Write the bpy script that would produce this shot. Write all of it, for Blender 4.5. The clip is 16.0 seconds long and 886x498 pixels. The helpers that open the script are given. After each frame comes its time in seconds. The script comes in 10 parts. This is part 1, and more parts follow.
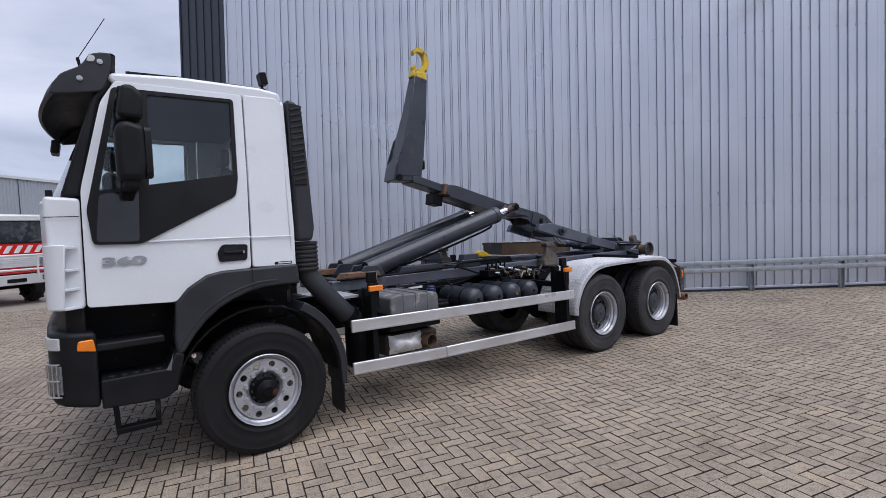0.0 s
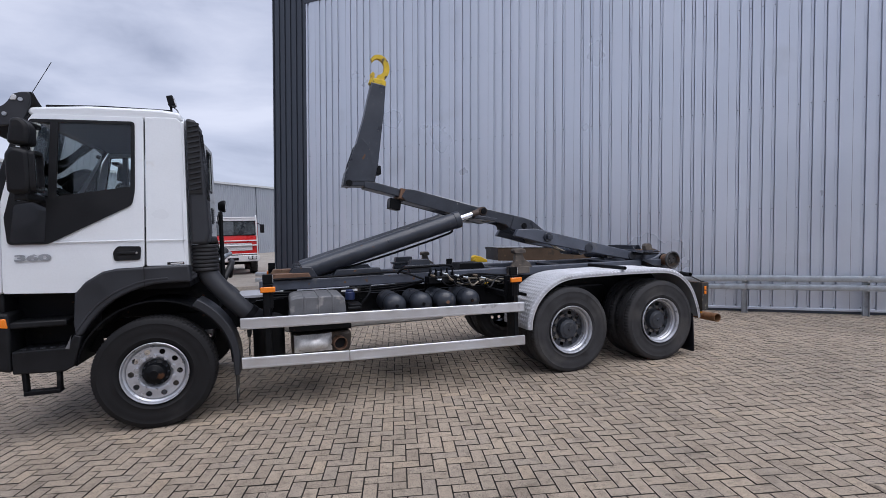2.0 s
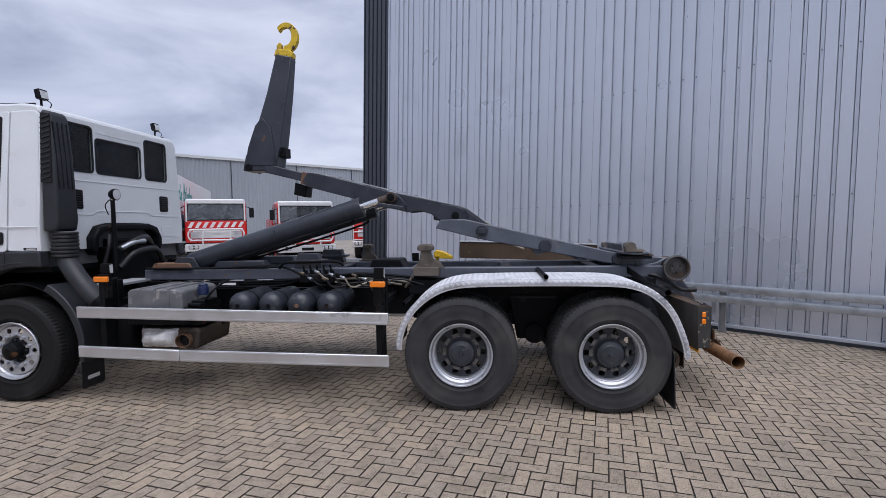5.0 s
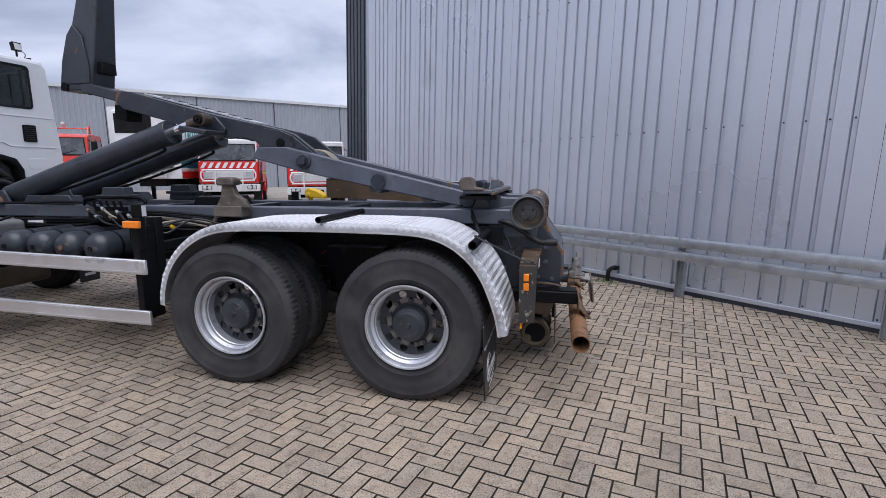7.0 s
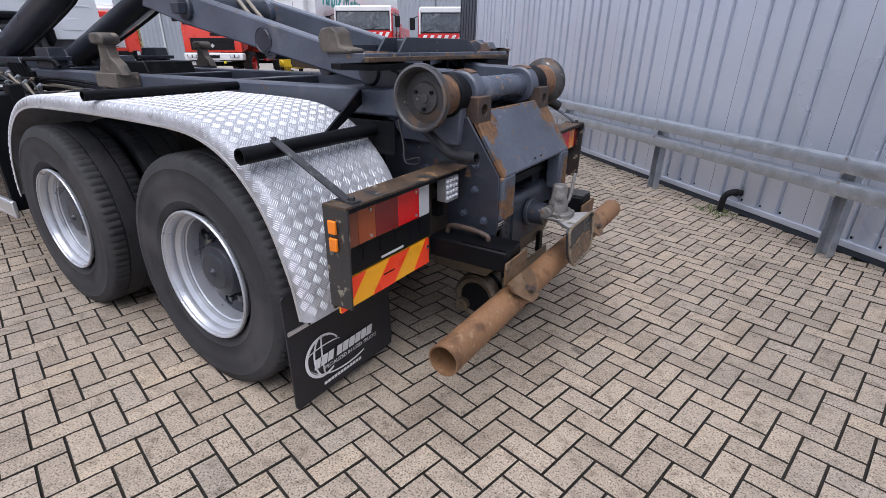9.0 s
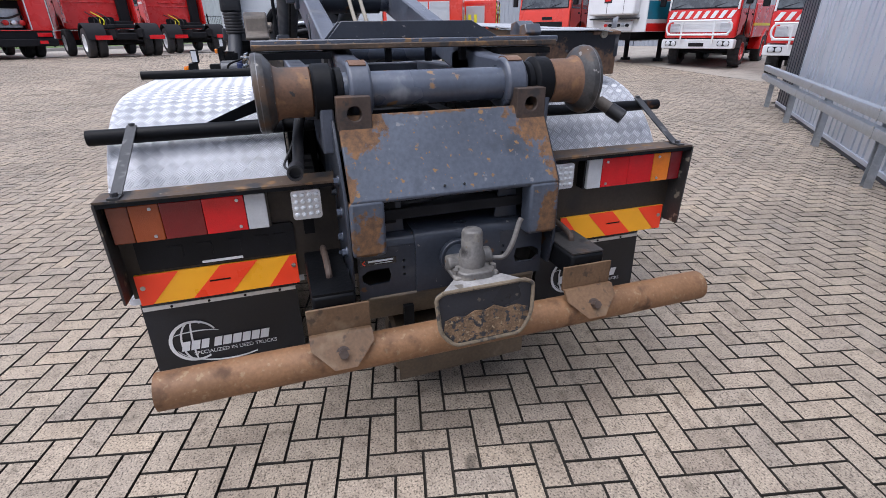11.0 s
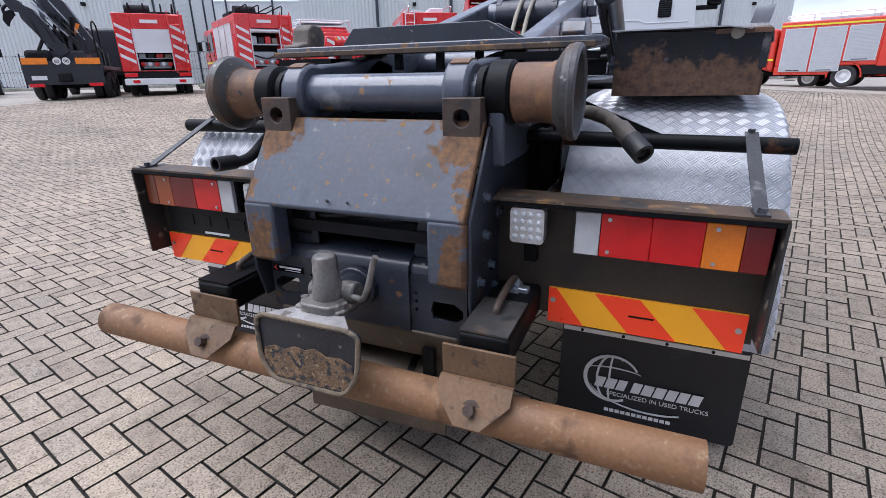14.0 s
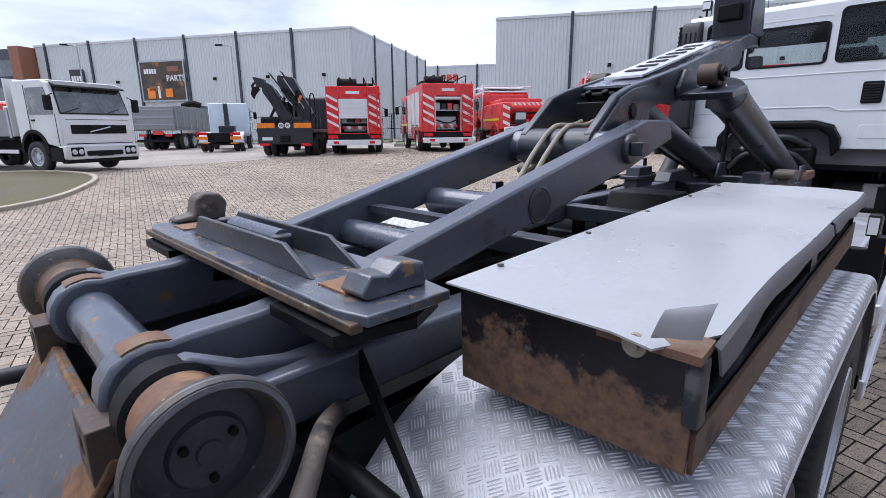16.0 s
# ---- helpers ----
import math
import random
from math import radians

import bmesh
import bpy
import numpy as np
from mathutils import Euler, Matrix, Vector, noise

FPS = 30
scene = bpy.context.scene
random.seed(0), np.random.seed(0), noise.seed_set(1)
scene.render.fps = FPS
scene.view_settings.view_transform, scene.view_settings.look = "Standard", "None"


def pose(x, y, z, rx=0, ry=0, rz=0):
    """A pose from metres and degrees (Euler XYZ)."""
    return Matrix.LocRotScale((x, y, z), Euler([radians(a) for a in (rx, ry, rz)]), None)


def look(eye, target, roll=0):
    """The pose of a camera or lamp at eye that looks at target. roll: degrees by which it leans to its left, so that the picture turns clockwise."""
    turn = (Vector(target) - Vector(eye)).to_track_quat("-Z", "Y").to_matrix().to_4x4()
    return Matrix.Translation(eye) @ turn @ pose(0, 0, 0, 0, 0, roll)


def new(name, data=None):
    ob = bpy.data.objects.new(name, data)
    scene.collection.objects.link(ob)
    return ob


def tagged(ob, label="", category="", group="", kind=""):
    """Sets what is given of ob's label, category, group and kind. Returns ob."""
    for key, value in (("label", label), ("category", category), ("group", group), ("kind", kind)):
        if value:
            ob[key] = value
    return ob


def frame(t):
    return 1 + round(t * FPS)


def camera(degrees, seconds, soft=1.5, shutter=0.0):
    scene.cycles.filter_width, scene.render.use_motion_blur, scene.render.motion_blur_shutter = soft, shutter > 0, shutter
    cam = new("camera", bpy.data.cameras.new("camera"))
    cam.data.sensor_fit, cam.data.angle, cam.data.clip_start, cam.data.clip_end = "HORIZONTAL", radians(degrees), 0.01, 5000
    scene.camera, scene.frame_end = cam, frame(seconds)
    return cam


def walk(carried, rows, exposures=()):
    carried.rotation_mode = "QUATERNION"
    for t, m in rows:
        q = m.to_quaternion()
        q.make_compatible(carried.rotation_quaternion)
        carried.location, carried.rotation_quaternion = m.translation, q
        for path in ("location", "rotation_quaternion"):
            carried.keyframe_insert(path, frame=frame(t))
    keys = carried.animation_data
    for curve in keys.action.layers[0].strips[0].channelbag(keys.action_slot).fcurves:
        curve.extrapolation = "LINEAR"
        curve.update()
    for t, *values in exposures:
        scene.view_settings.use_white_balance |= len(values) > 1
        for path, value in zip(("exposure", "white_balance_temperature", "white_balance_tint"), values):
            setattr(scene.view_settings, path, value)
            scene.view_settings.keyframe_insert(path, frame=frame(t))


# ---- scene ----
cam = camera(84.5, 16.0, soft=0.45)
PATH = [
    (0, (-1.191, -5.508, 1.855), (-0.011, -3.896, 1.772), -2.6),
    (0.5, (-0.605, -5.844, 1.846), (0.443, -4.143, 1.765), -2.5),
    (1, (-0.03, -6.167, 1.854), (0.937, -4.418, 1.784), -2.2),
    (1.5, (0.548, -6.507, 1.867), (1.304, -4.657, 1.8), -2.0),
    (2, (1.212, -6.664, 1.85), (1.842, -4.767, 1.781), -1.7),
    (2.5, (1.892, -6.766, 1.876), (2.27, -4.805, 1.782), -1.6),
    (3, (2.542, -6.727, 1.874), (2.841, -4.752, 1.767), -1.1),
    (5.5, (5.623, -5.591, 1.781), (5.294, -3.621, 1.682), -1.2),
    (6, (6.224, -5.276, 1.741), (5.805, -3.326, 1.607), -1.2),
    (6.5, (6.718, -4.871, 1.672), (6.292, -2.93, 1.45), -0.7),
    (7, (7.159, -4.413, 1.635), (6.707, -2.491, 1.32), -0.4),
    (7.5, (7.506, -3.898, 1.586), (7.01, -2.006, 1.167), 0.2),
    (8, (7.746, -3.364, 1.533), (7.126, -1.545, 0.976), 0.5),
    (8.5, (7.991, -2.851, 1.516), (7.124, -1.194, 0.807), -0.2),
    (9, (8.154, -2.328, 1.511), (7.141, -0.783, 0.745), 0.1),
    (11.5, (8.993, -0.307, 1.508), (7.186, 0.047, 0.727), -1.3),
    (12, (9.099, -0.075, 1.521), (7.25, 0.163, 0.796), -1.6),
    (12.5, (9.078, 0.188, 1.493), (7.191, 0.238, 0.834), -1.4),
    (13, (8.876, 0.407, 1.482), (7.0, 0.214, 0.816), -1.4),
    (13.5, (8.658, 0.627, 1.479), (6.844, 0.131, 0.798), -2.2),
    (14, (8.452, 0.873, 1.376), (6.725, 0.125, 0.698), -1.1),
    (14.5, (8.201, 1.061, 1.416), (6.578, 0.114, 0.732), -0.8),
    (15, (7.914, 1.185, 1.577), (6.387, 0.081, 0.907), -0.3),
    (15.5, (7.594, 1.305, 1.708), (6.186, 0.011, 1.123), -0.7),
    (16, (7.158, 1.379, 1.822), (5.787, 0.002, 1.346), -0.4),
]
EXPOSURE = [(0, 0.14, 6050, 15), (3.0, 0.14, 6050, 15), (5.5, 0.12, 6050, 15), (6.0, 0.18, 6050, 15), (6.5, 0.25, 6050, 15), (8.0, 0.44, 6050, 15), (9.0, 0.60, 6050, 15), (11.5, 0.73, 5970, 15), (12.5, 0.67, 5930, 15), (13.0, 0.66, 5870, 15), (14.0, 0.81, 5850, 15), (14.5, 1.04, 5850, 15), (15.0, 1.14, 5870, 15), (15.5, 1.06, 5890, 15), (16.0, 0.74, 5930, 15)]
walk(cam, [(t, look(eye, target, roll)) for t, eye, target, roll in PATH], EXPOSURE)

# ---------- light: a bright overcast sky, a veiled sun behind the walk's start ----------
SUN_TURN, SUN_HEIGHT = radians(165), radians(57)
world = bpy.data.worlds.new("overcast")
world.use_nodes = True
scene.world = world
wn, wl = world.node_tree.nodes, world.node_tree.links
wn.clear()


def wnode(kind, **values):
    n = wn.new(kind)
    for k, v in values.items():
        n.inputs[k].default_value = v
    return n


w_out = wnode("ShaderNodeOutputWorld")
w_bg = wnode("ShaderNodeBackground", Strength=1.0)
w_sky = wn.new("ShaderNodeTexSky")
w_sky.sky_type, w_sky.sun_disc = "NISHITA", False
w_sky.sun_elevation, w_sky.sun_rotation = SUN_HEIGHT, SUN_TURN
w_dim = wn.new("ShaderNodeMix")
w_dim.data_type, w_dim.blend_type = "RGBA", "MULTIPLY"
w_dim.inputs[0].default_value = 1.0
w_dim.inputs[7].default_value = (0.10, 0.10, 0.10, 1)
wl.new(w_sky.outputs[0], w_dim.inputs[6])
w_co = wn.new("ShaderNodeTexCoord")
w_map = wn.new("ShaderNodeMapping")
w_map.inputs["Scale"].default_value = (1.0, 1.0, 3.2)
wl.new(w_co.outputs["Generated"], w_map.inputs[0])
w_noise = wnode("ShaderNodeTexNoise", Scale=2.3, Detail=7.0, Roughness=0.52, Distortion=0.35)
wl.new(w_map.outputs[0], w_noise.inputs["Vector"])
w_ramp = wn.new("ShaderNodeValToRGB")
els = w_ramp.color_ramp.elements
els[0].position, els[0].color = 0.36, (0.35, 0.385, 0.475, 1)
els[1].position, els[1].color = 0.66, (0.72, 0.745, 0.815, 1)
mid = els.new(0.5)
mid.color = (0.54, 0.575, 0.665, 1)
wl.new(w_noise.outputs["Fac"], w_ramp.inputs[0])
w_mix = wn.new("ShaderNodeMix")
w_mix.data_type = "RGBA"
w_mix.inputs[0].default_value = 0.9
wl.new(w_dim.outputs[2], w_mix.inputs[6])
wl.new(w_ramp.outputs[0], w_mix.inputs[7])
wl.new(w_mix.outputs[2], w_bg.inputs["Color"])
wl.new(w_bg.outputs[0], w_out.inputs["Surface"])

sun_data = bpy.data.lights.new("sun", "SUN")
sun_data.energy, sun_data.angle, sun_data.color = 2.4, radians(60), (1.0, 0.97, 0.93)
sun = new("sun", sun_data)
sun.matrix_world = look((4, -10, 24), (0, 0, 0))

# ---------- materials ----------
def mat(name, color, rough=0.5, metal=0.0, var=0.12, scale=6.0, fine=90.0, bump=0.0, bump_scale=None, spots=(), spec=0.5, coat=0.0, rvar=0.1):
    """A procedural surface: a base colour that varies at two scales, and spots of (colour, threshold, scale, roughness, softness)."""
    m = bpy.data.materials.new(name)
    m.use_nodes = True
    nodes, links = m.node_tree.nodes, m.node_tree.links
    b = nodes["Principled BSDF"]
    b.inputs["Metallic"].default_value = metal
    b.inputs["Specular IOR Level"].default_value = spec
    b.inputs["Coat Weight"].default_value = coat
    b.inputs["Coat Roughness"].default_value = 0.08
    co = nodes.new("ShaderNodeTexCoord")

    def noise_at(s, detail=4.0):
        n = nodes.new("ShaderNodeTexNoise")
        n.inputs["Scale"].default_value, n.inputs["Detail"].default_value = s, detail
        links.new(co.outputs["Object"], n.inputs["Vector"])
        return n.outputs["Fac"]

    def span(value, a, z):
        r = nodes.new("ShaderNodeMapRange")
        r.inputs["From Min"].default_value, r.inputs["From Max"].default_value = 0.3, 0.7
        r.inputs["To Min"].default_value, r.inputs["To Max"].default_value = a, z
        links.new(value, r.inputs["Value"])
        return r.outputs[0]

    def blend(kind, fac, a, z):
        x = nodes.new("ShaderNodeMix")
        x.data_type, x.blend_type = "RGBA", kind
        for i, v in ((0, fac), (6, a), (7, z)):
            if isinstance(v, (int, float)):
                x.inputs[i].default_value = v
            elif isinstance(v, tuple):
                x.inputs[i].default_value = (*v, 1)
            else:
                links.new(v, x.inputs[i])
        return x.outputs[2]

    coarse, grain = noise_at(scale), noise_at(fine, 2.0)
    shade = nodes.new("ShaderNodeMath")
    shade.operation = "MULTIPLY"
    links.new(span(coarse, 1 - var, 1 + var), shade.inputs[0])
    links.new(span(grain, 1 - var * 0.5, 1 + var * 0.5), shade.inputs[1])
    col = blend("MULTIPLY", 1.0, tuple(color), shade.outputs[0])
    rough_out = span(coarse, max(0.02, rough - rvar), min(1, rough + rvar))
    for tint, level, s, r, soft in spots:
        k = nodes.new("ShaderNodeMapRange")
        k.inputs["From Min"].default_value, k.inputs["From Max"].default_value = level, level + soft
        links.new(noise_at(s, 6.0), k.inputs["Value"])
        col = blend("MIX", k.outputs[0], col, tuple(tint))
        f = nodes.new("ShaderNodeMix")
        links.new(k.outputs[0], f.inputs[0])
        links.new(rough_out, f.inputs[2])
        f.inputs[3].default_value = r
        rough_out = f.outputs[0]
    links.new(col, b.inputs["Base Color"])
    links.new(rough_out, b.inputs["Roughness"])
    if bump:
        bp = nodes.new("ShaderNodeBump")
        bp.inputs["Strength"].default_value, bp.inputs["Distance"].default_value = 1.0, bump
        links.new(noise_at(bump_scale or fine, 3.0), bp.inputs["Height"])
        links.new(bp.outputs[0], b.inputs["Normal"])
    return m


def rusted(m, blooms, tint=(0.135, 0.072, 0.036), deep=(0.062, 0.036, 0.024), scale=14.0, rag=0.9, level=0.30):
    """Adds ragged rust round the given places, (centre, radii) in metres, to a surface made by mat()."""
    nodes, links = m.node_tree.nodes, m.node_tree.links
    b = nodes["Principled BSDF"]
    co = nodes.new("ShaderNodeTexCoord").outputs["Object"]

    def math_of(op, a, z):
        n = nodes.new("ShaderNodeMath")
        n.operation = op
        for i, v in enumerate((a, z)):
            if isinstance(v, (int, float)):
                n.inputs[i].default_value = v
            else:
                links.new(v, n.inputs[i])
        return n.outputs[0]

    def noise_at(sc, detail):
        n = nodes.new("ShaderNodeTexNoise")
        n.inputs["Scale"].default_value, n.inputs["Detail"].default_value = sc, detail
        n.inputs["Roughness"].default_value = 0.65
        links.new(co, n.inputs["Vector"])
        return n.outputs["Fac"]

    field = None
    for c, r in blooms:
        off, div, ln = (nodes.new("ShaderNodeVectorMath") for _ in range(3))
        off.operation, div.operation, ln.operation = "SUBTRACT", "DIVIDE", "LENGTH"
        off.inputs[1].default_value, div.inputs[1].default_value = c, r
        links.new(co, off.inputs[0])
        links.new(off.outputs[0], div.inputs[0])
        links.new(div.outputs[0], ln.inputs[0])
        f = math_of("SUBTRACT", 1.0, ln.outputs["Value"])
        field = f if field is None else math_of("MAXIMUM", field, f)
    ragged = math_of("ADD", math_of("MAXIMUM", field, -0.6), math_of("MULTIPLY", math_of("SUBTRACT", noise_at(scale, 8.0), 0.5), rag * 2.4))
    k = nodes.new("ShaderNodeMapRange")
    k.inputs["From Min"].default_value, k.inputs["From Max"].default_value = level, level + 0.14
    links.new(ragged, k.inputs["Value"])
    t = nodes.new("ShaderNodeValToRGB")
    t.color_ramp.elements[0].position, t.color_ramp.elements[0].color = 0.36, (*deep, 1)
    t.color_ramp.elements[1].position, t.color_ramp.elements[1].color = 0.64, (*tint, 1)
    links.new(noise_at(scale * 2.3, 5.0), t.inputs[0])
    x = nodes.new("ShaderNodeMix")
    x.data_type = "RGBA"
    links.new(k.outputs[0], x.inputs[0])
    links.new(b.inputs["Base Color"].links[0].from_socket, x.inputs[6])
    links.new(t.outputs[0], x.inputs[7])
    links.new(x.outputs[2], b.inputs["Base Color"])
    f = nodes.new("ShaderNodeMix")
    links.new(k.outputs[0], f.inputs[0])
    links.new(b.inputs["Roughness"].links[0].from_socket, f.inputs[2])
    f.inputs[3].default_value = 0.8
    links.new(f.outputs[0], b.inputs["Roughness"])
    return m


def lens(name, color, rough=0.12, alpha=0.0):
    m = mat(name, color, rough, 0, 0.08, 14, 120, 0.0008, 260, spec=0.5, coat=0.3)
    return m


def glass(name, tint=(0.75, 0.82, 0.82), rough=0.01):
    m = bpy.data.materials.new(name)
    m.use_nodes = True
    nodes, links = m.node_tree.nodes, m.node_tree.links
    nodes.remove(nodes["Principled BSDF"])
    g, t, f, x = (nodes.new("ShaderNodeBsdf" + k) for k in ("Glossy", "Transparent")), None, None, None
    gl, tr = g
    fr = nodes.new("ShaderNodeFresnel")
    fr.inputs["IOR"].default_value = 1.52
    mx = nodes.new("ShaderNodeMixShader")
    gl.inputs["Roughness"].default_value = rough
    tr.inputs["Color"].default_value = (*tint, 1)
    links.new(fr.outputs[0], mx.inputs[0])
    links.new(tr.outputs[0], mx.inputs[1])
    links.new(gl.outputs[0], mx.inputs[2])
    links.new(mx.outputs[0], nodes["Material Output"].inputs[0])
    return m


RUST = (0.16, 0.072, 0.032)
DARK_RUST = (0.075, 0.036, 0.020)
DUST = (0.24, 0.20, 0.15)
m_white = mat("white_truck_paint", (0.70, 0.73, 0.755), 0.32, 0, 0.03, 2.5, 60, 0.0002, 30, [((0.58, 0.575, 0.55), 0.72, 3.2, 0.5, 0.12)], coat=0.5, rvar=0.06)
m_black_plastic = mat("black_plastic", (0.0095, 0.0100, 0.0115), 0.48, 0, 0.25, 4, 160, 0.0006, 420, [((0.022, 0.022, 0.022), 0.62, 5, 0.6, 0.15)], spec=0.2)
m_grey_plastic = mat("dark_grey_plastic", (0.022, 0.024, 0.029), 0.5, 0, 0.2, 4, 160, 0.0005, 420, [((0.050, 0.050, 0.050), 0.64, 6, 0.65, 0.15)], spec=0.4)
m_gloss_black = mat("gloss_black_panel", (0.010, 0.010, 0.012), 0.10, 0, 0.1, 5, 90, spec=0.6)
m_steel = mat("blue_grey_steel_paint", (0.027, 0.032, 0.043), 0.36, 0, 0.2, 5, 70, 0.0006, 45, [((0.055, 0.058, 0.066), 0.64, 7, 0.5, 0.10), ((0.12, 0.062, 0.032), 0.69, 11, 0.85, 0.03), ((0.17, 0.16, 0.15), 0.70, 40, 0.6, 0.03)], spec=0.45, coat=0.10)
m_steel_dusty = mat("dusty_blue_grey_paint", (0.072, 0.082, 0.106), 0.36, 0, 0.2, 5, 70, 0.0006, 45, [((0.12, 0.122, 0.13), 0.60, 6, 0.55, 0.12), ((0.14, 0.080, 0.040), 0.69, 11, 0.85, 0.03)], spec=0.5, coat=0.10)
m_steel_light = mat("worn_pale_blue_grey_steel", (0.062, 0.074, 0.100), 0.25, 0, 0.16, 4, 60, 0.0006, 50, [((0.20, 0.21, 0.23), 0.60, 8, 0.55, 0.12), ((0.23, 0.13, 0.055), 0.665, 13, 0.85, 0.03), (DARK_RUST, 0.74, 30, 0.9, 0.02)], spec=0.7, coat=0.15)
m_frame = mat("black_chassis_paint", (0.0045, 0.0050, 0.0062), 0.50, 0, 0.3, 5, 80, 0.0010, 60, [((0.030, 0.028, 0.026), 0.64, 4, 0.8, 0.12), (DARK_RUST, 0.68, 9, 0.9, 0.05)], spec=0.14)
m_rust = mat("brown_rusty_steel", (0.150, 0.082, 0.050), 0.72, 0.1, 0.28, 5, 90, 0.0014, 70, [((0.22, 0.155, 0.10), 0.58, 6, 0.75, 0.12), ((0.085, 0.045, 0.026), 0.63, 12, 0.85, 0.06)])
m_rust_bar = mat("rusty_bumper_tube", (0.210, 0.110, 0.052), 0.62, 0.15, 0.22, 4, 90, 0.0012, 60, [((0.27, 0.18, 0.10), 0.60, 48, 0.7, 0.08), ((0.100, 0.052, 0.027), 0.57, 11, 0.8, 0.14), ((0.24, 0.12, 0.045), 0.60, 5, 0.75, 0.15)])
m_rust_plate = mat("brown_primer_plate", (0.110, 0.082, 0.055), 0.55, 0.2, 0.25, 3, 80, 0.0008, 60, [((0.05, 0.045, 0.042), 0.56, 4, 0.5, 0.14), ((0.19, 0.15, 0.105), 0.64, 9, 0.7, 0.06)])
m_boxpaint = mat("black_paint_flaked_to_rust", (0.016, 0.018, 0.024), 0.45, 0, 0.2, 5, 80, 0.001, 60, [((0.085, 0.082, 0.085), 0.60, 9, 0.6, 0.05)])
m_galv = mat("galvanised_steel", (0.40, 0.43, 0.46), 0.42, 0.75, 0.14, 9, 70, 0.0004, 60, [((0.47, 0.495, 0.52), 0.56, 14, 0.5, 0.12), ((0.28, 0.29, 0.30), 0.64, 3, 0.6, 0.10)])
m_alu = mat("brushed_aluminium", (0.66, 0.67, 0.69), 0.40, 0.85, 0.08, 5, 120, 0.0003, 90, [((0.42, 0.42, 0.43), 0.64, 5, 0.6, 0.10)])
m_tread = mat("aluminium_tread_plate", (0.40, 0.41, 0.435), 0.48, 0.28, 0.14, 4, 60, 0.0003, 60, [((0.24, 0.24, 0.245), 0.58, 3, 0.5, 0.12), (DUST, 0.735, 9, 0.8, 0.05)])
m_silver = mat("silver_wheel_paint", (0.47, 0.485, 0.52), 0.34, 0.55, 0.08, 8, 90, 0.0002, 60, [((0.28, 0.27, 0.26), 0.66, 9, 0.7, 0.08)])
m_chrome = mat("polished_rod", (0.78, 0.79, 0.80), 0.10, 1.0, 0.04, 8, 90)
m_rubber = mat("tyre_rubber", (0.034, 0.034, 0.036), 0.70, 0, 0.25, 6, 90, 0.0008, 160, [((0.075, 0.071, 0.067), 0.53, 2.2, 0.85, 0.25), ((0.018, 0.018, 0.019), 0.60, 7, 0.6, 0.15)], spec=0.25)
m_hub = mat("dark_hub_paint", (0.026, 0.030, 0.038), 0.42, 0, 0.2, 12, 90, 0.0006, 60, [((0.09, 0.09, 0.09), 0.62, 16, 0.7, 0.10)])
m_hose = mat("black_rubber_hose", (0.010, 0.010, 0.012), 0.55, 0, 0.2, 9, 90, 0.0006, 200)
m_yellow = mat("yellow_hook_paint", (0.58, 0.40, 0.012), 0.42, 0, 0.16, 9, 90, 0.0008, 60, [((0.06, 0.045, 0.03), 0.60, 13, 0.7, 0.06)])
m_red_lens, m_amber_lens = lens("red_lamp_lens", (0.62, 0.005, 0.008)), lens("amber_lamp_lens", (0.80, 0.21, 0.010))
m_dark_red_lens = lens("dark_red_lamp_lens", (0.17, 0.006, 0.008))
m_clear_lens = lens("clear_lamp_lens", (0.52, 0.53, 0.54), 0.18)
m_led = lens("led_lamp_lens", (0.58, 0.60, 0.62), 0.12)
m_chev_y = mat("yellow_reflective_film", (1.0, 0.45, 0.015), 0.35, 0, 0.05, 8, 300, 0.0003, 400)
m_chev_r = mat("red_orange_reflective_film", (1.0, 0.065, 0.018), 0.35, 0, 0.05, 8, 300, 0.0003, 400)
m_print = mat("white_print", (0.72, 0.72, 0.72), 0.5, 0, 0.04)
m_flap = mat("black_mudflap_rubber", (0.010, 0.011, 0.015), 0.42, 0, 0.2, 5, 90, 0.0005, 90, [((0.04, 0.038, 0.035), 0.64, 6, 0.7, 0.08)])
m_glass = glass("window_glass", (0.90, 0.94, 0.94))
m_mirror = mat("mirror_glass", (0.85, 0.86, 0.88), 0.03, 1.0, 0.0)
m_seat = mat("grey_seat_fabric", (0.025, 0.026, 0.030), 0.9, 0, 0.2, 9, 200, 0.001, 300)
m_inner = mat("grey_cab_lining", (0.11, 0.112, 0.118), 0.85, 0, 0.1, 5, 120)
# Flat black for openings, gaps and slots: their shade is put into the colour
m_hole = mat("opening_shade_black", (0.006, 0.006, 0.007), 0.8)
m_lid = mat("pale_grey_sheet_lid", (0.37, 0.38, 0.392), 0.32, 0.15, 0.06, 2.0, 60, 0.0004, 12, [((0.31, 0.318, 0.33), 0.56, 2.5, 0.4, 0.2), ((0.36, 0.34, 0.31), 0.70, 30, 0.6, 0.03)])
m_muf_side = mat("sooty_muffler_sheet", (0.050, 0.040, 0.032), 0.6, 0.2, 0.3, 6, 80, 0.001, 60, [((0.11, 0.075, 0.05), 0.60, 7, 0.8, 0.1)])
m_muffler = mat("dented_heat_shield", (0.72, 0.71, 0.69), 0.38, 0.25, 0.2, 9, 60, 0.006, 9, [(RUST, 0.68, 7, 0.8, 0.08)])
m_battery = mat("dusty_grey_cover", (0.115, 0.118, 0.125), 0.6, 0, 0.2, 6, 90, 0.0008, 80, [((0.30, 0.29, 0.28), 0.58, 9, 0.8, 0.14)])
m_strap = mat("yellow_plastic", (0.66, 0.42, 0.012), 0.45, 0, 0.1, 9, 90)
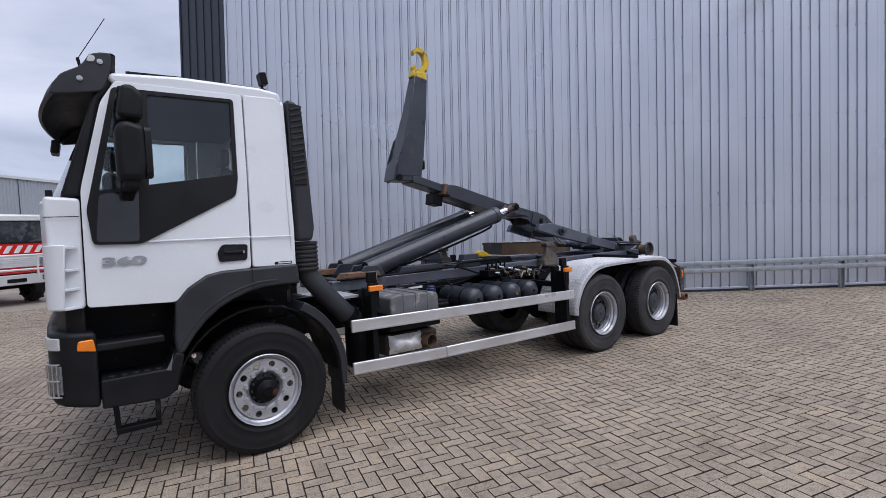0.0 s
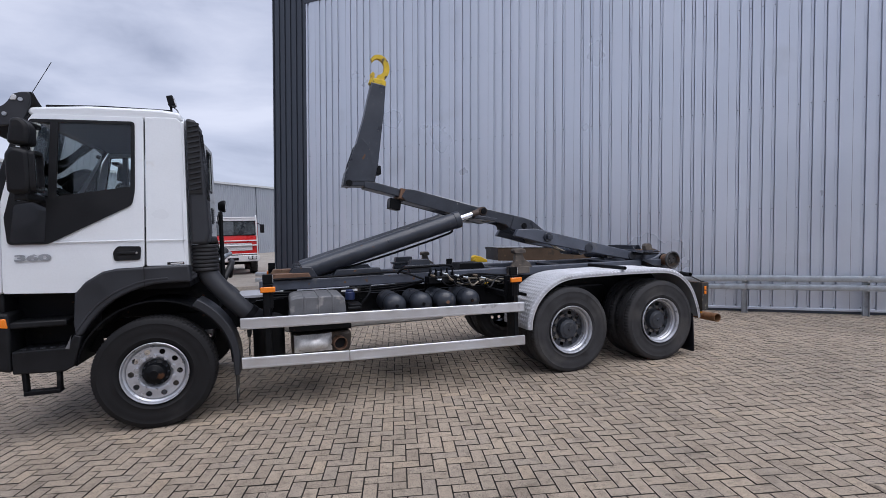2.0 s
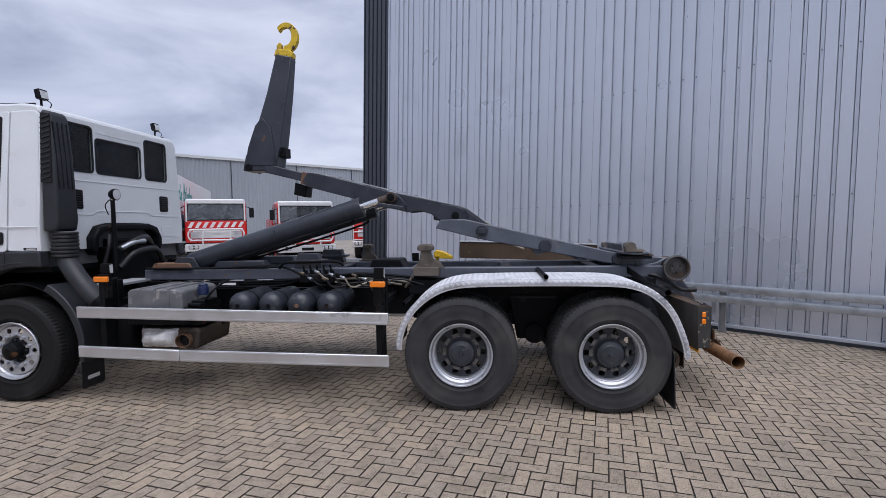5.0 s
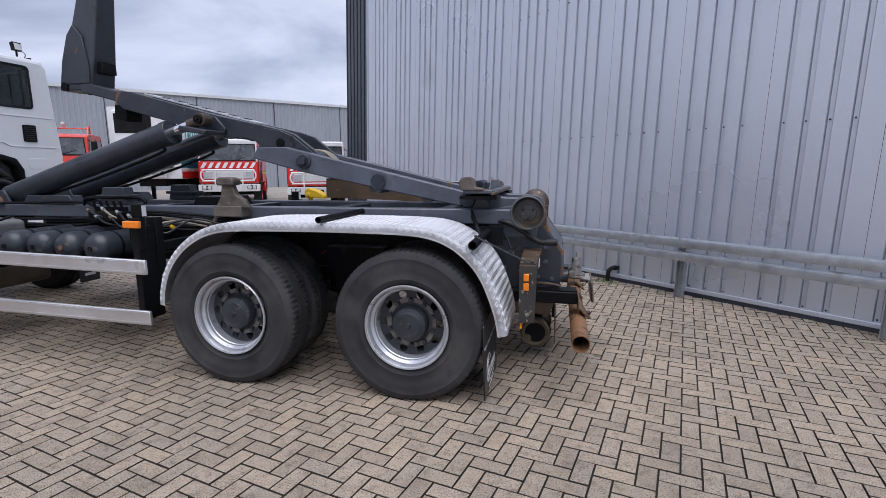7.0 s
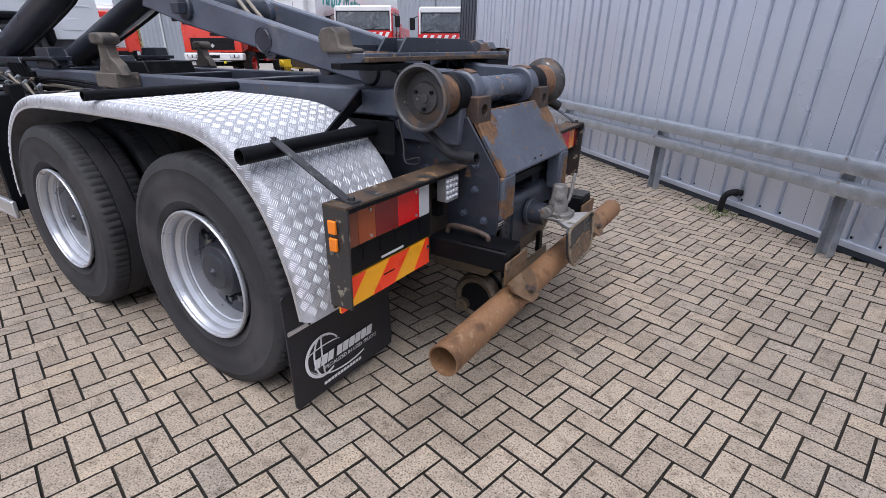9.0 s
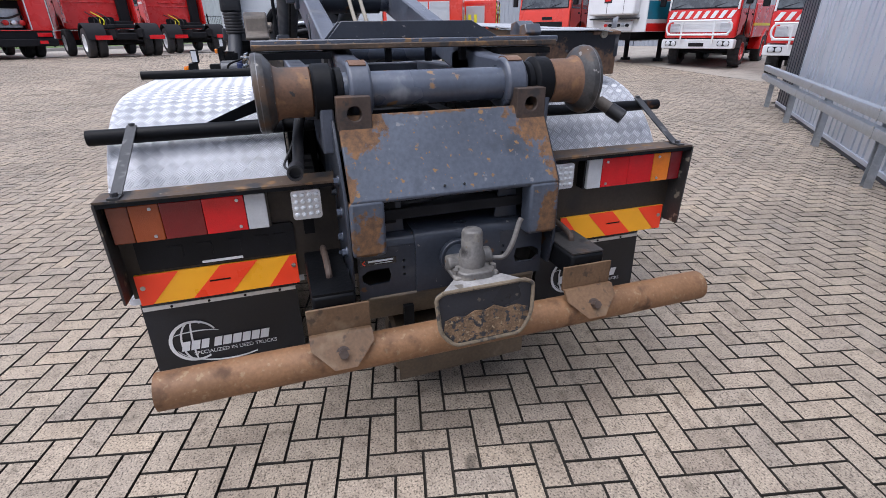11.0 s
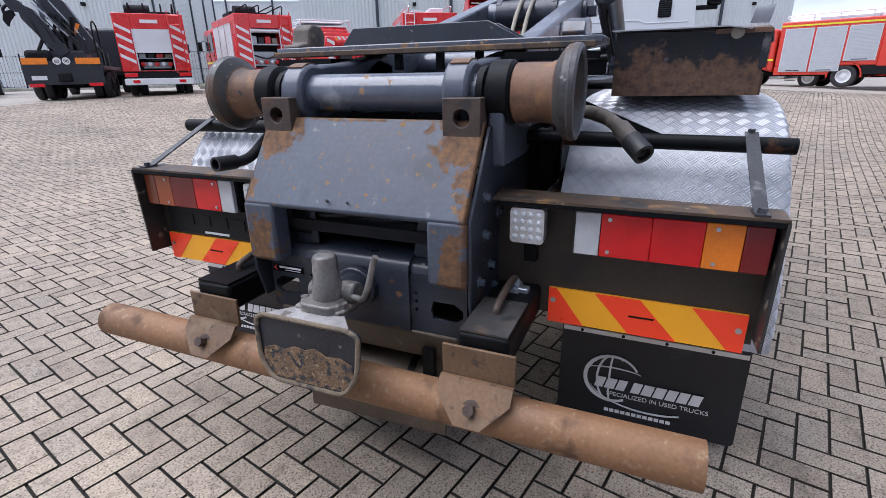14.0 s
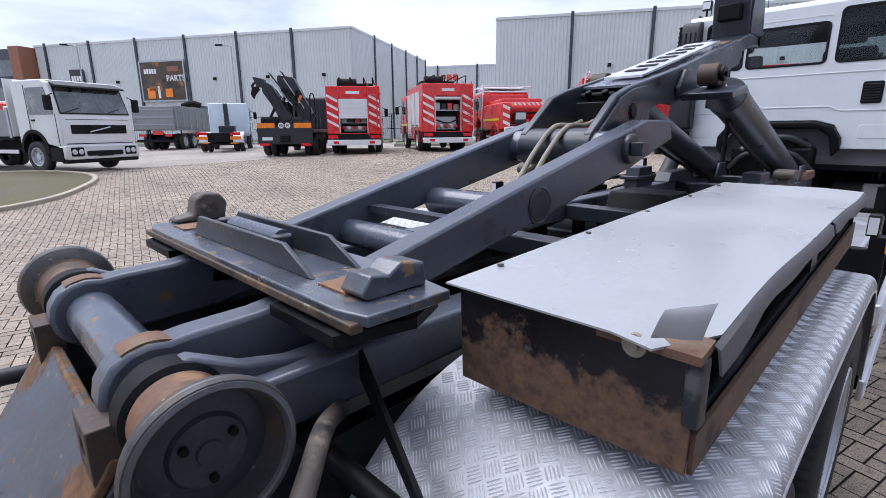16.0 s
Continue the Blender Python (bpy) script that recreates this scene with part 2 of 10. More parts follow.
m_screw = mat("zinc_screw", (0.55, 0.55, 0.55), 0.35, 0.9, 0.05)
m_tan_hose = mat("tan_hose", (0.26, 0.23, 0.18), 0.6, 0, 0.15, 12, 90, 0.0006, 160)
m_clad = mat("silver_grey_cladding", (0.56, 0.60, 0.675), 0.36, 0.42, 0.03, 0.5, 40, 0.0, 1, [((0.47, 0.50, 0.55), 0.60, 0.8, 0.42, 0.2)])
m_clad_dark = mat("anthracite_cladding", (0.040, 0.048, 0.064), 0.4, 0.2, 0.06, 0.7, 40)
m_far_clad = mat("pale_cladding", (0.56, 0.58, 0.58), 0.5, 0.1, 0.05, 0.3, 8)
m_far_grey = mat("mid_grey_cladding", (0.30, 0.325, 0.36), 0.5, 0.1, 0.05, 0.3, 8)
m_red = mat("fire_red_paint", (0.60, 0.016, 0.014), 0.30, 0, 0.06, 2, 40, coat=0.4)
m_red_orange = mat("orange_red_paint", (0.58, 0.034, 0.014), 0.32, 0, 0.07, 2, 40, coat=0.4)
m_shutter = mat("silver_shutter", (0.50, 0.52, 0.54), 0.42, 0.4, 0.05, 4, 60)
m_pale = mat("pale_blue_white_paint", (0.62, 0.70, 0.78), 0.4, 0, 0.05, 2, 40)
m_grass = mat("grass", (0.075, 0.115, 0.030), 0.9, 0, 0.35, 1.2, 14, 0.02, 30)
m_soil = mat("wet_olive_soil", (0.070, 0.062, 0.022), 0.75, 0, 0.25, 1.0, 18, 0.006, 8)
m_concrete = mat("pale_concrete", (0.33, 0.315, 0.285), 0.85, 0, 0.18, 3, 60, 0.002, 60)
m_teal, m_navy_dark = mat("teal_blue_film", (0.010, 0.17, 0.25), 0.4), mat("black_crane_paint", (0.018, 0.020, 0.026), 0.4, 0, 0.2, 4, 60)
m_orange_film = mat("orange_reflector", (0.80, 0.22, 0.012), 0.4)
m_brown = mat("brown_sand_cladding", (0.24, 0.10, 0.055), 0.6)
m_lime = mat("lime_yellow_film", (0.72, 0.66, 0.02), 0.45)
m_green_script = mat("green_script_paint", (0.03, 0.28, 0.26), 0.5)

m_apron = mat("scuffed_steel_with_rust_blooms", (0.060, 0.070, 0.092), 0.30, 0, 0.25, 3, 60, 0.0006, 40, [((0.026, 0.029, 0.036), 0.57, 5, 0.35, 0.16), ((0.15, 0.152, 0.16), 0.66, 18, 0.5, 0.06), ((0.125, 0.072, 0.040), 0.575, 6, 0.8, 0.07), ((0.215, 0.125, 0.055), 0.625, 15, 0.85, 0.04), ((0.24, 0.15, 0.075), 0.66, 42, 0.85, 0.03), (DARK_RUST, 0.68, 60, 0.9, 0.03)], spec=0.75, coat=0.2)
m_tail = rusted(mat("grey_steel_apron", (0.072, 0.084, 0.108), 0.44, 0, 0.25, 3, 60, 0.0006, 40, [((0.030, 0.034, 0.042), 0.57, 5, 0.35, 0.16), ((0.17, 0.172, 0.18), 0.67, 22, 0.5, 0.05), ((0.22, 0.13, 0.06), 0.655, 26, 0.85, 0.03), ((0.20, 0.115, 0.05), 0.68, 70, 0.85, 0.03)], spec=0.35, coat=0.0), [((7.06, -0.36, 1.21), (0.20, 0.16, 0.16)), ((7.06, 0.36, 1.21), (0.20, 0.15, 0.20)), ((7.16, 0.42, 1.08), (0.3, 0.06, 0.26)), ((7.16, -0.42, 1.02), (0.3, 0.07, 0.12)), ((7.04, 0.0, 1.25), (0.06, 0.5, 0.022)), ((7.22, -0.35, 0.82), (0.2, 0.09, 0.15)), ((7.22, 0.37, 0.80), (0.2, 0.07, 0.16))], (0.19, 0.10, 0.045), (0.085, 0.050, 0.032), 16.0, 1.0, 0.27)
m_oldhose = mat("dusty_rubber_hose", (0.085, 0.072, 0.060), 0.7, 0, 0.3, 14, 90, 0.0010, 120, [((0.17, 0.145, 0.11), 0.58, 20, 0.8, 0.08), ((0.030, 0.028, 0.027), 0.60, 12, 0.6, 0.08)])
m_hood = mat("rusty_scuffed_edge", (0.082, 0.054, 0.034), 0.55, 0.1, 0.25, 5, 80, 0.0010, 60, [((0.032, 0.031, 0.031), 0.52, 9, 0.5, 0.10), ((0.20, 0.115, 0.052), 0.59, 16, 0.8, 0.08), ((0.26, 0.22, 0.17), 0.665, 24, 0.7, 0.04)])
m_board = mat("dark_brown_light_board", (0.040, 0.031, 0.023), 0.5, 0.15, 0.25, 3, 80, 0.0008, 60, [((0.020, 0.019, 0.018), 0.55, 4, 0.5, 0.12), ((0.12, 0.09, 0.06), 0.68, 9, 0.7, 0.05)])
m_cast = mat("grimy_cast_steel", (0.150, 0.142, 0.132), 0.5, 0.3, 0.3, 9, 90, 0.0012, 60, [((0.26, 0.24, 0.21), 0.55, 16, 0.75, 0.10), ((0.030, 0.028, 0.027), 0.58, 8, 0.5, 0.08), ((0.17, 0.10, 0.05), 0.66, 30, 0.85, 0.04)])
m_roller_rust = mat("orange_brown_rusted_roller", (0.150, 0.080, 0.045), 0.62, 0.15, 0.30, 7, 90, 0.0008, 60, [((0.070, 0.050, 0.040), 0.56, 6, 0.7, 0.12), ((0.24, 0.130, 0.062), 0.60, 13, 0.7, 0.08), ((0.036, 0.033, 0.032), 0.66, 20, 0.7, 0.04)])
m_flange = mat("grey_brown_worn_flange", (0.056, 0.054, 0.053), 0.46, 0.35, 0.28, 8, 90, 0.0008, 60, [((0.105, 0.068, 0.045), 0.55, 9, 0.7, 0.12), ((0.028, 0.028, 0.029), 0.60, 14, 0.55, 0.08), ((0.22, 0.205, 0.19), 0.67, 26, 0.4, 0.04)])
m_rim_worn = mat("worn_grey_roller_rim", (0.105, 0.104, 0.108), 0.42, 0.35, 0.25, 8, 90, 0.0008, 60, [((0.13, 0.085, 0.055), 0.57, 9, 0.7, 0.12), ((0.045, 0.045, 0.048), 0.62, 14, 0.55, 0.08)])
m_fog = mat("dull_grey_lamp_glass", (0.16, 0.17, 0.18), 0.25, 0, 0.2, 20, 90)
m_lug = mat("dark_brown_cast_lug", (0.066, 0.046, 0.036), 0.6, 0.2, 0.28, 8, 90, 0.0008, 60, [((0.105, 0.062, 0.040), 0.56, 9, 0.75, 0.10), ((0.036, 0.032, 0.030), 0.60, 18, 0.6, 0.06)])
m_dull_amber_lens, m_brown_lens = lens("dull_amber_lamp_lens", (0.30, 0.060, 0.014)), lens("brown_amber_lamp_lens", (0.17, 0.040, 0.018))
# Bars paler than the plate: polish wear, plus relief contrast put into the colour
m_tread_bar = mat("worn_bright_tread_bars", (0.64, 0.65, 0.68), 0.46, 0.25, 0.10, 4, 60, 0, None, [((0.42, 0.42, 0.42), 0.60, 5, 0.5, 0.12)])
m_rubber_clean = mat("clean_tyre_rubber", (0.0115, 0.0115, 0.0125), 0.66, 0, 0.2, 6, 90, 0.0008, 160, [((0.030, 0.029, 0.028), 0.60, 3, 0.85, 0.2)], spec=0.2)
m_catch = mat("black_scuffed_plate", (0.016, 0.018, 0.024), 0.32, 0, 0.2, 6, 90, 0.0006, 60, [((0.12, 0.10, 0.075), 0.66, 30, 0.8, 0.05)])
m_grit = mat("caked_brown_grit", (0.155, 0.098, 0.055), 0.95, 0, 0.4, 22, 140, 0.006, 120, [((0.022, 0.022, 0.026), 0.53, 38, 0.5, 0.05), ((0.26, 0.19, 0.115), 0.60, 70, 0.95, 0.06)])
m_grit_rim = mat("dusty_tan_rim", (0.165, 0.130, 0.088), 0.8, 0.1, 0.3, 14, 90, 0.001, 90, [((0.05, 0.045, 0.04), 0.58, 26, 0.7, 0.08)])
m_jaw = mat("pale_scraped_paint", (0.27, 0.262, 0.255), 0.55, 0.1, 0.25, 14, 90, 0.001, 60, [((0.12, 0.105, 0.09), 0.55, 18, 0.7, 0.08)])
m_bracket = mat("brown_rusty_bracket", (0.140, 0.082, 0.043), 0.6, 0.15, 0.25, 6, 90, 0.0008, 60, [((0.20, 0.14, 0.085), 0.58, 9, 0.7, 0.12), ((0.070, 0.046, 0.030), 0.60, 22, 0.7, 0.08)])
m_strapiron = mat("worn_black_strap_iron", (0.040, 0.041, 0.044), 0.4, 0.2, 0.2, 8, 90, 0.0006, 60, [((0.13, 0.13, 0.13), 0.58, 22, 0.5, 0.1)])
m_guide = mat("dusty_brown_grey_cast_guide", (0.105, 0.088, 0.072), 0.65, 0.1, 0.28, 9, 90, 0.0012, 60, [((0.045, 0.040, 0.037), 0.55, 8, 0.6, 0.1), ((0.19, 0.155, 0.115), 0.63, 18, 0.8, 0.06)])
m_tank = mat("dark_grey_tank_paint", (0.020, 0.024, 0.032), 0.36, 0, 0.18, 6, 80, 0.0005, 60, [((0.085, 0.080, 0.075), 0.63, 9, 0.7, 0.10), (DARK_RUST, 0.70, 14, 0.85, 0.04)])

# ---------- mesh tools ----------
class Geo:
    """Vertices and faces of one mesh, gathered from simple solids."""

    def __init__(self):
        self.v, self.f = [], []

    def add(self, verts, faces):
        n = len(self.v)
        self.v += [tuple(p) for p in verts]
        self.f += [tuple(n + i for i in face) for face in faces]
        return self

    def box(self, x0, x1, y0, y1, z0, z1, turn=None):
        p = [(x, y, z) for z in (z0, z1) for y in (y0, y1) for x in (x0, x1)]
        if turn:
            c = Vector(((x0 + x1) / 2, (y0 + y1) / 2, (z0 + z1) / 2))
            r = Euler([radians(a) for a in turn]).to_matrix()
            p = [tuple(c + r @ (Vector(q) - c)) for q in p]
        return self.add(p, [(0, 2, 3, 1), (4, 5, 7, 6), (0, 1, 5, 4), (2, 6, 7, 3), (0, 4, 6, 2), (1, 3, 7, 5)])

    def plate(self, outer, a, b, axis="y", holes=()):
        """A flat plate of the given outline (pairs in the plane across axis), from a to b along axis, with holes cut through."""
        def at(p, d):
            return {"y": (p[0], d, p[1]), "x": (d, p[0], p[1]), "z": (p[0], p[1], d)}[axis]

        rings = [list(outer)] + [list(h) for h in holes]
        flat = [p for r in rings for p in r]
        from_tess = tess([[Vector((p[0], p[1], 0)) for p in r] for r in rings])
        n = len(flat)
        faces = [tuple(t) for t in from_tess] + [tuple(n + i for i in reversed(t)) for t in from_tess]
        if not holes:
            faces = [tuple(range(n)), tuple(n + i for i in reversed(range(n)))]
        k = 0
        for r in rings:
            m = len(r)
            faces += [(k + i, k + (i + 1) % m, n + k + (i + 1) % m, n + k + i) for i in range(m)]
            k += m
        return self.add([at(p, a) for p in flat] + [at(p, b) for p in flat], faces)

    def rod(self, p0, p1, r, n=20, r1=None, caps=True):
        p0, p1 = Vector(p0), Vector(p1)
        d = (p1 - p0).normalized()
        u = d.orthogonal().normalized()
        w = d.cross(u)
        r1 = r if r1 is None else r1
        ring = [(u * math.cos(2 * math.pi * i / n) + w * math.sin(2 * math.pi * i / n)) for i in range(n)]
        v = [p0 + q * r for q in ring] + [p1 + q * r1 for q in ring]
        f = [(i, (i + 1) % n, n + (i + 1) % n, n + i) for i in range(n)]
        if caps:
            f += [tuple(reversed(range(n))), tuple(range(n, 2 * n))]
        return self.add(v, f)

    def hollow(self, p0, p1, r, t, n=28):
        """An open tube with wall thickness t."""
        p0, p1 = Vector(p0), Vector(p1)
        d = (p1 - p0).normalized()
        u = d.orthogonal().normalized()
        w = d.cross(u)
        ring = [(u * math.cos(2 * math.pi * i / n) + w * math.sin(2 * math.pi * i / n)) for i in range(n)]
        v = [p + q * s for p, s in ((p0, r), (p1, r), (p1, r - t), (p0, r - t)) for q in ring]
        f = [(k * n + i, k * n + (i + 1) % n, ((k + 1) % 4) * n + (i + 1) % n, ((k + 1) % 4) * n + i) for k in range(4) for i in range(n)]
        return self.add(v, f)

    def pipe(self, pts, r, n=12):
        """A round pipe along points, rounded through them."""
        pts = smooth_path([Vector(p) for p in pts])
        v, f = [], []
        u = (pts[1] - pts[0]).orthogonal().normalized()
        for i, p in enumerate(pts):
            d = (pts[min(i + 1, len(pts) - 1)] - pts[max(i - 1, 0)]).normalized()
            u = (u - d * u.dot(d)).normalized()
            w = d.cross(u)
            v += [p + (u * math.cos(2 * math.pi * k / n) + w * math.sin(2 * math.pi * k / n)) * r for k in range(n)]
        for i in range(len(pts) - 1):
            f += [(i * n + k, i * n + (k + 1) % n, (i + 1) * n + (k + 1) % n, (i + 1) * n + k) for k in range(n)]
        f += [tuple(reversed(range(n))), tuple(range((len(pts) - 1) * n, len(pts) * n))]
        return self.add(v, f)

    def lathe(self, profile, c, n=48, axis="y", close=False):
        """Turns (radius, offset) pairs about the axis through c."""
        v, f, m = [], [], len(profile)
        for i in range(n):
            a = 2 * math.pi * i / n
            for r, o in profile:
                p, q = r * math.cos(a), r * math.sin(a)
                v.append({"y": (c[0] + p, c[1] + o, c[2] + q), "x": (c[0] + o, c[1] + p, c[2] + q), "z": (c[0] + p, c[1] + q, c[2] + o)}[axis])
        last = m if close else m - 1
        for i in range(n):
            j = (i + 1) % n
            f += [(i * m + k, i * m + (k + 1) % m, j * m + (k + 1) % m, j * m + k) for k in range(last)]
        return self.add(v, f)

    def moved(self, fn):
        self.v = [tuple(fn(*p)) for p in self.v]
        return self


def tess(rings):
    from mathutils.geometry import tessellate_polygon
    return tessellate_polygon(rings)


def smooth_path(p, steps=6):
    """Points of a Catmull-Rom curve through p."""
    if len(p) < 3:
        return p
    q = [p[0] * 2 - p[1]] + p + [p[-1] * 2 - p[-2]]
    out = []
    for i in range(1, len(q) - 2):
        a, b, c, d = q[i - 1 : i + 3]
        for k in range(steps):
            t = k / steps
            out.append(0.5 * ((2 * b) + (c - a) * t + (2 * a - 5 * b + 4 * c - d) * t * t + (3 * b - a - 3 * c + d) * t**3))
    return out + [p[-1]]


def arc(cx, cz, r, a0, a1, n=10, rz=None):
    """Points of an arc, degrees from +x towards +z."""
    rz = r if rz is None else rz
    return [(cx + r * math.cos(radians(a0 + (a1 - a0) * i / n)), cz + rz * math.sin(radians(a0 + (a1 - a0) * i / n))) for i in range(n + 1)]


def rounded(x0, x1, z0, z1, r, n=4):
    """The outline of a rectangle with rounded corners."""
    return arc(x1 - r, z1 - r, r, 0, 90, n) + arc(x0 + r, z1 - r, r, 90, 180, n) + arc(x0 + r, z0 + r, r, 180, 270, n) + arc(x1 - r, z0 + r, r, 270, 360, n)


def rounded_poly(pts, r=0.04, n=4):
    """A polygon with its corners rounded."""
    out, m = [], len(pts)
    for i in range(m):
        a, b, c = (Vector(pts[(i + k) % m]) for k in (-1, 0, 1))
        da, dc = (a - b), (c - b)
        s = min(r, da.length * 0.45, dc.length * 0.45)
        p, q = b + da.normalized() * s, b + dc.normalized() * s
        for k in range(n + 1):
            t = k / n
            w = p * (1 - t) ** 2 + b * 2 * t * (1 - t) + q * t * t
            out.append((w.x, w.y))
    return out


def mesh_of(name, geo, material, angle=35):
    me = bpy.data.meshes.new(name)
    me.from_pydata([tuple(p) for p in geo.v], [], geo.f)
    bm = bmesh.new()
    bm.from_mesh(me)
    bmesh.ops.recalc_face_normals(bm, faces=bm.faces)
    bm.to_mesh(me)
    bm.free()
    if material:
        me.materials.append(material)
    me.polygons.foreach_set("use_smooth", [True] * len(me.polygons))
    me.set_sharp_from_angle(angle=radians(angle))
    me.update()
    return me


def part(name, geo, material, parent=None, label="", bevel=0.0, angle=35, segments=2):
    """Links the mesh as one object under a thing or a part."""
    ob = new(name, mesh_of(name, geo, material, angle))
    if bevel:
        b = ob.modifiers.new("bevel", "BEVEL")
        b.width, b.segments, b.limit_method, b.angle_limit = bevel, segments, "ANGLE", radians(40)
        b.harden_normals = False
    if parent:
        ob.parent = parent
    if label:
        ob["label"] = label
    return ob


def thing(name, label, category, group="", kind=""):
    """An empty at the base of a thing, which holds its parts."""
    ob = new(name)
    ob.empty_display_size = 0.2
    return tagged(ob, label, category, group, kind)


def words(name, text, size, m, material, parent=None, label="", depth=0.002, shear=0.0, align="LEFT", bold=0.0):
    """Letters in the built-in font, as a mesh, laid by the pose m (x along the line, y up the letters)."""
    cu = bpy.data.curves.new(name, "FONT")
    cu.body, cu.size, cu.extrude, cu.shear, cu.align_x, cu.offset = text, size, depth, shear, align, bold
    tmp = bpy.data.objects.new(name, cu)
    scene.collection.objects.link(tmp)
    me = bpy.data.meshes.new_from_object(tmp.evaluated_get(bpy.context.evaluated_depsgraph_get()))
    bpy.data.objects.remove(tmp)
    bpy.data.curves.remove(cu)
    me.name = name
    me.transform(m)
    me.materials.clear()
    me.materials.append(material)
    ob = new(name, me)
    if parent:
        ob.parent = parent
    if label:
        ob["label"] = label
    return ob



# ---------- ground ----------
def paver_material(name, far=False, loose=False):
    m = bpy.data.materials.new(name)
    m.use_nodes = True
    nodes, links = m.node_tree.nodes, m.node_tree.links
    b = nodes["Principled BSDF"]
    geo = nodes.new("ShaderNodeNewGeometry")
    pos = geo.outputs["Position"]

    def noise_at(s, detail=3.0):
        n = nodes.new("ShaderNodeTexNoise")
        n.inputs["Scale"].default_value, n.inputs["Detail"].default_value = s, detail
        links.new(pos, n.inputs["Vector"])
        return n.outputs["Fac"]

    def ramp(value, *stops):
        r = nodes.new("ShaderNodeValToRGB")
        e = r.color_ramp.elements
        e[0].position, e[0].color = stops[0][0], (*stops[0][1], 1)
        e[1].position, e[1].color = stops[-1][0], (*stops[-1][1], 1)
        for p, c in stops[1:-1]:
            e.new(p).color = (*c, 1)
        links.new(value, r.inputs[0])
        return r.outputs[0]

    def mix(kind, fac, a, z):
        x = nodes.new("ShaderNodeMix")
        x.data_type, x.blend_type = "RGBA", kind
        x.inputs[0].default_value = fac
        links.new(a, x.inputs[6])
        links.new(z, x.inputs[7])
        return x.outputs[2]

    tones = ((0.0, (0.280, 0.232, 0.182)), (0.3, (0.328, 0.277, 0.219)), (0.55, (0.363, 0.301, 0.234)), (0.8, (0.309, 0.264, 0.215)), (1.0, (0.377, 0.309, 0.233)))
    if far:
        t = nodes.new("ShaderNodeTexBrick")
        t.inputs["Scale"].default_value = 1.0
        t.inputs["Brick Width"].default_value, t.inputs["Row Height"].default_value, t.inputs["Mortar Size"].default_value = 0.214, 0.107, 0.004
        t.inputs["Color1"].default_value, t.inputs["Color2"].default_value = (0.30, 0.275, 0.24, 1), (0.335, 0.302, 0.26, 1)
        t.inputs["Mortar"].default_value = (0.19, 0.17, 0.148, 1)
        mp = nodes.new("ShaderNodeMapping")
        mp.inputs["Rotation"].default_value = (0, 0, radians(13))
        links.new(pos, mp.inputs[0])
        links.new(mp.outputs[0], t.inputs["Vector"])
        col = t.outputs["Color"]
    else:
        info = nodes.new("ShaderNodeObjectInfo") if loose else None
        col = ramp(info.outputs["Random"] if loose else geo.outputs["Random Per Island"], *tones)
    col = mix("MULTIPLY", 1.0, col, ramp(noise_at(0.45, 5), (0.3, (0.80, 0.80, 0.80)), (0.7, (1.14, 1.12, 1.10))))
    col = mix("MULTIPLY", 0.5, col, ramp(noise_at(2.6, 6), (0.30, (0.55, 0.54, 0.53)), (0.45, (0.96, 0.96, 0.96)), (0.62, (1.06, 1.06, 1.05)), (1.0, (1.18, 1.17, 1.14))))
    if not far:
        col = mix("MULTIPLY", 0.75, col, ramp(noise_at(17, 5), (0.32, (0.60, 0.59, 0.57)), (0.46, (0.98, 0.98, 0.98)), (0.62, (1.06, 1.06, 1.05)), (0.75, (1.22, 1.21, 1.18))))
        col = mix("MULTIPLY", 0.7, col, ramp(noise_at(3.9, 2), (0.24, (0.16, 0.155, 0.15)), (0.285, (1.0, 1.0, 1.0)), (1.0, (1.0, 1.0, 1.0))))
        col = mix("MULTIPLY", 0.9, col, ramp(noise_at(125, 3), (0.36, (0.30, 0.29, 0.28)), (0.47, (0.95, 0.95, 0.95)), (0.60, (1.0, 1.0, 1.0)), (0.70, (1.55, 1.54, 1.50))))
        bp = nodes.new("ShaderNodeBump")
        bp.inputs["Distance"].default_value = 0.0022
        links.new(noise_at(150, 4), bp.inputs["Height"])
        links.new(bp.outputs[0], b.inputs["Normal"])
    links.new(col, b.inputs["Base Color"])
    b.inputs["Roughness"].default_value = 0.72
    b.inputs["Specular IOR Level"].default_value = 0.35
    return m


m_paver, m_paver_loose, m_paver_far = paver_material("concrete_pavers"), paver_material("single_concrete_pavers", loose=True), paver_material("distant_pavers", far=True)
m_joint = mat("dark_sand_joint", (0.026, 0.022, 0.017), 0.95, 0, 0.3, 3, 120, 0.002, 160)



def gz(x, y):
    """Height of the yard: level round the truck, rising gently beyond a drainage line towards the parked vehicles."""
    r = min(1.0, math.hypot(max(0.0, -1.5 - x), max(0.0, -7.5 - y)) / 9.5)
    most = 0.55 + 0.25 * min(1.0, max(0.0, (3.0 - x) / 12.0))
    side = 1.0 - 0.65 * min(1.0, max(0.0, y / 10.0))
    return most * side * r * r * (3 - 2 * r)


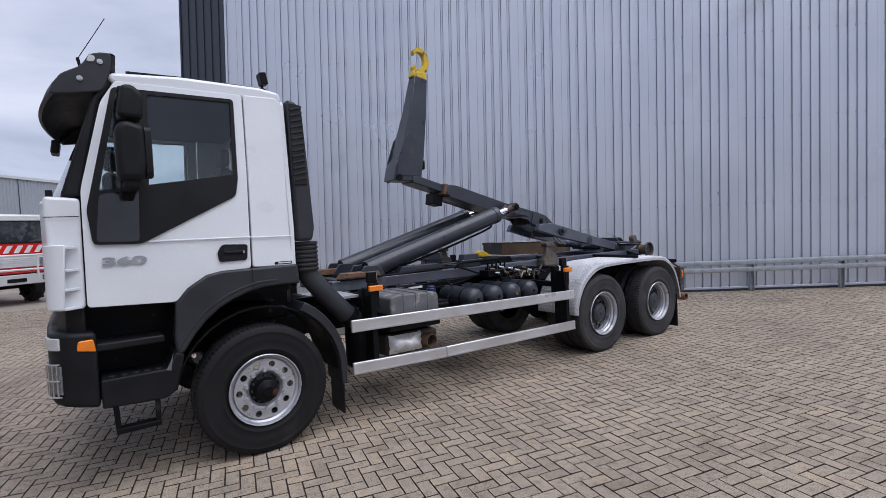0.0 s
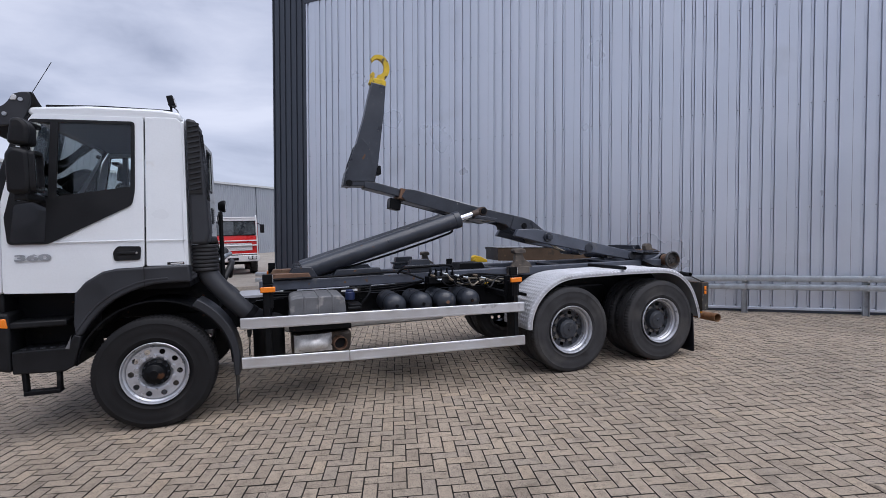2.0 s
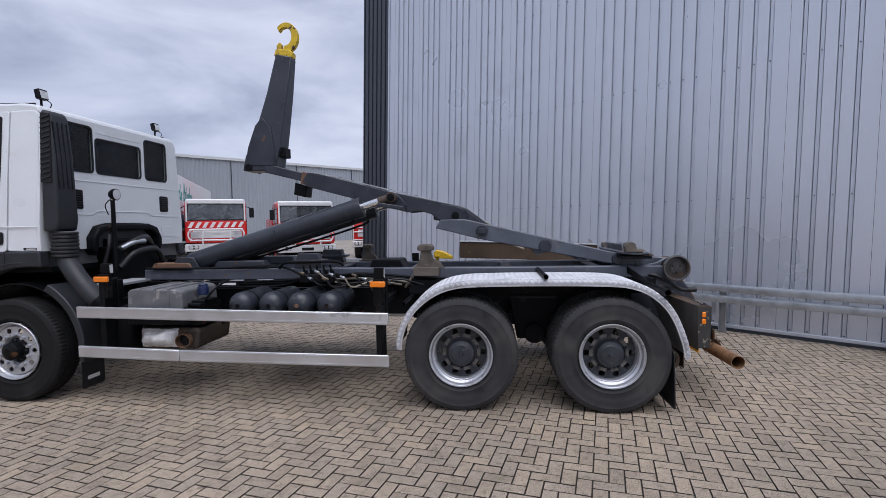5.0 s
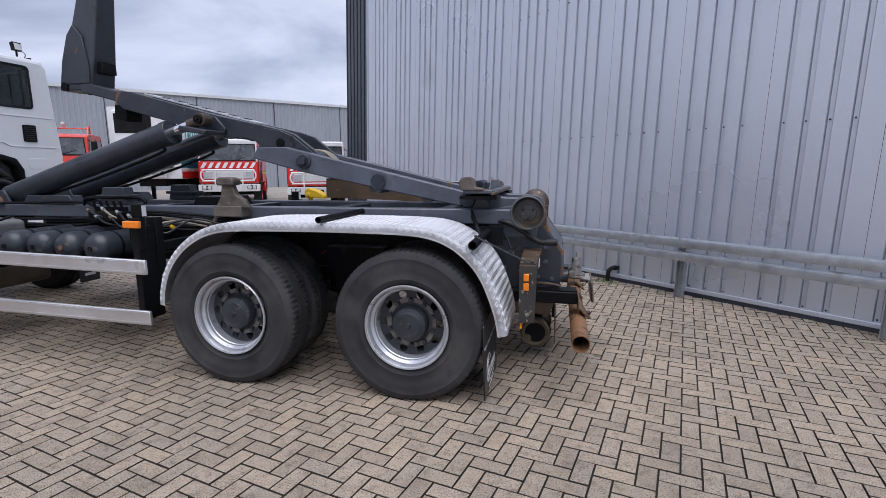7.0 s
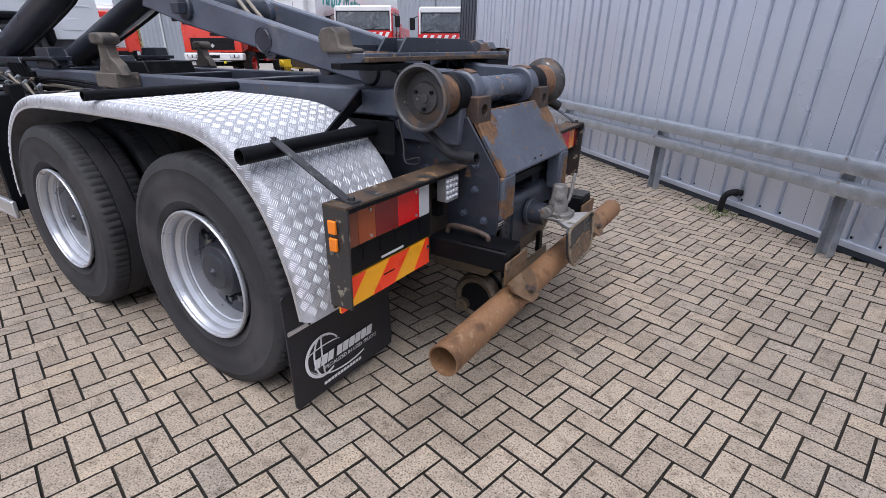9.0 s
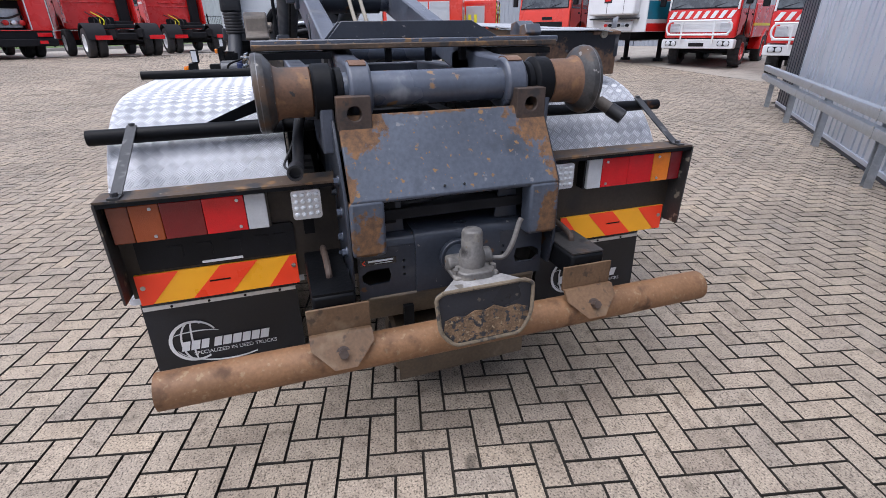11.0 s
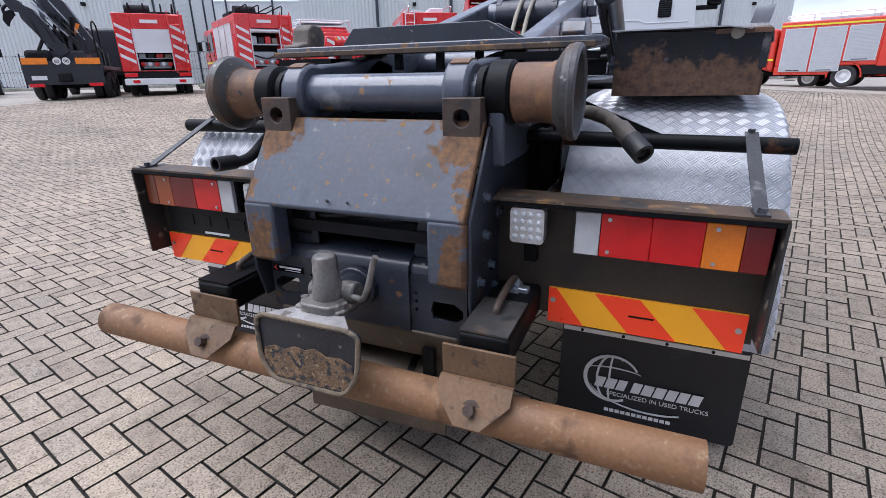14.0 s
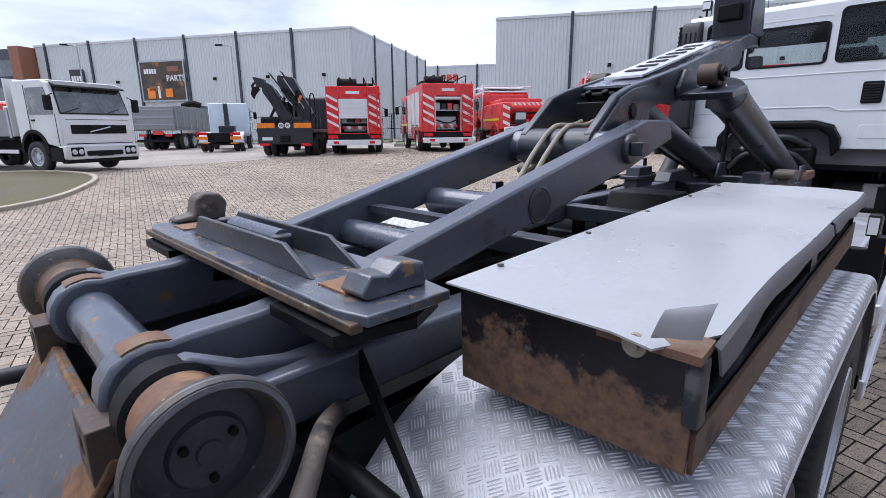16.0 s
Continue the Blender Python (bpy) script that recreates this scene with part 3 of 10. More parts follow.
def sheet(x0, x1, y0, y1, top, thick):
    """A thin slab that follows the height of the yard."""
    def steps(a, b, near):
        return sorted({a, b, *[float(k) for k in near if a < k < b]})

    xs, ys = steps(x0, x1, range(-24, 6)), steps(y0, y1, range(-26, 14))
    n, m, k = len(ys), len(xs), len(xs) * len(ys)
    v = [(x, y, gz(x, y) + d) for d in (top, top - thick) for x in xs for y in ys]
    f = []
    for i in range(m - 1):
        for j in range(n - 1):
            q = (i * n + j, (i + 1) * n + j, (i + 1) * n + j + 1, i * n + j + 1)
            f += [q, tuple(k + c for c in reversed(q))]
    rim = [i * n for i in range(m)] + [(m - 1) * n + j for j in range(1, n)] + [i * n + n - 1 for i in range(m - 2, -1, -1)] + [j for j in range(n - 2, 0, -1)]
    f += [(rim[i], k + rim[i], k + rim[(i + 1) % len(rim)], rim[(i + 1) % len(rim)]) for i in range(len(rim))]
    return Geo().add(v, f)


ground = part("ground", sheet(-400, 400, -400, 400, -0.020, 0.5), m_paver_far)
tagged(ground, "grey-beige concrete block paving of a large yard", "ground", kind="structure")
YARD = (-15.0, 17.0, -19.0, 13.5)
pavement = part("pavement", sheet(*YARD, -0.014, 0.05), m_joint)
tagged(pavement, "grey-beige concrete pavers laid in herringbone with dark joints", "pavement", kind="structure")

# ---------- the hall with ribbed silver cladding ----------
HC, HD, HN = Vector((1.95, 8.5, 0)), Vector((0.753, -0.658, 0)), Vector((-0.658, -0.753, 0))


def hall(s, off, z):
    p = HC + HD * s + HN * off
    return p + Vector((0.03 * z, 0, z))


def hall_box(g, s0, s1, o0, o1, z0, z1):
    p = [hall(s, o, z) for z in (z0, z1) for o in (o0, o1) for s in (s0, s1)]
    return g.add(p, [(0, 2, 3, 1), (4, 5, 7, 6), (0, 1, 5, 4), (2, 6, 7, 3), (0, 4, 6, 2), (1, 3, 7, 5)])


RIB, FIRST = 0.212, 0.093  # pitch of the narrow grooves, and the middle of the first one


def ribbed(s0, s1, z0, z1, half=0.034, face=0.045, floor=0.014):
    """One sheet of cladding with its thickness: wide trays between narrow flat grooves with sharp folds."""
    g, line = Geo(), [(s0, face)]
    for k in range(math.ceil((s0 - FIRST + half) / RIB), math.floor((s1 - FIRST - half) / RIB) + 1):
        c = FIRST + k * RIB
        line += [(c - half, face), (c - half + 0.005, -0.012), (c - half + 0.012, floor), (c + half - 0.012, floor), (c + half - 0.005, -0.012), (c + half, face)]
    line.append((s1, face))
    v = [hall(s, o + d, z) for d in (0, -0.012) for z in (z0, z1) for s, o in line]
    m = len(line)
    f = []
    for i in range(m - 1):
        f += [(i, i + 1, m + i + 1, m + i), (2 * m + i, 3 * m + i, 3 * m + i + 1, 2 * m + i + 1), (i, 2 * m + i, 2 * m + i + 1, i + 1), (m + i, m + i + 1, 3 * m + i + 1, 3 * m + i)]
    return g.add(v, f)


wall = part("wall_hall", hall_box(Geo(), -1.2, 24, -16, -0.05, 0.0, 9.9), m_far_grey)
tagged(wall, "tall industrial hall clad in silver-grey ribbed steel sheet", "wall", kind="structure")
SEAMS = [FIRST + 0.034 + RIB * k for k in range(1, 112, 5)]
for s0, s1 in zip([0.004] + SEAMS, SEAMS + [24.0]):
    part("cladding_sheet", ribbed(s0 + 0.002, s1 - 0.002, 0.10, 8.75), m_clad, wall)
part("corner_cladding", ribbed(-1.25, -0.05, 0.10, 10.1), m_clad_dark, wall, "anthracite ribbed corner cladding")
g = hall_box(Geo(), -0.06, 24, -0.03, 0.06, 8.72, 10.0)
part("fascia", g, m_clad_dark, wall, "dark fascia above the cladding")
part("corner_flashing", hall_box(Geo(), -0.055, 0.0, -0.02, 0.05, 0.1, 8.74), m_clad_dark, wall)
part("base_flashing", hall_box(Geo(), -1.25, 24, -0.02, 0.062, 0.052, 0.104), m_clad, wall, "folded flashing at the wall's foot", bevel=0.006)
# Solid dark strip stands in for the thin shaded gap under the flashing
part("base_strip", hall_box(Geo(), -1.25, 24, -0.02, 0.050, 0.0, 0.050), m_clad_dark, wall, "dark strip at the wall's foot")
g = Geo()
for k in range(112):
    c = FIRST + k * RIB
    for z in (0.13, 1.1, 2.14, 3.19, 4.22, 5.25, 6.3, 7.35):
        if z in (0.13, 2.14, 4.22, 6.3) or k % 5 == 1:
            hall_box(g, c - 0.007, c + 0.007, 0.014, 0.024, z - 0.008, z + 0.008)
tagged(part("screw_heads", g, m_frame, wall), "rows of small screw heads", kind="stuff")
for q in SEAMS:
    part("sheet_seam", hall_box(Geo(), q - 0.004, q + 0.003, 0.020, 0.0435, 0.11, 8.7), m_frame, wall)

# guard rail
rail = thing("guard_rail", "double galvanised steel guard rail on short posts along the hall", "guard rail")
POSTS = (-1.05, 0.95, 2.95, 5.05, 7.13, 9.2, 11.25, 13.25, 15.3, 17.35, 19.4)
for s in POSTS:
    g = Geo()
    hall_box(g, s - 0.05, s + 0.05, 0.20, 0.206, 0.0, 0.72)
    hall_box(g, s - 0.05, s - 0.044, 0.206, 0.275, 0.0, 0.72)
    hall_box(g, s + 0.044, s + 0.05, 0.206, 0.275, 0.0, 0.72)
    part("post", g, m_galv, rail)
for z0 in (0.485, 0.655):
    for s0, s1 in ((-1.75, 5.06), (5.07, 11.26), (11.27, 20.0)):
        prof = [(0.285, z0), (0.345, z0 + 0.012), (0.350, z0 + 0.03), (0.350, z0 + 0.095), (0.345, z0 + 0.113), (0.285, z0 + 0.125)]
        prof += [(o - 0.006 if 0 < i < 5 else o, z + (0.006 if i < 3 else -0.006)) for i, (o, z) in reversed(list(enumerate(prof)))]
        g, m = Geo(), len(prof)
        v = [hall(s, o, z) for s in (s0, s1) for o, z in prof]
        g.add(v, [(i, (i + 1) % m, m + (i + 1) % m, m + i) for i in range(m)] + [(i, i + 1, m - 2 - i, m - 1 - i) for i in range(m // 2 - 1)] + [(m + i, 2 * m - 1 - i, 2 * m - 2 - i, m + i + 1) for i in range(m // 2 - 1)])
        part("beam", g, m_galv, rail, angle=20)
for s in POSTS:
    for z in (0.50, 0.60, 0.67, 0.77):
        part("bolt_head", hall_box(Geo(), s - 0.012, s + 0.012, 0.345, 0.358, z - 0.012, z + 0.012), m_screw, rail)
# drain pipe stub by the wall
pipe = thing("drain_pipe_elbow", "black plastic drain elbow sticking out of the wall foot", "pipe")
part("elbow", Geo().pipe([hall(8.13, 0.02, 0.195), hall(8.10, 0.10, 0.20), hall(8.07, 0.155, 0.15), hall(8.065, 0.165, 0.0)], 0.030, 16), m_black_plastic, pipe)
part("collar", Geo().rod(hall(8.117, 0.06, 0.197), hall(8.108, 0.085, 0.199), 0.037), m_black_plastic, pipe)
g = Geo()
rnd = random.Random(4)
for i in range(260):
    s = rnd.uniform(7.9, 8.25) if i < 150 else rnd.uniform(0.5, 16)
    o = rnd.uniform(0.09, 0.34) if i < 150 else rnd.uniform(0.085, 0.13)
    p, d = hall(s, o, 0), Vector((rnd.uniform(-1, 1), rnd.uniform(-1, 1), rnd.uniform(0.3, 1.2))) * rnd.uniform(0.015, 0.045)
    q = Vector((-d.y, d.x, 0)).normalized() * 0.006
    g.add([p - q, p + q, p + d], [(0, 1, 2)])
tagged(part("weeds", g, m_grass), "small weeds and moss along the wall foot", "plant", kind="stuff")

# ---------- the hooklift truck ----------
truck = thing("hooklift_truck", "white three-axle hooklift truck with dark grey lifting gear, parked on paving", "truck")


# wheels
def tyre_geo(c, side, lugs=84):
    """One truck tyre; side -1 has its outer face towards -y."""
    g = Geo()
    R, half = 0.553, 0.148
    prof = [(0.300, -0.105), (0.318, -0.122), (0.345, -0.138), (0.352, -0.141), (0.356, -0.138), (0.41, -0.149), (0.455, -0.150), (0.490, -0.146), (0.494, -0.148), (0.500, -0.145), (0.530, -0.138)]
    prof += [(0.546, -0.126), (R, -0.105), (R, -0.060), (R, -0.057), (R - 0.014, -0.055), (R - 0.014, -0.045), (R, -0.043), (R, 0.0)]
    prof += [(r, -o) for r, o in reversed(prof[:-1])]
    n, m = lugs * 3, len(prof)
    v, f = [], []
    for i in range(n):
        a = 2 * math.pi * i / n
        for r, o in prof:
            cut = 0.008 if i % 3 == 0 and r > 0.54 and abs(o) > 0.046 else 0.0
            r2 = r - cut
            v.append((c[0] + r2 * math.cos(a), c[1] + side * -o * -1, max(c[2] + r2 * math.sin(a), 0.001)))
    for i in range(n):
        j = (i + 1) % n
        f += [(i * m + k, i * m + k + 1, j * m + k + 1, j * m + k) for k in range(m - 1)]
    return g.add(v, f)


def holed_disc(g, c, r0, r1, rc, rh, y0, y1, count=10, turn=0.0, squash=1.0):
    """A ring-shaped disc with round holes through it, between the planes y0 and y1."""
    k = 16
    for s in range(count):
        a0 = 2 * math.pi * (s + turn) / count
        half = math.pi / count
        sector = []
        for i in range(k):
            t = i / k * 4
            e, w = int(t), t - int(t)
            if e == 0:
                r, a = r1, a0 + half * (1 - 2 * w)
            elif e == 1:
                r, a = r1 + (r0 - r1) * w, a0 - half
            elif e == 2:
                r, a = r0, a0 - half + 2 * half * w
            else:
                r, a = r0 + (r1 - r0) * w, a0 + half
            sector.append((r * math.cos(a), r * math.sin(a)))
        cx, cz = rc * math.cos(a0), rc * math.sin(a0)
        hole = []
        for p in sector:
            d = Vector((p[0] - cx, p[1] - cz)).normalized()
            hole.append((cx + d.x * rh, cz + d.y * rh))
        v = [(c[0] + p[0], y, c[2] + p[1]) for y in (y0, y1) for ring in (sector, hole) for p in ring]
        f = []
        for i in range(k):
            j = (i + 1) % k
            f += [(i, j, k + j, k + i), (2 * k + i, 3 * k + i, 3 * k + j, 2 * k + j), (k + i, k + j, 3 * k + j, 3 * k + i)]
        g.add(v, f)
    return g


def wheel(x, y_out, dual, side):
    """A wheel (or twin wheels) with its outer face at y_out; side -1 is the left."""
    w = part("wheel", Geo().rod((x, side * 0.35, 0.545), (x, side * (abs(y_out) - 0.2), 0.545), 0.07, 16), m_frame, truck, "twin rear wheel" if dual else "front wheel with silver rim")
    c = (x, side * (abs(y_out) - 0.15), 0.545)
    part("tyre", tyre_geo(c, side), m_rubber if dual else m_rubber_clean, w, angle=50)
    if dual:
        part("tyre", tyre_geo((x, side * (abs(y_out) - 0.48), 0.545), side), m_rubber, w, angle=50)
    o = side
    y = lambda d: side * (abs(y_out) - d)  # noqa: E731
    g = Geo()
    rim = [(0.308, 0.022), (0.309, 0.010), (0.305, 0.004), (0.299, 0.005), (0.297, 0.012), (0.290, 0.016), (0.283, 0.030), (0.279, 0.050), (0.281, 0.056), (0.276, 0.061), (0.262, 0.072), (0.259, 0.088), (0.262, 0.094), (0.256, 0.100), (0.252, 0.15), (0.247, 0.20), (0.247, 0.30)] if dual else [(0.306, 0.018), (0.306, 0.009), (0.301, 0.004), (0.296, 0.006), (0.292, 0.016), (0.286, 0.040), (0.276, 0.046), (0.268, 0.056), (0.258, 0.060), (0.258, 0.15), (0.255, 0.20), (0.255, 0.30)]
    g.lathe([(r, -o * d) for r, d in rim], (x, y(0), 0.545), 64)
    part("rim", g, m_silver, w, "silver painted steel rim", angle=30)
    g = Geo()
    if dual:
        holed_disc(g, (x, 0, 0.545), 0.150, 0.250, 0.212, 0.030, y(0.158), y(0.170))
        part("rim_disc", g, m_hub, w, "dark wheel disc with hand holes")
        g = Geo().lathe([(0.152, o * -0.156), (0.154, o * -0.150), (0.186, o * -0.150), (0.188, o * -0.157)], (x, y(0), 0.545), 48)
        part("nut_ring", g, m_cast, w, "bare worn ring round the wheel nuts", angle=30)
        g = Geo().lathe([(0.0, o * -0.050), (0.014, o * -0.050), (0.018, o * -0.060), (0.022, o * -0.066), (0.085, o * -0.070), (0.092, o * -0.075), (0.122, o * -0.084), (0.130, o * -0.098), (0.133, o * -0.160), (0.16, o * -0.165)], (x, y(0), 0.545), 40)
        part("hub", g, m_hub, w, "dark planetary hub", angle=30)
        nut_r, nut_d = 0.1685, 0.142
    else:
        g.lathe([(0.125, o * -0.085), (0.150, o * -0.052), (0.165, o * -0.046)], (x, y(0), 0.545), 48)
        holed_disc(g, (x, 0, 0.545), 0.165, 0.258, 0.215, 0.028, y(0.046), y(0.058))
        part("rim_disc", g, m_silver, w, "silver wheel disc with round holes", angle=30)
        g = Geo().lathe([(0.0, o * 0.045), (0.040, o * 0.045), (0.048, o * 0.038), (0.080, o * 0.030), (0.092, o * 0.020), (0.098, o * -0.05), (0.128, o * -0.07)], (x, y(0), 0.545), 40)
        part("hub", g, m_frame, w, "dark front hub cap", angle=30)
        nut_r, nut_d = 0.1675, 0.034
        for i in range(12):
            a = 2 * math.pi * i / 12
            g = Geo().rod((x + 0.112 * math.cos(a), y(0.075), 0.545 + 0.112 * math.sin(a)), (x + 0.112 * math.cos(a), y(0.045), 0.545 + 0.112 * math.sin(a)), 0.010, 6)
            part("hub_bolt", g, m_hub, w)
    for i in range(10):
        a = 2 * math.pi * (i + 0.5) / 10
        p, q = x + nut_r * math.cos(a), 0.545 + nut_r * math.sin(a)
        part("wheel_nut", Geo().rod((p, y(nut_d + 0.02), q), (p, y(nut_d - 0.018), q), 0.0165, 6).rod((p, y(nut_d + 0.012), q), (p, y(nut_d + 0.004), q), 0.021, 12), m_hub if dual else m_silver, w)
    return w


for side in (-1, 1):
    wheel(-0.012, 1.258, False, side)
    wheel(4.722, 1.268, True, side)
    wheel(6.143, 1.268, True, side)
part("axle", Geo().rod((0, -0.9, 0.50), (0, 0.9, 0.50), 0.06), m_frame, truck)
for x in (4.722, 6.143):
    g = Geo().rod((x, -0.7, 0.545), (x, 0.7, 0.545), 0.085).lathe([(0.0, -0.26), (0.15, -0.2), (0.22, 0.0), (0.15, 0.2), (0.0, 0.26)], (x, 0, 0.545), 24)
    part("axle", g, m_frame, truck, "dirty drive axle with round differential")
for s in (-1, 1):
    g = Geo()
    for k in range(6):
        g.plate([(4.75 + k * 0.09, 0.70 + k * 0.022), (6.22 - k * 0.09, 0.70 + k * 0.022), (6.2 - k * 0.09, 0.72 + k * 0.022), (4.77 + k * 0.09, 0.72 + k * 0.022)], s * 0.44, s * 0.53)
    part("leaf_spring", g, m_frame, truck)
    part("bogie_bracket", Geo().plate([(5.30, 0.55), (5.66, 0.55), (5.74, 1.0), (5.22, 1.0)], s * 0.40, s * 0.56).rod((5.48, s * 0.3, 0.62), (5.48, s * 0.62, 0.62), 0.11), m_frame, truck, bevel=0.01)
part("torque_rod", Geo().rod((4.9, 0.12, 0.82), (5.45, 0.12, 0.88), 0.03).rod((6.1, -0.12, 0.82), (5.5, -0.12, 0.88), 0.03), m_frame, truck)

# chassis and hooklift subframe
for s in (-1, 1):
    g = Geo().plate([(-1.2, 0.80), (6.95, 0.80), (6.95, 1.08), (0.9, 1.08), (0.5, 1.0), (-1.2, 1.0)], s * 0.375, s * 0.385)
    g.box(-1.2, 6.95, s * 0.30, s * 0.385, 0.79, 0.80).box(0.9, 6.95, s * 0.30, s * 0.385, 1.08, 1.09)
    part("frame_rail", g, m_frame, truck, "black chassis rail")
    g = Geo().box(0.95, 6.86, s * 0.385, s * 0.50, 1.205, 1.33)
    part("subframe_rail", g, m_steel_dusty, truck, "blue-grey hooklift subframe beam", bevel=0.012)
    for x in (1.3, 2.2, 3.1, 4.0, 4.9, 5.8):
        g = Geo().box(x - 0.08, x + 0.08, s * 0.387, s * 0.40, 0.98, 1.25)
        for zz in (1.02, 1.12):
            g.rod((x - 0.04, s * 0.40, zz), (x - 0.04, s * 0.415, zz), 0.014, 6).rod((x + 0.04, s * 0.40, zz), (x + 0.04, s * 0.415, zz), 0.014, 6)
        part("mounting_plate", g, m_frame, truck)
for x in (0.3, 1.4, 2.6, 3.8, 5.2, 6.6):
    part("frame_crossmember", Geo().box(x - 0.05, x + 0.05, -0.38, 0.38, 0.86, 1.0), m_frame, truck)
for x in (1.2, 2.15, 3.2, 4.15, 5.2, 6.2):
    part("subframe_crossmember", Geo().box(x - 0.06, x + 0.06, -0.39, 0.39, 1.215, 1.315), m_steel, truck, bevel=0.008)
# wear plates, blocks and rests on top of the subframe
for s in (-1, 1):
    part("wear_plate", Geo().plate([(1.05, 1.332), (1.56, 1.332), (1.52, 1.405), (1.10, 1.405)], s * 0.36, s * 0.53), m_rust, truck, "rusty wear plate", bevel=0.006)
    part("rest_block", Geo().plate([(1.80, 1.332), (2.46, 1.332), (2.40, 1.42), (1.86, 1.42)], s * 0.36, s * 0.50), m_steel, truck, "flat container rest", bevel=0.006)
    g = Geo().plate([(2.78, 1.332), (3.10, 1.332), (3.06, 1.50), (2.82, 1.50)], s * 0.38, s * 0.50).box(2.76, 3.14, s * 0.36, s * 0.52, 1.40, 1.43)
    part("guide_block", g, m_steel, truck, "welded guide block", bevel=0.006)
    g = Geo().plate([(4.19, 1.33), (4.52, 1.33), (4.47, 1.40), (4.40, 1.44), (4.365, 1.53), (4.265, 1.53), (4.25, 1.43)], s * 0.57, s * 0.635)
    g.box(4.18, 4.46, s * 0.50, s * 0.66, 1.25, 1.345).rod((4.25, s * 0.60, 1.36), (4.08, s * 0.60, 1.12), 0.018, 8)
    if s > 0:
        g.moved(lambda x, y, z: (3.35 + (x - 4.32) * 0.75, y + 0.09, 1.33 + (z - 1.33) * 0.85))
    part("guide_post", g, m_guide, truck, "worn upright container guide", bevel=0.010)
    part("guide_pad", Geo().plate(rounded_poly([(4.235, 1.525), (4.40, 1.525), (4.41, 1.565), (4.375, 1.595), (4.25, 1.595), (4.225, 1.565)], 0.02), s * 0.545, s * 0.665).moved(lambda x, y, z: (3.35 + (x - 4.32) * 0.75, y + 0.09, 1.33 + (z - 1.33) * 0.85) if s > 0 else (x, y, z)), m_guide, truck, "worn dusty guide head", bevel=0.012)
part("lock_housing", Geo().plate([(3.55, 1.22), (4.05, 1.22), (3.95, 1.40), (3.62, 1.40)], -0.20, 0.20), m_frame, truck, bevel=0.01)

# boom: two side beams
BOOM = [(4.40, 1.765), (4.46, 1.862), (4.74, 1.862), (6.50, 1.440), (6.60, 1.395), (6.62, 1.33), (6.50, 1.312), (4.88, 1.64), (4.60, 1.715)]
boom = part("boom", Geo().rod((5.57, -0.27, 1.50), (5.57, 0.27, 1.50), 0.062, 28), m_steel_light, truck, "blue-grey twin-beam boom with cross tubes")
for s in (-1, 1):
    part("boom_beam", Geo().plate(BOOM, s * 0.262, s * 0.356), m_steel_dusty, boom, bevel=0.010)
    g = Geo().lathe([(0.0, s * 0.362), (0.058, s * 0.362), (0.062, s * 0.358), (0.066, s * 0.362), (0.072, s * 0.36), (0.072, s * 0.34)], (5.63, 0, 1.545), 32)
    part("tube_end", g, m_steel, boom)
    g = Geo().lathe([(0.0, s * 0.372), (0.060, s * 0.372), (0.064, s * 0.366), (0.070, s * 0.355)], (6.42, 0, 1.395), 32)
    part("tube_end", g, m_steel, boom)
    g = Geo().lathe([(0.0, s * 0.385), (0.062, s * 0.385), (0.068, s * 0.378), (0.068, s * 0.33)], (4.93, 0, 1.73), 28)
    g.box(4.89, 4.97, s * 0.385, s * 0.44, 1.70, 1.76)
    part("pivot_pin", g, m_steel, boom, "grey pivot pin end", bevel=0.004)
part("cross_tube", Geo().rod((4.93, -0.27, 1.73), (4.93, 0.27, 1.73), 0.082, 28), m_steel_light, boom, bevel=0)
part("cross_tube", Geo().rod((6.05, -0.30, 1.42), (6.05, 0.30, 1.42), 0.055, 24), m_steel_light, boom)
g = Geo().box(5.90, 5.96, -0.26, 0.26, 1.49, 1.52)
part("stiffener", g, m_steel, boom)
# bridge plate over the boom's foot
part("rocker_plate", Geo().plate([(6.44, -0.66), (6.66, -0.66), (6.68, -0.60), (6.68, 0.60), (6.66, 0.68), (6.44, 0.68), (6.40, 0.45), (6.40, -0.45)], 1.462, 1.486, "z"), m_apron, boom, "worn cross plate with rusty edges", bevel=0.004)
part("rusty_lip", Geo().box(6.655, 6.685, -0.66, 0.66, 1.448, 1.470), m_hood, boom, "rusty plate edge", bevel=0.004)
for x in (6.47, 6.60):
    part("rib", Geo().plate([(-0.36, 1.486), (0.40, 1.486), (0.27, 1.553), (-0.30, 1.553)], x, x + 0.014, "x"), m_steel, boom, bevel=0.003)
part("rib_pin", Geo().rod((6.535, -0.20, 1.525), (6.535, 0.12, 1.525), 0.030, 20), m_steel_light, boom)
for y, r in ((0.13, 0.030), (-0.25, 0.026)):
    part("rib_pin_nut", Geo().rod((6.545, y, 1.49), (6.545, y, 1.545), r, 12), m_steel, boom, bevel=0.006)
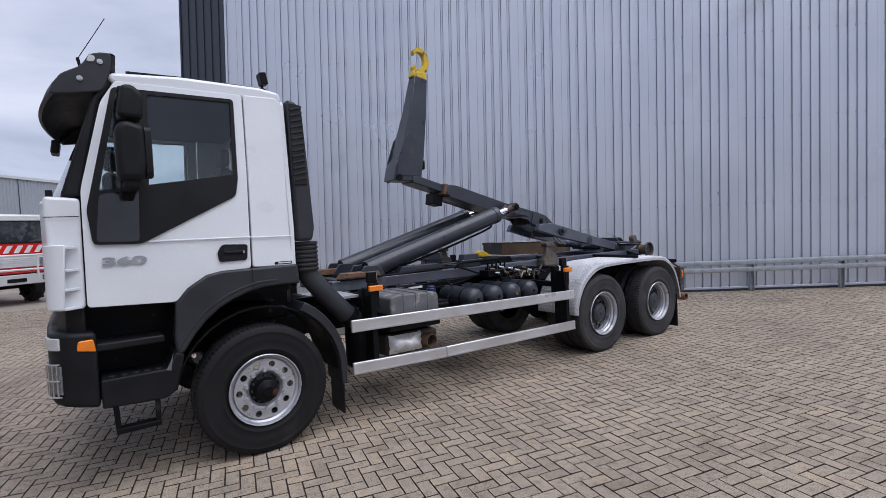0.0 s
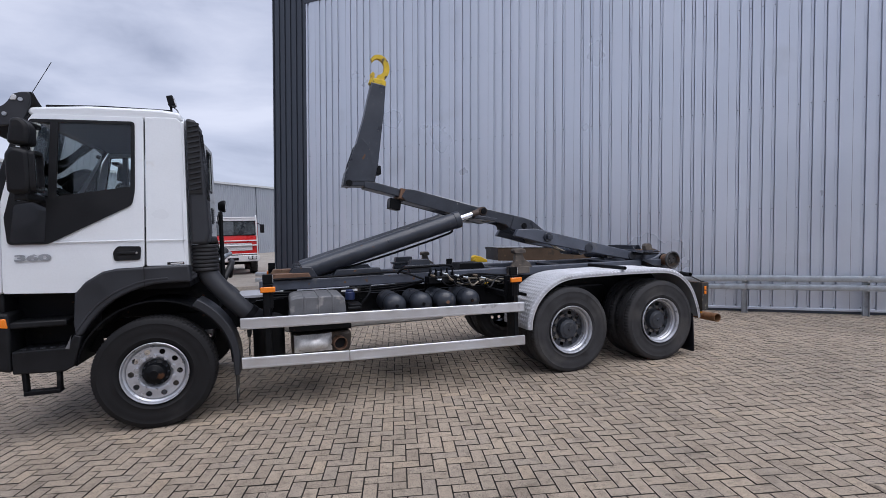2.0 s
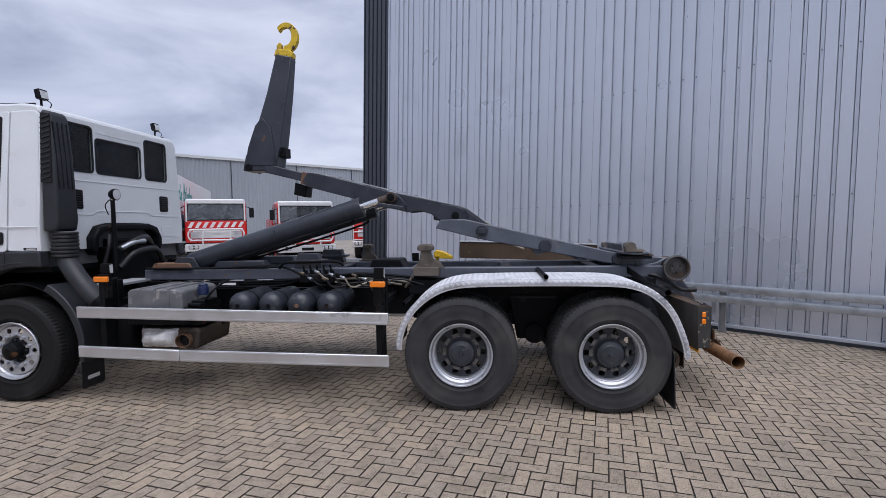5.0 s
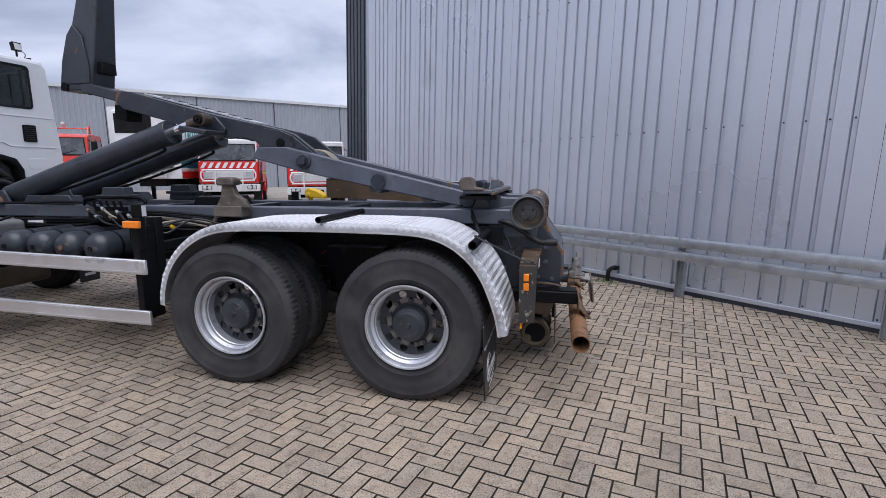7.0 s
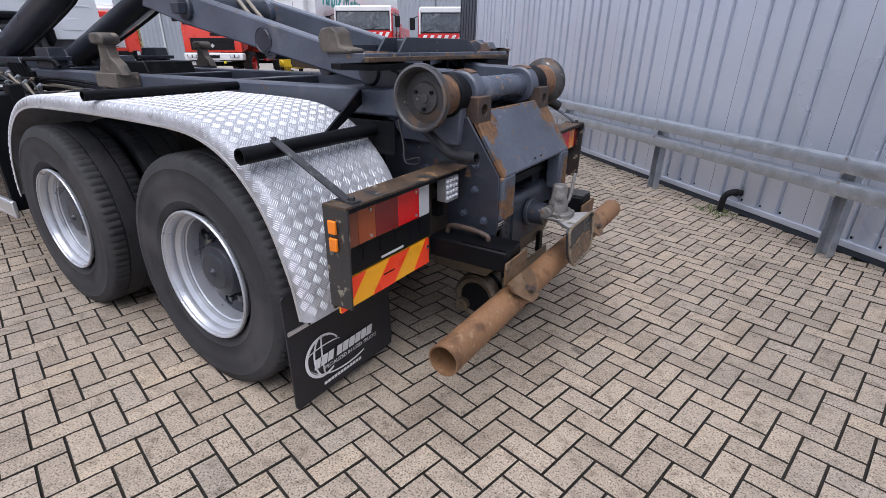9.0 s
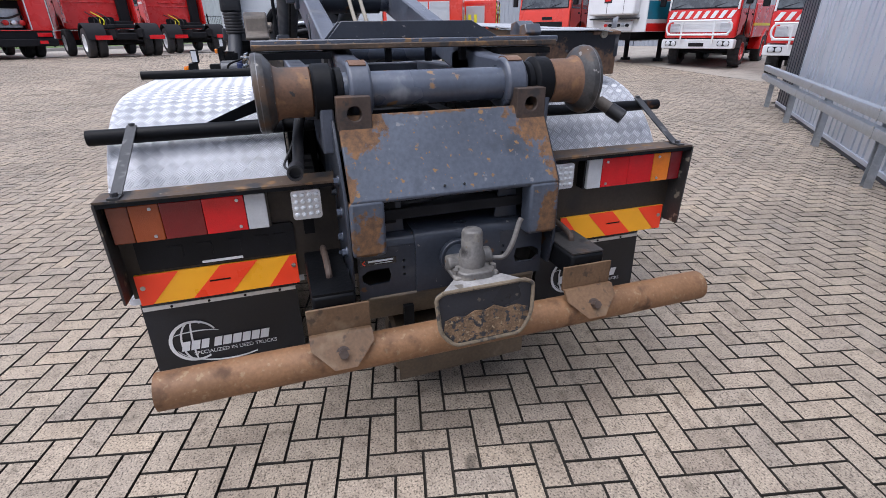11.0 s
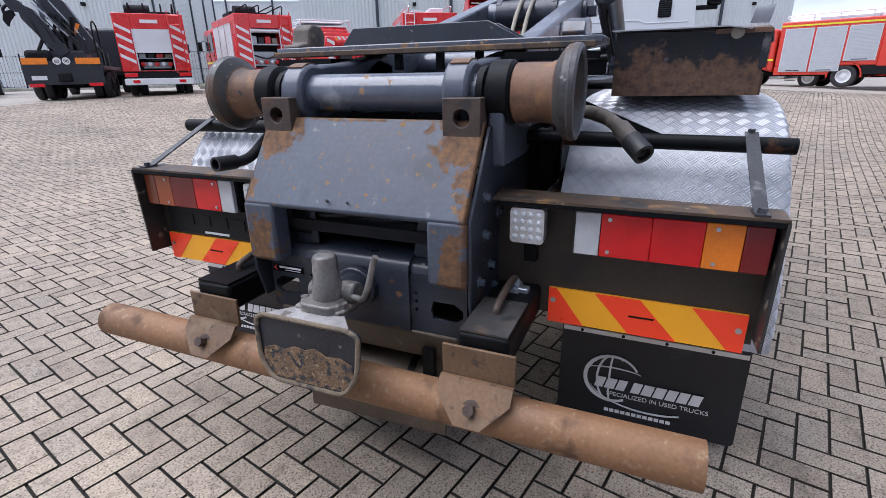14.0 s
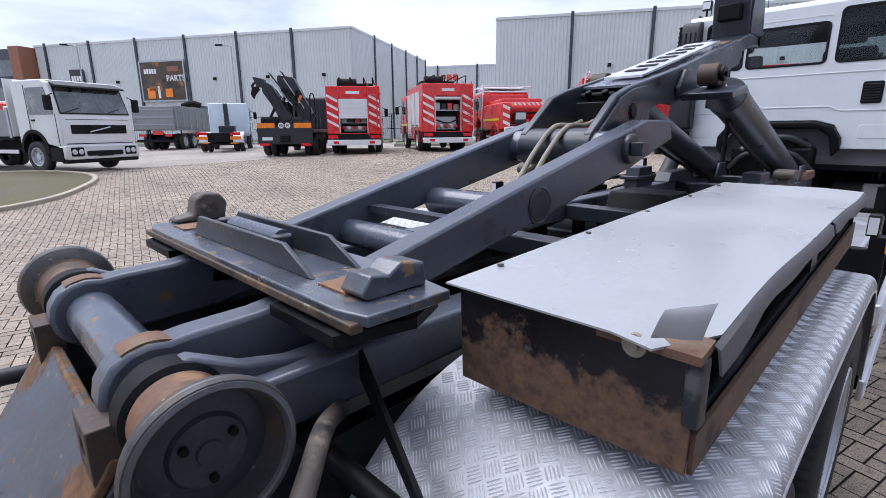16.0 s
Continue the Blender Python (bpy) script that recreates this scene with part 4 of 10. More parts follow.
for s in (-1, 1):
    if s > 0:
        g = Geo().plate([(6.45, 1.486), (6.61, 1.486), (6.625, 1.50), (6.60, 1.538), (6.555, 1.53), (6.52, 1.552), (6.455, 1.54)], 0.535, 0.615)
    else:
        g = Geo().plate([(6.42, 1.486), (6.60, 1.486), (6.60, 1.502), (6.535, 1.512), (6.52, 1.572), (6.49, 1.592), (6.43, 1.585), (6.405, 1.55)], -0.675, -0.585)
    part("hook_lug", g, m_apron if s > 0 else m_guide, boom, "worn torn container lug", bevel=0.012 if s < 0 else 0.005)
    part("rust_patch", Geo().box(6.47, 6.62, s * 0.44, s * 0.55, 1.484, 1.490), m_rust_bar, boom, "bare rusty patch")
    part("lower_plate", Geo().plate([(6.40, s * 0.40), (6.70, s * 0.36), (6.70, s * 0.62), (6.52, s * 0.66), (6.40, s * 0.60)], 1.415, 1.440, "z"), m_frame, boom)
for y in (-0.12, 0.06, 0.22):
    part("plate_stud", Geo().box(6.58, 6.61, y, y + 0.025, 1.39, 1.462), m_frame, boom)
# fork arms from the plate to the roller tube
for s in (-1, 1):
    pts = [(6.36, 1.42), (6.50, 1.452), (6.72, 1.42), (6.86, 1.415)] + arc(6.94, 1.316, 0.10, 110, -110, 10) + [(6.84, 1.24), (6.60, 1.25), (6.36, 1.30)]
    part("fork_arm", Geo().plate(pts, s * 0.262, s * 0.345), m_steel_dusty, boom, "blue-grey fork arm with rusty scuffs", bevel=0.012)
    part("fork_scuff", Geo().plate([(p[0], p[1]) for p in arc(6.94, 1.316, 0.1035, 115, 60, 6)] + [(p[0], p[1]) for p in arc(6.94, 1.316, 0.098, 60, 115, 6)], s * 0.275, s * 0.335), m_rust, boom)

# roller axle
roller_axle = part("roller_axle", Geo().rod((6.94, -0.47, 1.316), (6.94, 0.47, 1.316), 0.064, 32), m_steel_light, truck, "blue-grey rear roller axle")
for s in (-1, 1):
    g = Geo().lathe([(0.080, s * 0.470), (0.086, s * 0.475), (0.086, s * 0.575), (0.092, s * 0.592), (0.100, s * 0.598)], (6.94, 0, 1.316), 48)
    part("roller", g, m_roller_rust, roller_axle, "orange-brown rusty roller barrel", angle=28)
    g = Geo().lathe([(0.098, s * 0.5965), (0.112, s * 0.605), (0.131, s * 0.622), (0.136, s * 0.640), (0.134, s * 0.656), (0.124, s * 0.660), (0.116, s * 0.652), (0.105, s * 0.615), (0.100, s * 0.600), (0.0, s * 0.600)], (6.94, 0, 1.316), 48)
    part("roller_flange", g, m_flange, roller_axle, "grey-brown worn roller flange", angle=28)
    g = Geo().lathe([(0.115, s * 0.645), (0.122, s * 0.661), (0.131, s * 0.658), (0.1365, s * 0.641), (0.133, s * 0.634)], (6.94, 0, 1.316), 48)
    part("roller_rim", g, m_rim_worn, roller_axle, "grey worn roller rim", angle=28)
    g = Geo().lathe([(0.0, s * 0.625), (0.020, s * 0.625), (0.022, s * 0.620), (0.060, s * 0.620), (0.066, s * 0.612), (0.102, s * 0.606)], (6.94, 0, 1.316), 32)
    part("roller_cap", g, m_hub if s > 0 else m_flange, roller_axle, "black bearing cap" if s > 0 else "worn grey bearing cap", angle=28)
    for i in range(3):
        a = radians(30 + 120 * i)
        part("cap_bolt", Geo().rod((6.94 + 0.045 * math.cos(a), s * 0.621, 1.316 + 0.045 * math.sin(a)), (6.94 + 0.045 * math.cos(a), s * 0.630, 1.316 + 0.045 * math.sin(a)), 0.008, 8), m_frame, roller_axle)
    g = Geo().lathe([(0.066, s * 0.36), (0.080, s * 0.365), (0.080, s * 0.385), (0.070, s * 0.39), (0.092, s * 0.40), (0.096, s * 0.405), (0.096, s * 0.462), (0.086, s * 0.470)], (6.94, 0, 1.316), 36)
    part("collar", g, m_frame, roller_axle, "worn dark collar", angle=28)
    g = Geo().plate([(6.70, 1.10), (7.00, 1.10), (7.02, 1.26), (6.98, 1.40), (6.90, 1.41), (6.80, 1.36), (6.62, 1.32), (6.60, 1.2)], s * 0.405, s * 0.455)
    part("axle_bracket", g, m_steel_dusty, roller_axle, bevel=0.008)
    hole = arc(s * 0.342, 1.250, 0.026, 0, 337.5, 15)
    g = Geo().plate([(s * 0.282, 1.193), (s * 0.402, 1.193), (s * 0.402, 1.308), (s * 0.282, 1.308)], 7.01, 7.075, "x", [hole])
    part("tow_lug", g, m_lug, roller_axle, "rusty square lug with a round hole", bevel=0.003)

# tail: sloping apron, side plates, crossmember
# The tail's own box is only black filler for the shade inside its opening
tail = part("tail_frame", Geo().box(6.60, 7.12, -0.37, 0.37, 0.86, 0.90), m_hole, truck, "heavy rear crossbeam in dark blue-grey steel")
part("apron", Geo().plate([(7.020, 1.236), (7.045, 1.243), (7.222, 0.975), (7.210, 0.960), (7.19, 0.972)], -0.40, 0.405), m_tail, tail, "sloping steel apron with rust spots", bevel=0.006)
for s in (-1, 1):
    part("apron_leg", Geo().plate([(7.222, 0.975), (7.222, 0.778), (7.208, 0.760), (7.14, 0.760), (7.14, 0.96)], s * 0.285, s * 0.408), m_tail, tail, "folded apron leg, paint chipped", bevel=0.012)
    g = Geo().plate([(6.55, 0.60), (7.17, 0.60), (7.20, 0.72), (7.20, 0.975), (7.03, 1.225), (6.55, 1.22)], s * 0.408, s * 0.420)
    part("side_plate", g, m_steel, tail, "dark bolted side plate", bevel=0.003)
    g = Geo()
    for x, z in ((6.72, 1.12), (6.86, 1.10), (6.98, 1.13), (7.08, 1.02), (6.80, 0.97), (6.94, 0.94), (7.08, 0.90), (6.74, 0.84), (6.88, 0.82), (7.02, 0.78), (7.13, 0.76), (6.70, 0.72), (6.84, 0.70), (6.98, 0.69), (7.11, 0.66)):
        part("bolt", Geo().rod((x, s * 0.418, z), (x, s * 0.424, z), 0.020, 16).rod((x, s * 0.424, z), (x, s * 0.438, z), 0.013, 6), m_steel_light, tail)
cut = lambda y: [(y + p, 0.645 + q) for p, q in ((-0.055, -0.012), (-0.03, -0.032), (0.05, -0.030), (0.058, 0.0), (0.05, 0.034), (-0.025, 0.034), (-0.055, 0.014))]  # noqa: E731
holes = [cut(-0.32), [(-p[0], p[1]) for p in cut(-0.32)]]
for y in (-0.21, 0.21):
    for z in (0.64, 0.67, 0.70):
        holes.append(arc(y, z, 0.006, 0, 315, 7))
part("crossmember", Geo().plate([(-0.388, 0.555), (0.388, 0.555), (0.388, 0.765), (-0.388, 0.765)], 7.138, 7.150, "x", holes), m_steel, tail, "dark crossmember with oval cut-outs")
part("crossmember_top", Geo().plate([(7.150, 0.766), (7.146, 0.785), (7.134, 0.799), (7.115, 0.806), (6.98, 0.806), (6.98, 0.796), (7.112, 0.796), (7.128, 0.790), (7.135, 0.780), (7.138, 0.766)], -0.388, 0.388), m_steel, tail, "rounded top of the crossmember")
# Black sheet behind the cut-outs, painting the darkness seen through them
part("crossmember_shade_sheet", Geo().box(6.90, 6.92, -0.38, 0.38, 0.56, 0.80), m_hole, tail)
part("center_bulge", Geo().plate([(7.152, 0.556), (7.163, 0.562), (7.163, 0.770), (7.158, 0.792), (7.144, 0.809), (7.12, 0.816), (7.04, 0.816), (7.04, 0.808), (7.118, 0.808), (7.140, 0.798), (7.151, 0.775)], -0.165, 0.190), m_steel, tail, "raised middle of the crossmember")
part("bottom_channel", Geo().plate([(6.80, 0.44), (7.12, 0.44), (7.16, 0.56), (6.80, 0.56)], -0.36, 0.36), m_rust_plate, tail, "brown lower channel", bevel=0.01)
tank = part("cross_canister", Geo().lathe([(0.0, -0.245), (0.085, -0.245), (0.112, -0.255), (0.130, -0.240), (0.130, 0.205), (0.118, 0.215), (0.0, 0.215)], (7.0, 0.0, 0.240), 36), m_rust_plate, tail, "dusty brown round canister hung below the tail", angle=30)
part("canister_end", Geo().lathe([(0.0, -0.246), (0.104, -0.246), (0.106, -0.243)], (7.0, 0.0, 0.240), 32), m_frame, tank, "black end of the canister")
part("canister_boss", Geo().rod((6.93, -0.245, 0.185), (6.93, -0.275, 0.185), 0.038, 16).rod((6.93, -0.275, 0.185), (6.93, -0.290, 0.185), 0.018, 8), m_rust_plate, tank)
for y in (-0.17, 0.14):
    part("canister_strap", Geo().lathe([(0.131, y - 0.014), (0.134, y - 0.014), (0.134, y + 0.014), (0.131, y + 0.014)], (7.0, 0, 0.240), 32).box(6.985, 7.015, y - 0.014, y + 0.014, 0.37, 0.45), m_frame, tank)
for pts, r in (([(7.02, -0.25, 0.93), (7.08, -0.18, 0.91), (7.06, 0.02, 0.93), (7.0, 0.2, 0.92)], 0.016), ([(6.98, -0.2, 0.90), (7.08, 0.0, 0.875), (7.04, 0.24, 0.90)], 0.012), ([(6.9, 0.1, 0.96), (7.05, 0.18, 0.93), (7.03, 0.3, 0.88)], 0.014)):
    part("air_hose", Geo().pipe(pts, r), m_hose, tail)
part("valve_box", Geo().box(7.05, 7.11, -0.30, -0.22, 0.84, 0.94), m_frame, tail, bevel=0.008)
part("valve_box", Geo().box(7.04, 7.10, 0.20, 0.28, 0.85, 0.95), m_frame, tail, bevel=0.008)
part("small_sticker", Geo().box(7.1505, 7.152, -0.380, -0.240, 0.698, 0.724), m_gloss_black, tail, "small black sticker with white bars")
part("sticker_bar", Geo().box(7.152, 7.153, -0.350, -0.252, 0.7115, 0.7185), m_print, tail)
part("sticker_bar", Geo().box(7.152, 7.153, -0.325, -0.256, 0.7035, 0.7060), m_print, tail)
part("sticker_mark", Geo().pipe([(7.1525, -0.362, 0.720), (7.1525, -0.371, 0.711), (7.1525, -0.362, 0.702)], 0.0022, 6), m_chev_r, tail)
part("hanging_plate", Geo().plate([(-0.256, 0.150), (0.314, 0.172), (0.318, 0.40), (-0.252, 0.40)], 7.160, 7.172, "x"), m_rust_plate, tail, "brown plate hung below the tail", bevel=0.002)
for y in (-0.20, 0.25):
    part("plate_hanger", Geo().box(7.135, 7.160, y - 0.02, y + 0.02, 0.38, 0.50), m_frame, tail)
for y in (-0.245, 0.235):
    g = Geo().plate([(y - 0.052, 0.808), (y + 0.052, 0.808), (y + 0.044, 0.925), (y - 0.030, 0.940)], 7.095, 7.106, "x").rod((7.106, y, 0.885), (7.118, y, 0.885), 0.017, 8)
    part("stop_plate", g, m_steel, tail, "steel stop plate inside the opening", bevel=0.003)
for y, r in ((-0.20, 0.0045), (0.10, 0.004)):
    part("apron_hole", Geo().rod((7.2115, y * 0.25 - 0.01, 1.0), (7.2175, y * 0.25 - 0.01, 1.004), r, 12), m_hole, tail)
# underrun protection
bar = part("underrun_bar", Geo().hollow((7.342, -1.088, 0.455), (7.342, 1.076, 0.460), 0.063, 0.006, 40), m_rust_bar, truck, "bent brown rusty underrun tube")
for s in (-1, 1):
    part("bracket_arm", Geo().box(6.62, 7.33, s * 0.425, s * 0.575, 0.595, 0.695), m_frame, bar, "dirty box-section arm", bevel=0.012)
    part("bracket_top", Geo().box(7.10, 7.325, s * 0.43, s * 0.57, 0.696, 0.702), m_flange if s > 0 else m_frame, bar, "scraped top of the bracket arm")
    part("bracket_plate", Geo().box(7.335, 7.345, s * 0.385, s * 0.600, 0.556, 0.657), m_bracket, bar, "brown bracket plate", bevel=0.002)
    g = Geo().plate([(s * 0.385, 0.55), (s * 0.60, 0.55), (s * 0.60, 0.515), (s * 0.53, 0.455), (s * 0.455, 0.455), (s * 0.385, 0.515)], 0, 0.016, "x")
    g.moved(lambda a, b, c: (7.345 + a + (0.555 - c) * 0.84, b, c + 0.016))
    part("bracket_foot", g, m_bracket, bar, "rusty bent bracket foot")
    part("bracket_bolt", Geo().rod((7.408, s * 0.495, 0.508), (7.435, s * 0.495, 0.522), 0.017, 6).rod((7.405, s * 0.495, 0.506), (7.411, s * 0.495, 0.510), 0.026, 14), m_lug, bar)
    part("grab_loop", Geo().pipe([(7.20, s * 0.50, 0.70), (7.19, s * 0.50, 0.722), (7.10, s * 0.50, 0.738), (7.00, s * 0.50, 0.735), (6.98, s * 0.50, 0.70)], 0.012, 10), m_lug, bar)
# towing coupling
coupling = part("tow_coupling", Geo().lathe([(0.0, 0.058), (0.026, 0.058), (0.034, 0.054), (0.038, 0.044), (0.040, -0.02), (0.046, -0.03), (0.048, -0.085)], (7.335, 0.0, 0.815), 20, "z"), m_cast, truck, "worn grey towing coupling", bevel=0.003)
part("coupling_body", Geo().plate(rounded_poly([(7.24, -0.050), (7.38, -0.072), (7.41, -0.05), (7.41, 0.05), (7.38, 0.072), (7.24, 0.050)], 0.015), 0.690, 0.735, "z").box(7.27, 7.395, -0.085, 0.085, 0.700, 0.718), m_cast, coupling, "grey cast coupling body", bevel=0.006)
part("coupling_neck", Geo().rod((7.17, 0.0, 0.70), (7.27, 0.0, 0.70), 0.058, 24).rod((7.17, 0.0, 0.70), (7.195, 0.0, 0.70), 0.074, 24), m_steel, coupling, "dark coupling neck with flange", bevel=0.005)
part("coupling_jaw", Geo().plate([(7.36, -0.07), (7.452, -0.150), (7.458, 0.155), (7.36, 0.07)], 0.690, 0.708, "z").box(7.37, 7.44, -0.03, 0.03, 0.655, 0.692), m_jaw, coupling, "pale scraped jaw", bevel=0.004)
cup = rounded_poly([(-0.178, 0.690), (-0.150, 0.706), (0.150, 0.708), (0.185, 0.692), (0.178, 0.575), (0.135, 0.505), (-0.120, 0.502), (-0.168, 0.560)], 0.03)
g = Geo().plate(cup, 0, 0.014, "x").moved(lambda a, b, c: (7.445 + a + (0.70 - c) * 0.10, b, c))
part("catch_plate", g, m_catch, coupling, "black dished catch plate")
face = lambda y, z, out: Vector((7.459 + out + (0.70 - z) * 0.10, y, z))  # noqa: E731
part("catch_plate_rim", Geo().pipe([face(y, z, 0.004) for y, z in cup + cup[:1]], 0.0075, 8), m_grit_rim, coupling, "dusty worn rim of the plate")
lump = [(-0.150, 0.600), (-0.115, 0.612), (-0.075, 0.606), (-0.040, 0.622), (0.0, 0.618), (0.035, 0.630), (0.075, 0.612), (0.120, 0.618), (0.165, 0.600), (0.166, 0.570), (0.130, 0.515), (-0.115, 0.512), (-0.155, 0.562)]
part("grit", Geo().plate(lump, 0.0, 0.006, "x").moved(lambda x, y, z: tuple(face(y, z, x - 0.001))), m_grit, coupling, "caked brown grit on the plate")
part("coupling_lever", Geo().pipe([(7.32, 0.04, 0.748), (7.33, 0.10, 0.742), (7.34, 0.130, 0.752), (7.345, 0.155, 0.80), (7.345, 0.176, 0.872), (7.345, 0.186, 0.892)], 0.0095, 10), m_cast, coupling, "bent grey release lever")
part("lever_boss", Geo().rod((7.30, 0.03, 0.742), (7.30, 0.085, 0.742), 0.036, 16), m_cast, coupling, bevel=0.006)
part("pin_boss", Geo().rod((7.30, -0.085, 0.735), (7.30, -0.03, 0.735), 0.030, 16), m_cast, coupling, bevel=0.006)
for y in (-0.07, 0.07):
    part("coupling_bolt", Geo().rod((7.36, y, 0.70), (7.36, y, 0.735), 0.014, 6), m_cast, coupling)


# rear light boards
def light_board(s):
    board = part("light_board", Geo().box(6.925, 6.933, s * 0.425, s * 1.205, 0.60, 1.005), m_board, truck, "dark brown steel rear light board")
    part("board_hood", Geo().plate([(6.905, s * 0.42), (7.045, s * 0.435), (7.035, s * 1.212), (6.925, s * 1.212)], 1.006, 1.014, "z"), m_hood, board, "scuffed rusty top edge")
    part("board_lip", Geo().box(7.030, 7.040, s * 0.44, s * 1.212, 0.992, 1.006), m_frame, board)
    part("board_end", Geo().plate([(6.925, 0.62), (7.030, 0.625), (7.042, 1.006), (6.925, 1.006)], s * 1.205, s * 1.213), mat("peeling_black_board" + ("_a" if s < 0 else "_b"), (0.03, 0.029, 0.028), 0.5, 0, 0.2, 6, 80, 0.001, 60, [((0.22, 0.20, 0.15), 0.60, 22, 0.7, 0.04)]), board, "black end plate with peeling paint")
    lamp = part("tail_lamp", Geo().box(6.934, 6.985, s * 0.675, s * 1.195, 0.845, 0.985), m_gloss_black, board, "long rear lamp cluster")
    z0, z1, xf = 0.848, 0.982, 7.005
    for name, a, b, m in (("reversing_lens", 0.682, 0.754, m_clear_lens), ("brake_lens", 0.756, 0.895, m_red_lens), ("tail_lens", 0.8955, 1.030, m_red_lens if s > 0 else m_dark_red_lens), ("indicator_lens", 1.031, 1.125, m_amber_lens if s > 0 else m_dull_amber_lens), ("reflector_lens", 1.126, 1.192, m_dark_red_lens if s > 0 else m_brown_lens)):
        part(name, Geo().box(6.986, xf, s * a, s * b, z0, z1), m, lamp, bevel=0.003, segments=2)
    for y in (0.78, 1.06):
        for z in (0.865, 0.965):
            part("lamp_screw", Geo().rod((7.0, s * y, z), (7.009, s * y, z), 0.006, 8), m_screw, lamp)
    work = part("work_lamp", Geo().plate(rounded(s * 0.54 - 0.053, s * 0.54 + 0.053, 0.872, 0.984, 0.012), 6.985, 7.030, "x"), m_alu, board, "square LED work lamp")
    for i in range(4):
        for k in range(4):
            g = Geo().lathe([(0.0095, 0.0), (0.0085, 0.004), (0.0, 0.0065)], (7.030, s * 0.54 - 0.037 + i * 0.0247, 0.891 + k * 0.0247), 10, "x")
            part("led_lens", g, m_led, work)
    part("lamp_stem", Geo().box(6.94, 6.985, s * 0.53, s * 0.55, 0.915, 0.94), m_frame, work)
    part("cable_box", Geo().box(6.934, 6.97, s * 0.52, s * 0.56, 0.79, 0.86), m_frame, work)
    y0, y1, zb, zt = 0.605, 1.185, 0.573, 0.697
    chev = part("warning_board", Geo().box(6.934, 6.944, s * y0, s * y1, zb, zt), m_chev_y, board, "yellow and red striped warning board")
    for pts in ([(0, zt), (0.025, zt), (0.118, zb), (0, zb)], [(0.147, zt), (0.283, zt), (0.400, zb), (0.260, zb)], [(0.430, zt), (0.580, zt), (0.580, zb), (0.540, zb)]):
        part("stripe", Geo().plate([(s * (y0 + p), q) for p, q in pts], 6.9445, 6.9460, "x"), m_chev_r, chev, "red-orange stripe")
    part("print_bar", Geo().box(6.9465, 6.9475, s * 0.86, s * 0.935, 0.634, 0.640), m_frame, chev)
    for y, z in ((0.62, 0.655), (1.165, 0.645)):
        part("board_screw", Geo().rod((6.944, s * y, z), (6.950, s * y, z), 0.009, 10), m_screw, chev)
    return board


board_l, board_r = light_board(-1), light_board(1)
holder = part("plate_holder", Geo().plate(rounded(-1.155, -0.600, 0.712, 0.838, 0.012), 6.934, 6.948, "x"), m_black_plastic, board_l, "empty black number plate holder")
for a in (-1.05, -0.95, -0.85, -0.75, -0.68):
    part("holder_relief", Geo().box(6.948, 6.951, a, a + 0.05, 0.75, 0.80), m_black_plastic, holder)
part("holder_print", Geo().box(6.948, 6.9495, -0.945, -0.80, 0.716, 0.726), m_print, holder, "white print bar")
for z in (0.848, 0.912):
    part("side_marker", Geo().box(6.954, 6.990, -1.226, -1.214, z, z + 0.050), m_amber_lens, board_l, "amber side marker lamp", bevel=0.004)
for z in (0.848, 0.912):
    part("side_marker", Geo().box(6.954, 6.990, 1.214, 1.226, z, z + 0.050), m_amber_lens, board_r, "amber side marker lamp", bevel=0.004)
part("air_valve", Geo().rod((6.96, 0.505, 0.70), (7.03, 0.505, 0.70), 0.016, 12).rod((7.0, 0.505, 0.66), (7.0, 0.505, 0.735), 0.013, 12).box(6.985, 7.02, 0.485, 0.55, 0.690, 0.71), m_galv, board_r, "bright metal air valve", bevel=0.004)


# ---------- lifting arm, mast and hook ----------
arm = part("lifting_arm", Geo().rod((4.93, -0.20, 1.73), (4.93, 0.20, 1.73), 0.095, 28), m_steel, truck, "dark blue-grey telescopic lifting arm")
ARM = [(2.79, 2.350), (2.86, 2.452), (2.98, 2.438), (3.88, 2.195), (4.62, 2.030), (4.76, 1.985), (5.00, 1.80), (5.02, 1.70), (4.93, 1.64), (4.80, 1.72), (4.43, 1.842), (4.34, 1.93), (4.20, 1.97), (4.06, 1.955), (3.67, 2.060), (2.86, 2.280)]
for s in (-1, 1):
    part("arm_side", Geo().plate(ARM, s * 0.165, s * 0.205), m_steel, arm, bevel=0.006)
    part("side_doubler", Geo().plate([(4.40, 1.875), (4.46, 2.045), (4.62, 2.018), (4.74, 1.972), (4.96, 1.80), (4.97, 1.72), (4.85, 1.715)], s * 0.205, s * 0.222), m_steel, arm, bevel=0.004)
    g = Geo().lathe([(0.0, s * 0.232), (0.030, s * 0.232), (0.032, s * 0.225), (0.045, s * 0.225), (0.048, s * 0.20)], (4.62, 0, 1.905), 24)
    part("grease_boss", g, m_frame, arm)
# Top plate paler than the sides: sky light on it put into the colour
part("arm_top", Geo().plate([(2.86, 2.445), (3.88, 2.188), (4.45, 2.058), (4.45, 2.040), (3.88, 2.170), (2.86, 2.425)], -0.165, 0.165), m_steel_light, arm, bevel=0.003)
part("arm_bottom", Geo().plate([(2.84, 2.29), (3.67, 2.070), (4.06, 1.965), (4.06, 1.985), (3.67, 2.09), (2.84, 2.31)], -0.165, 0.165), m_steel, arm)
part("ladder_cover", Geo().plate([(3.05, 2.424), (4.30, 2.104), (4.30, 2.116), (3.05, 2.437)], -0.115, 0.115), m_alu, arm, "perforated light metal cover")
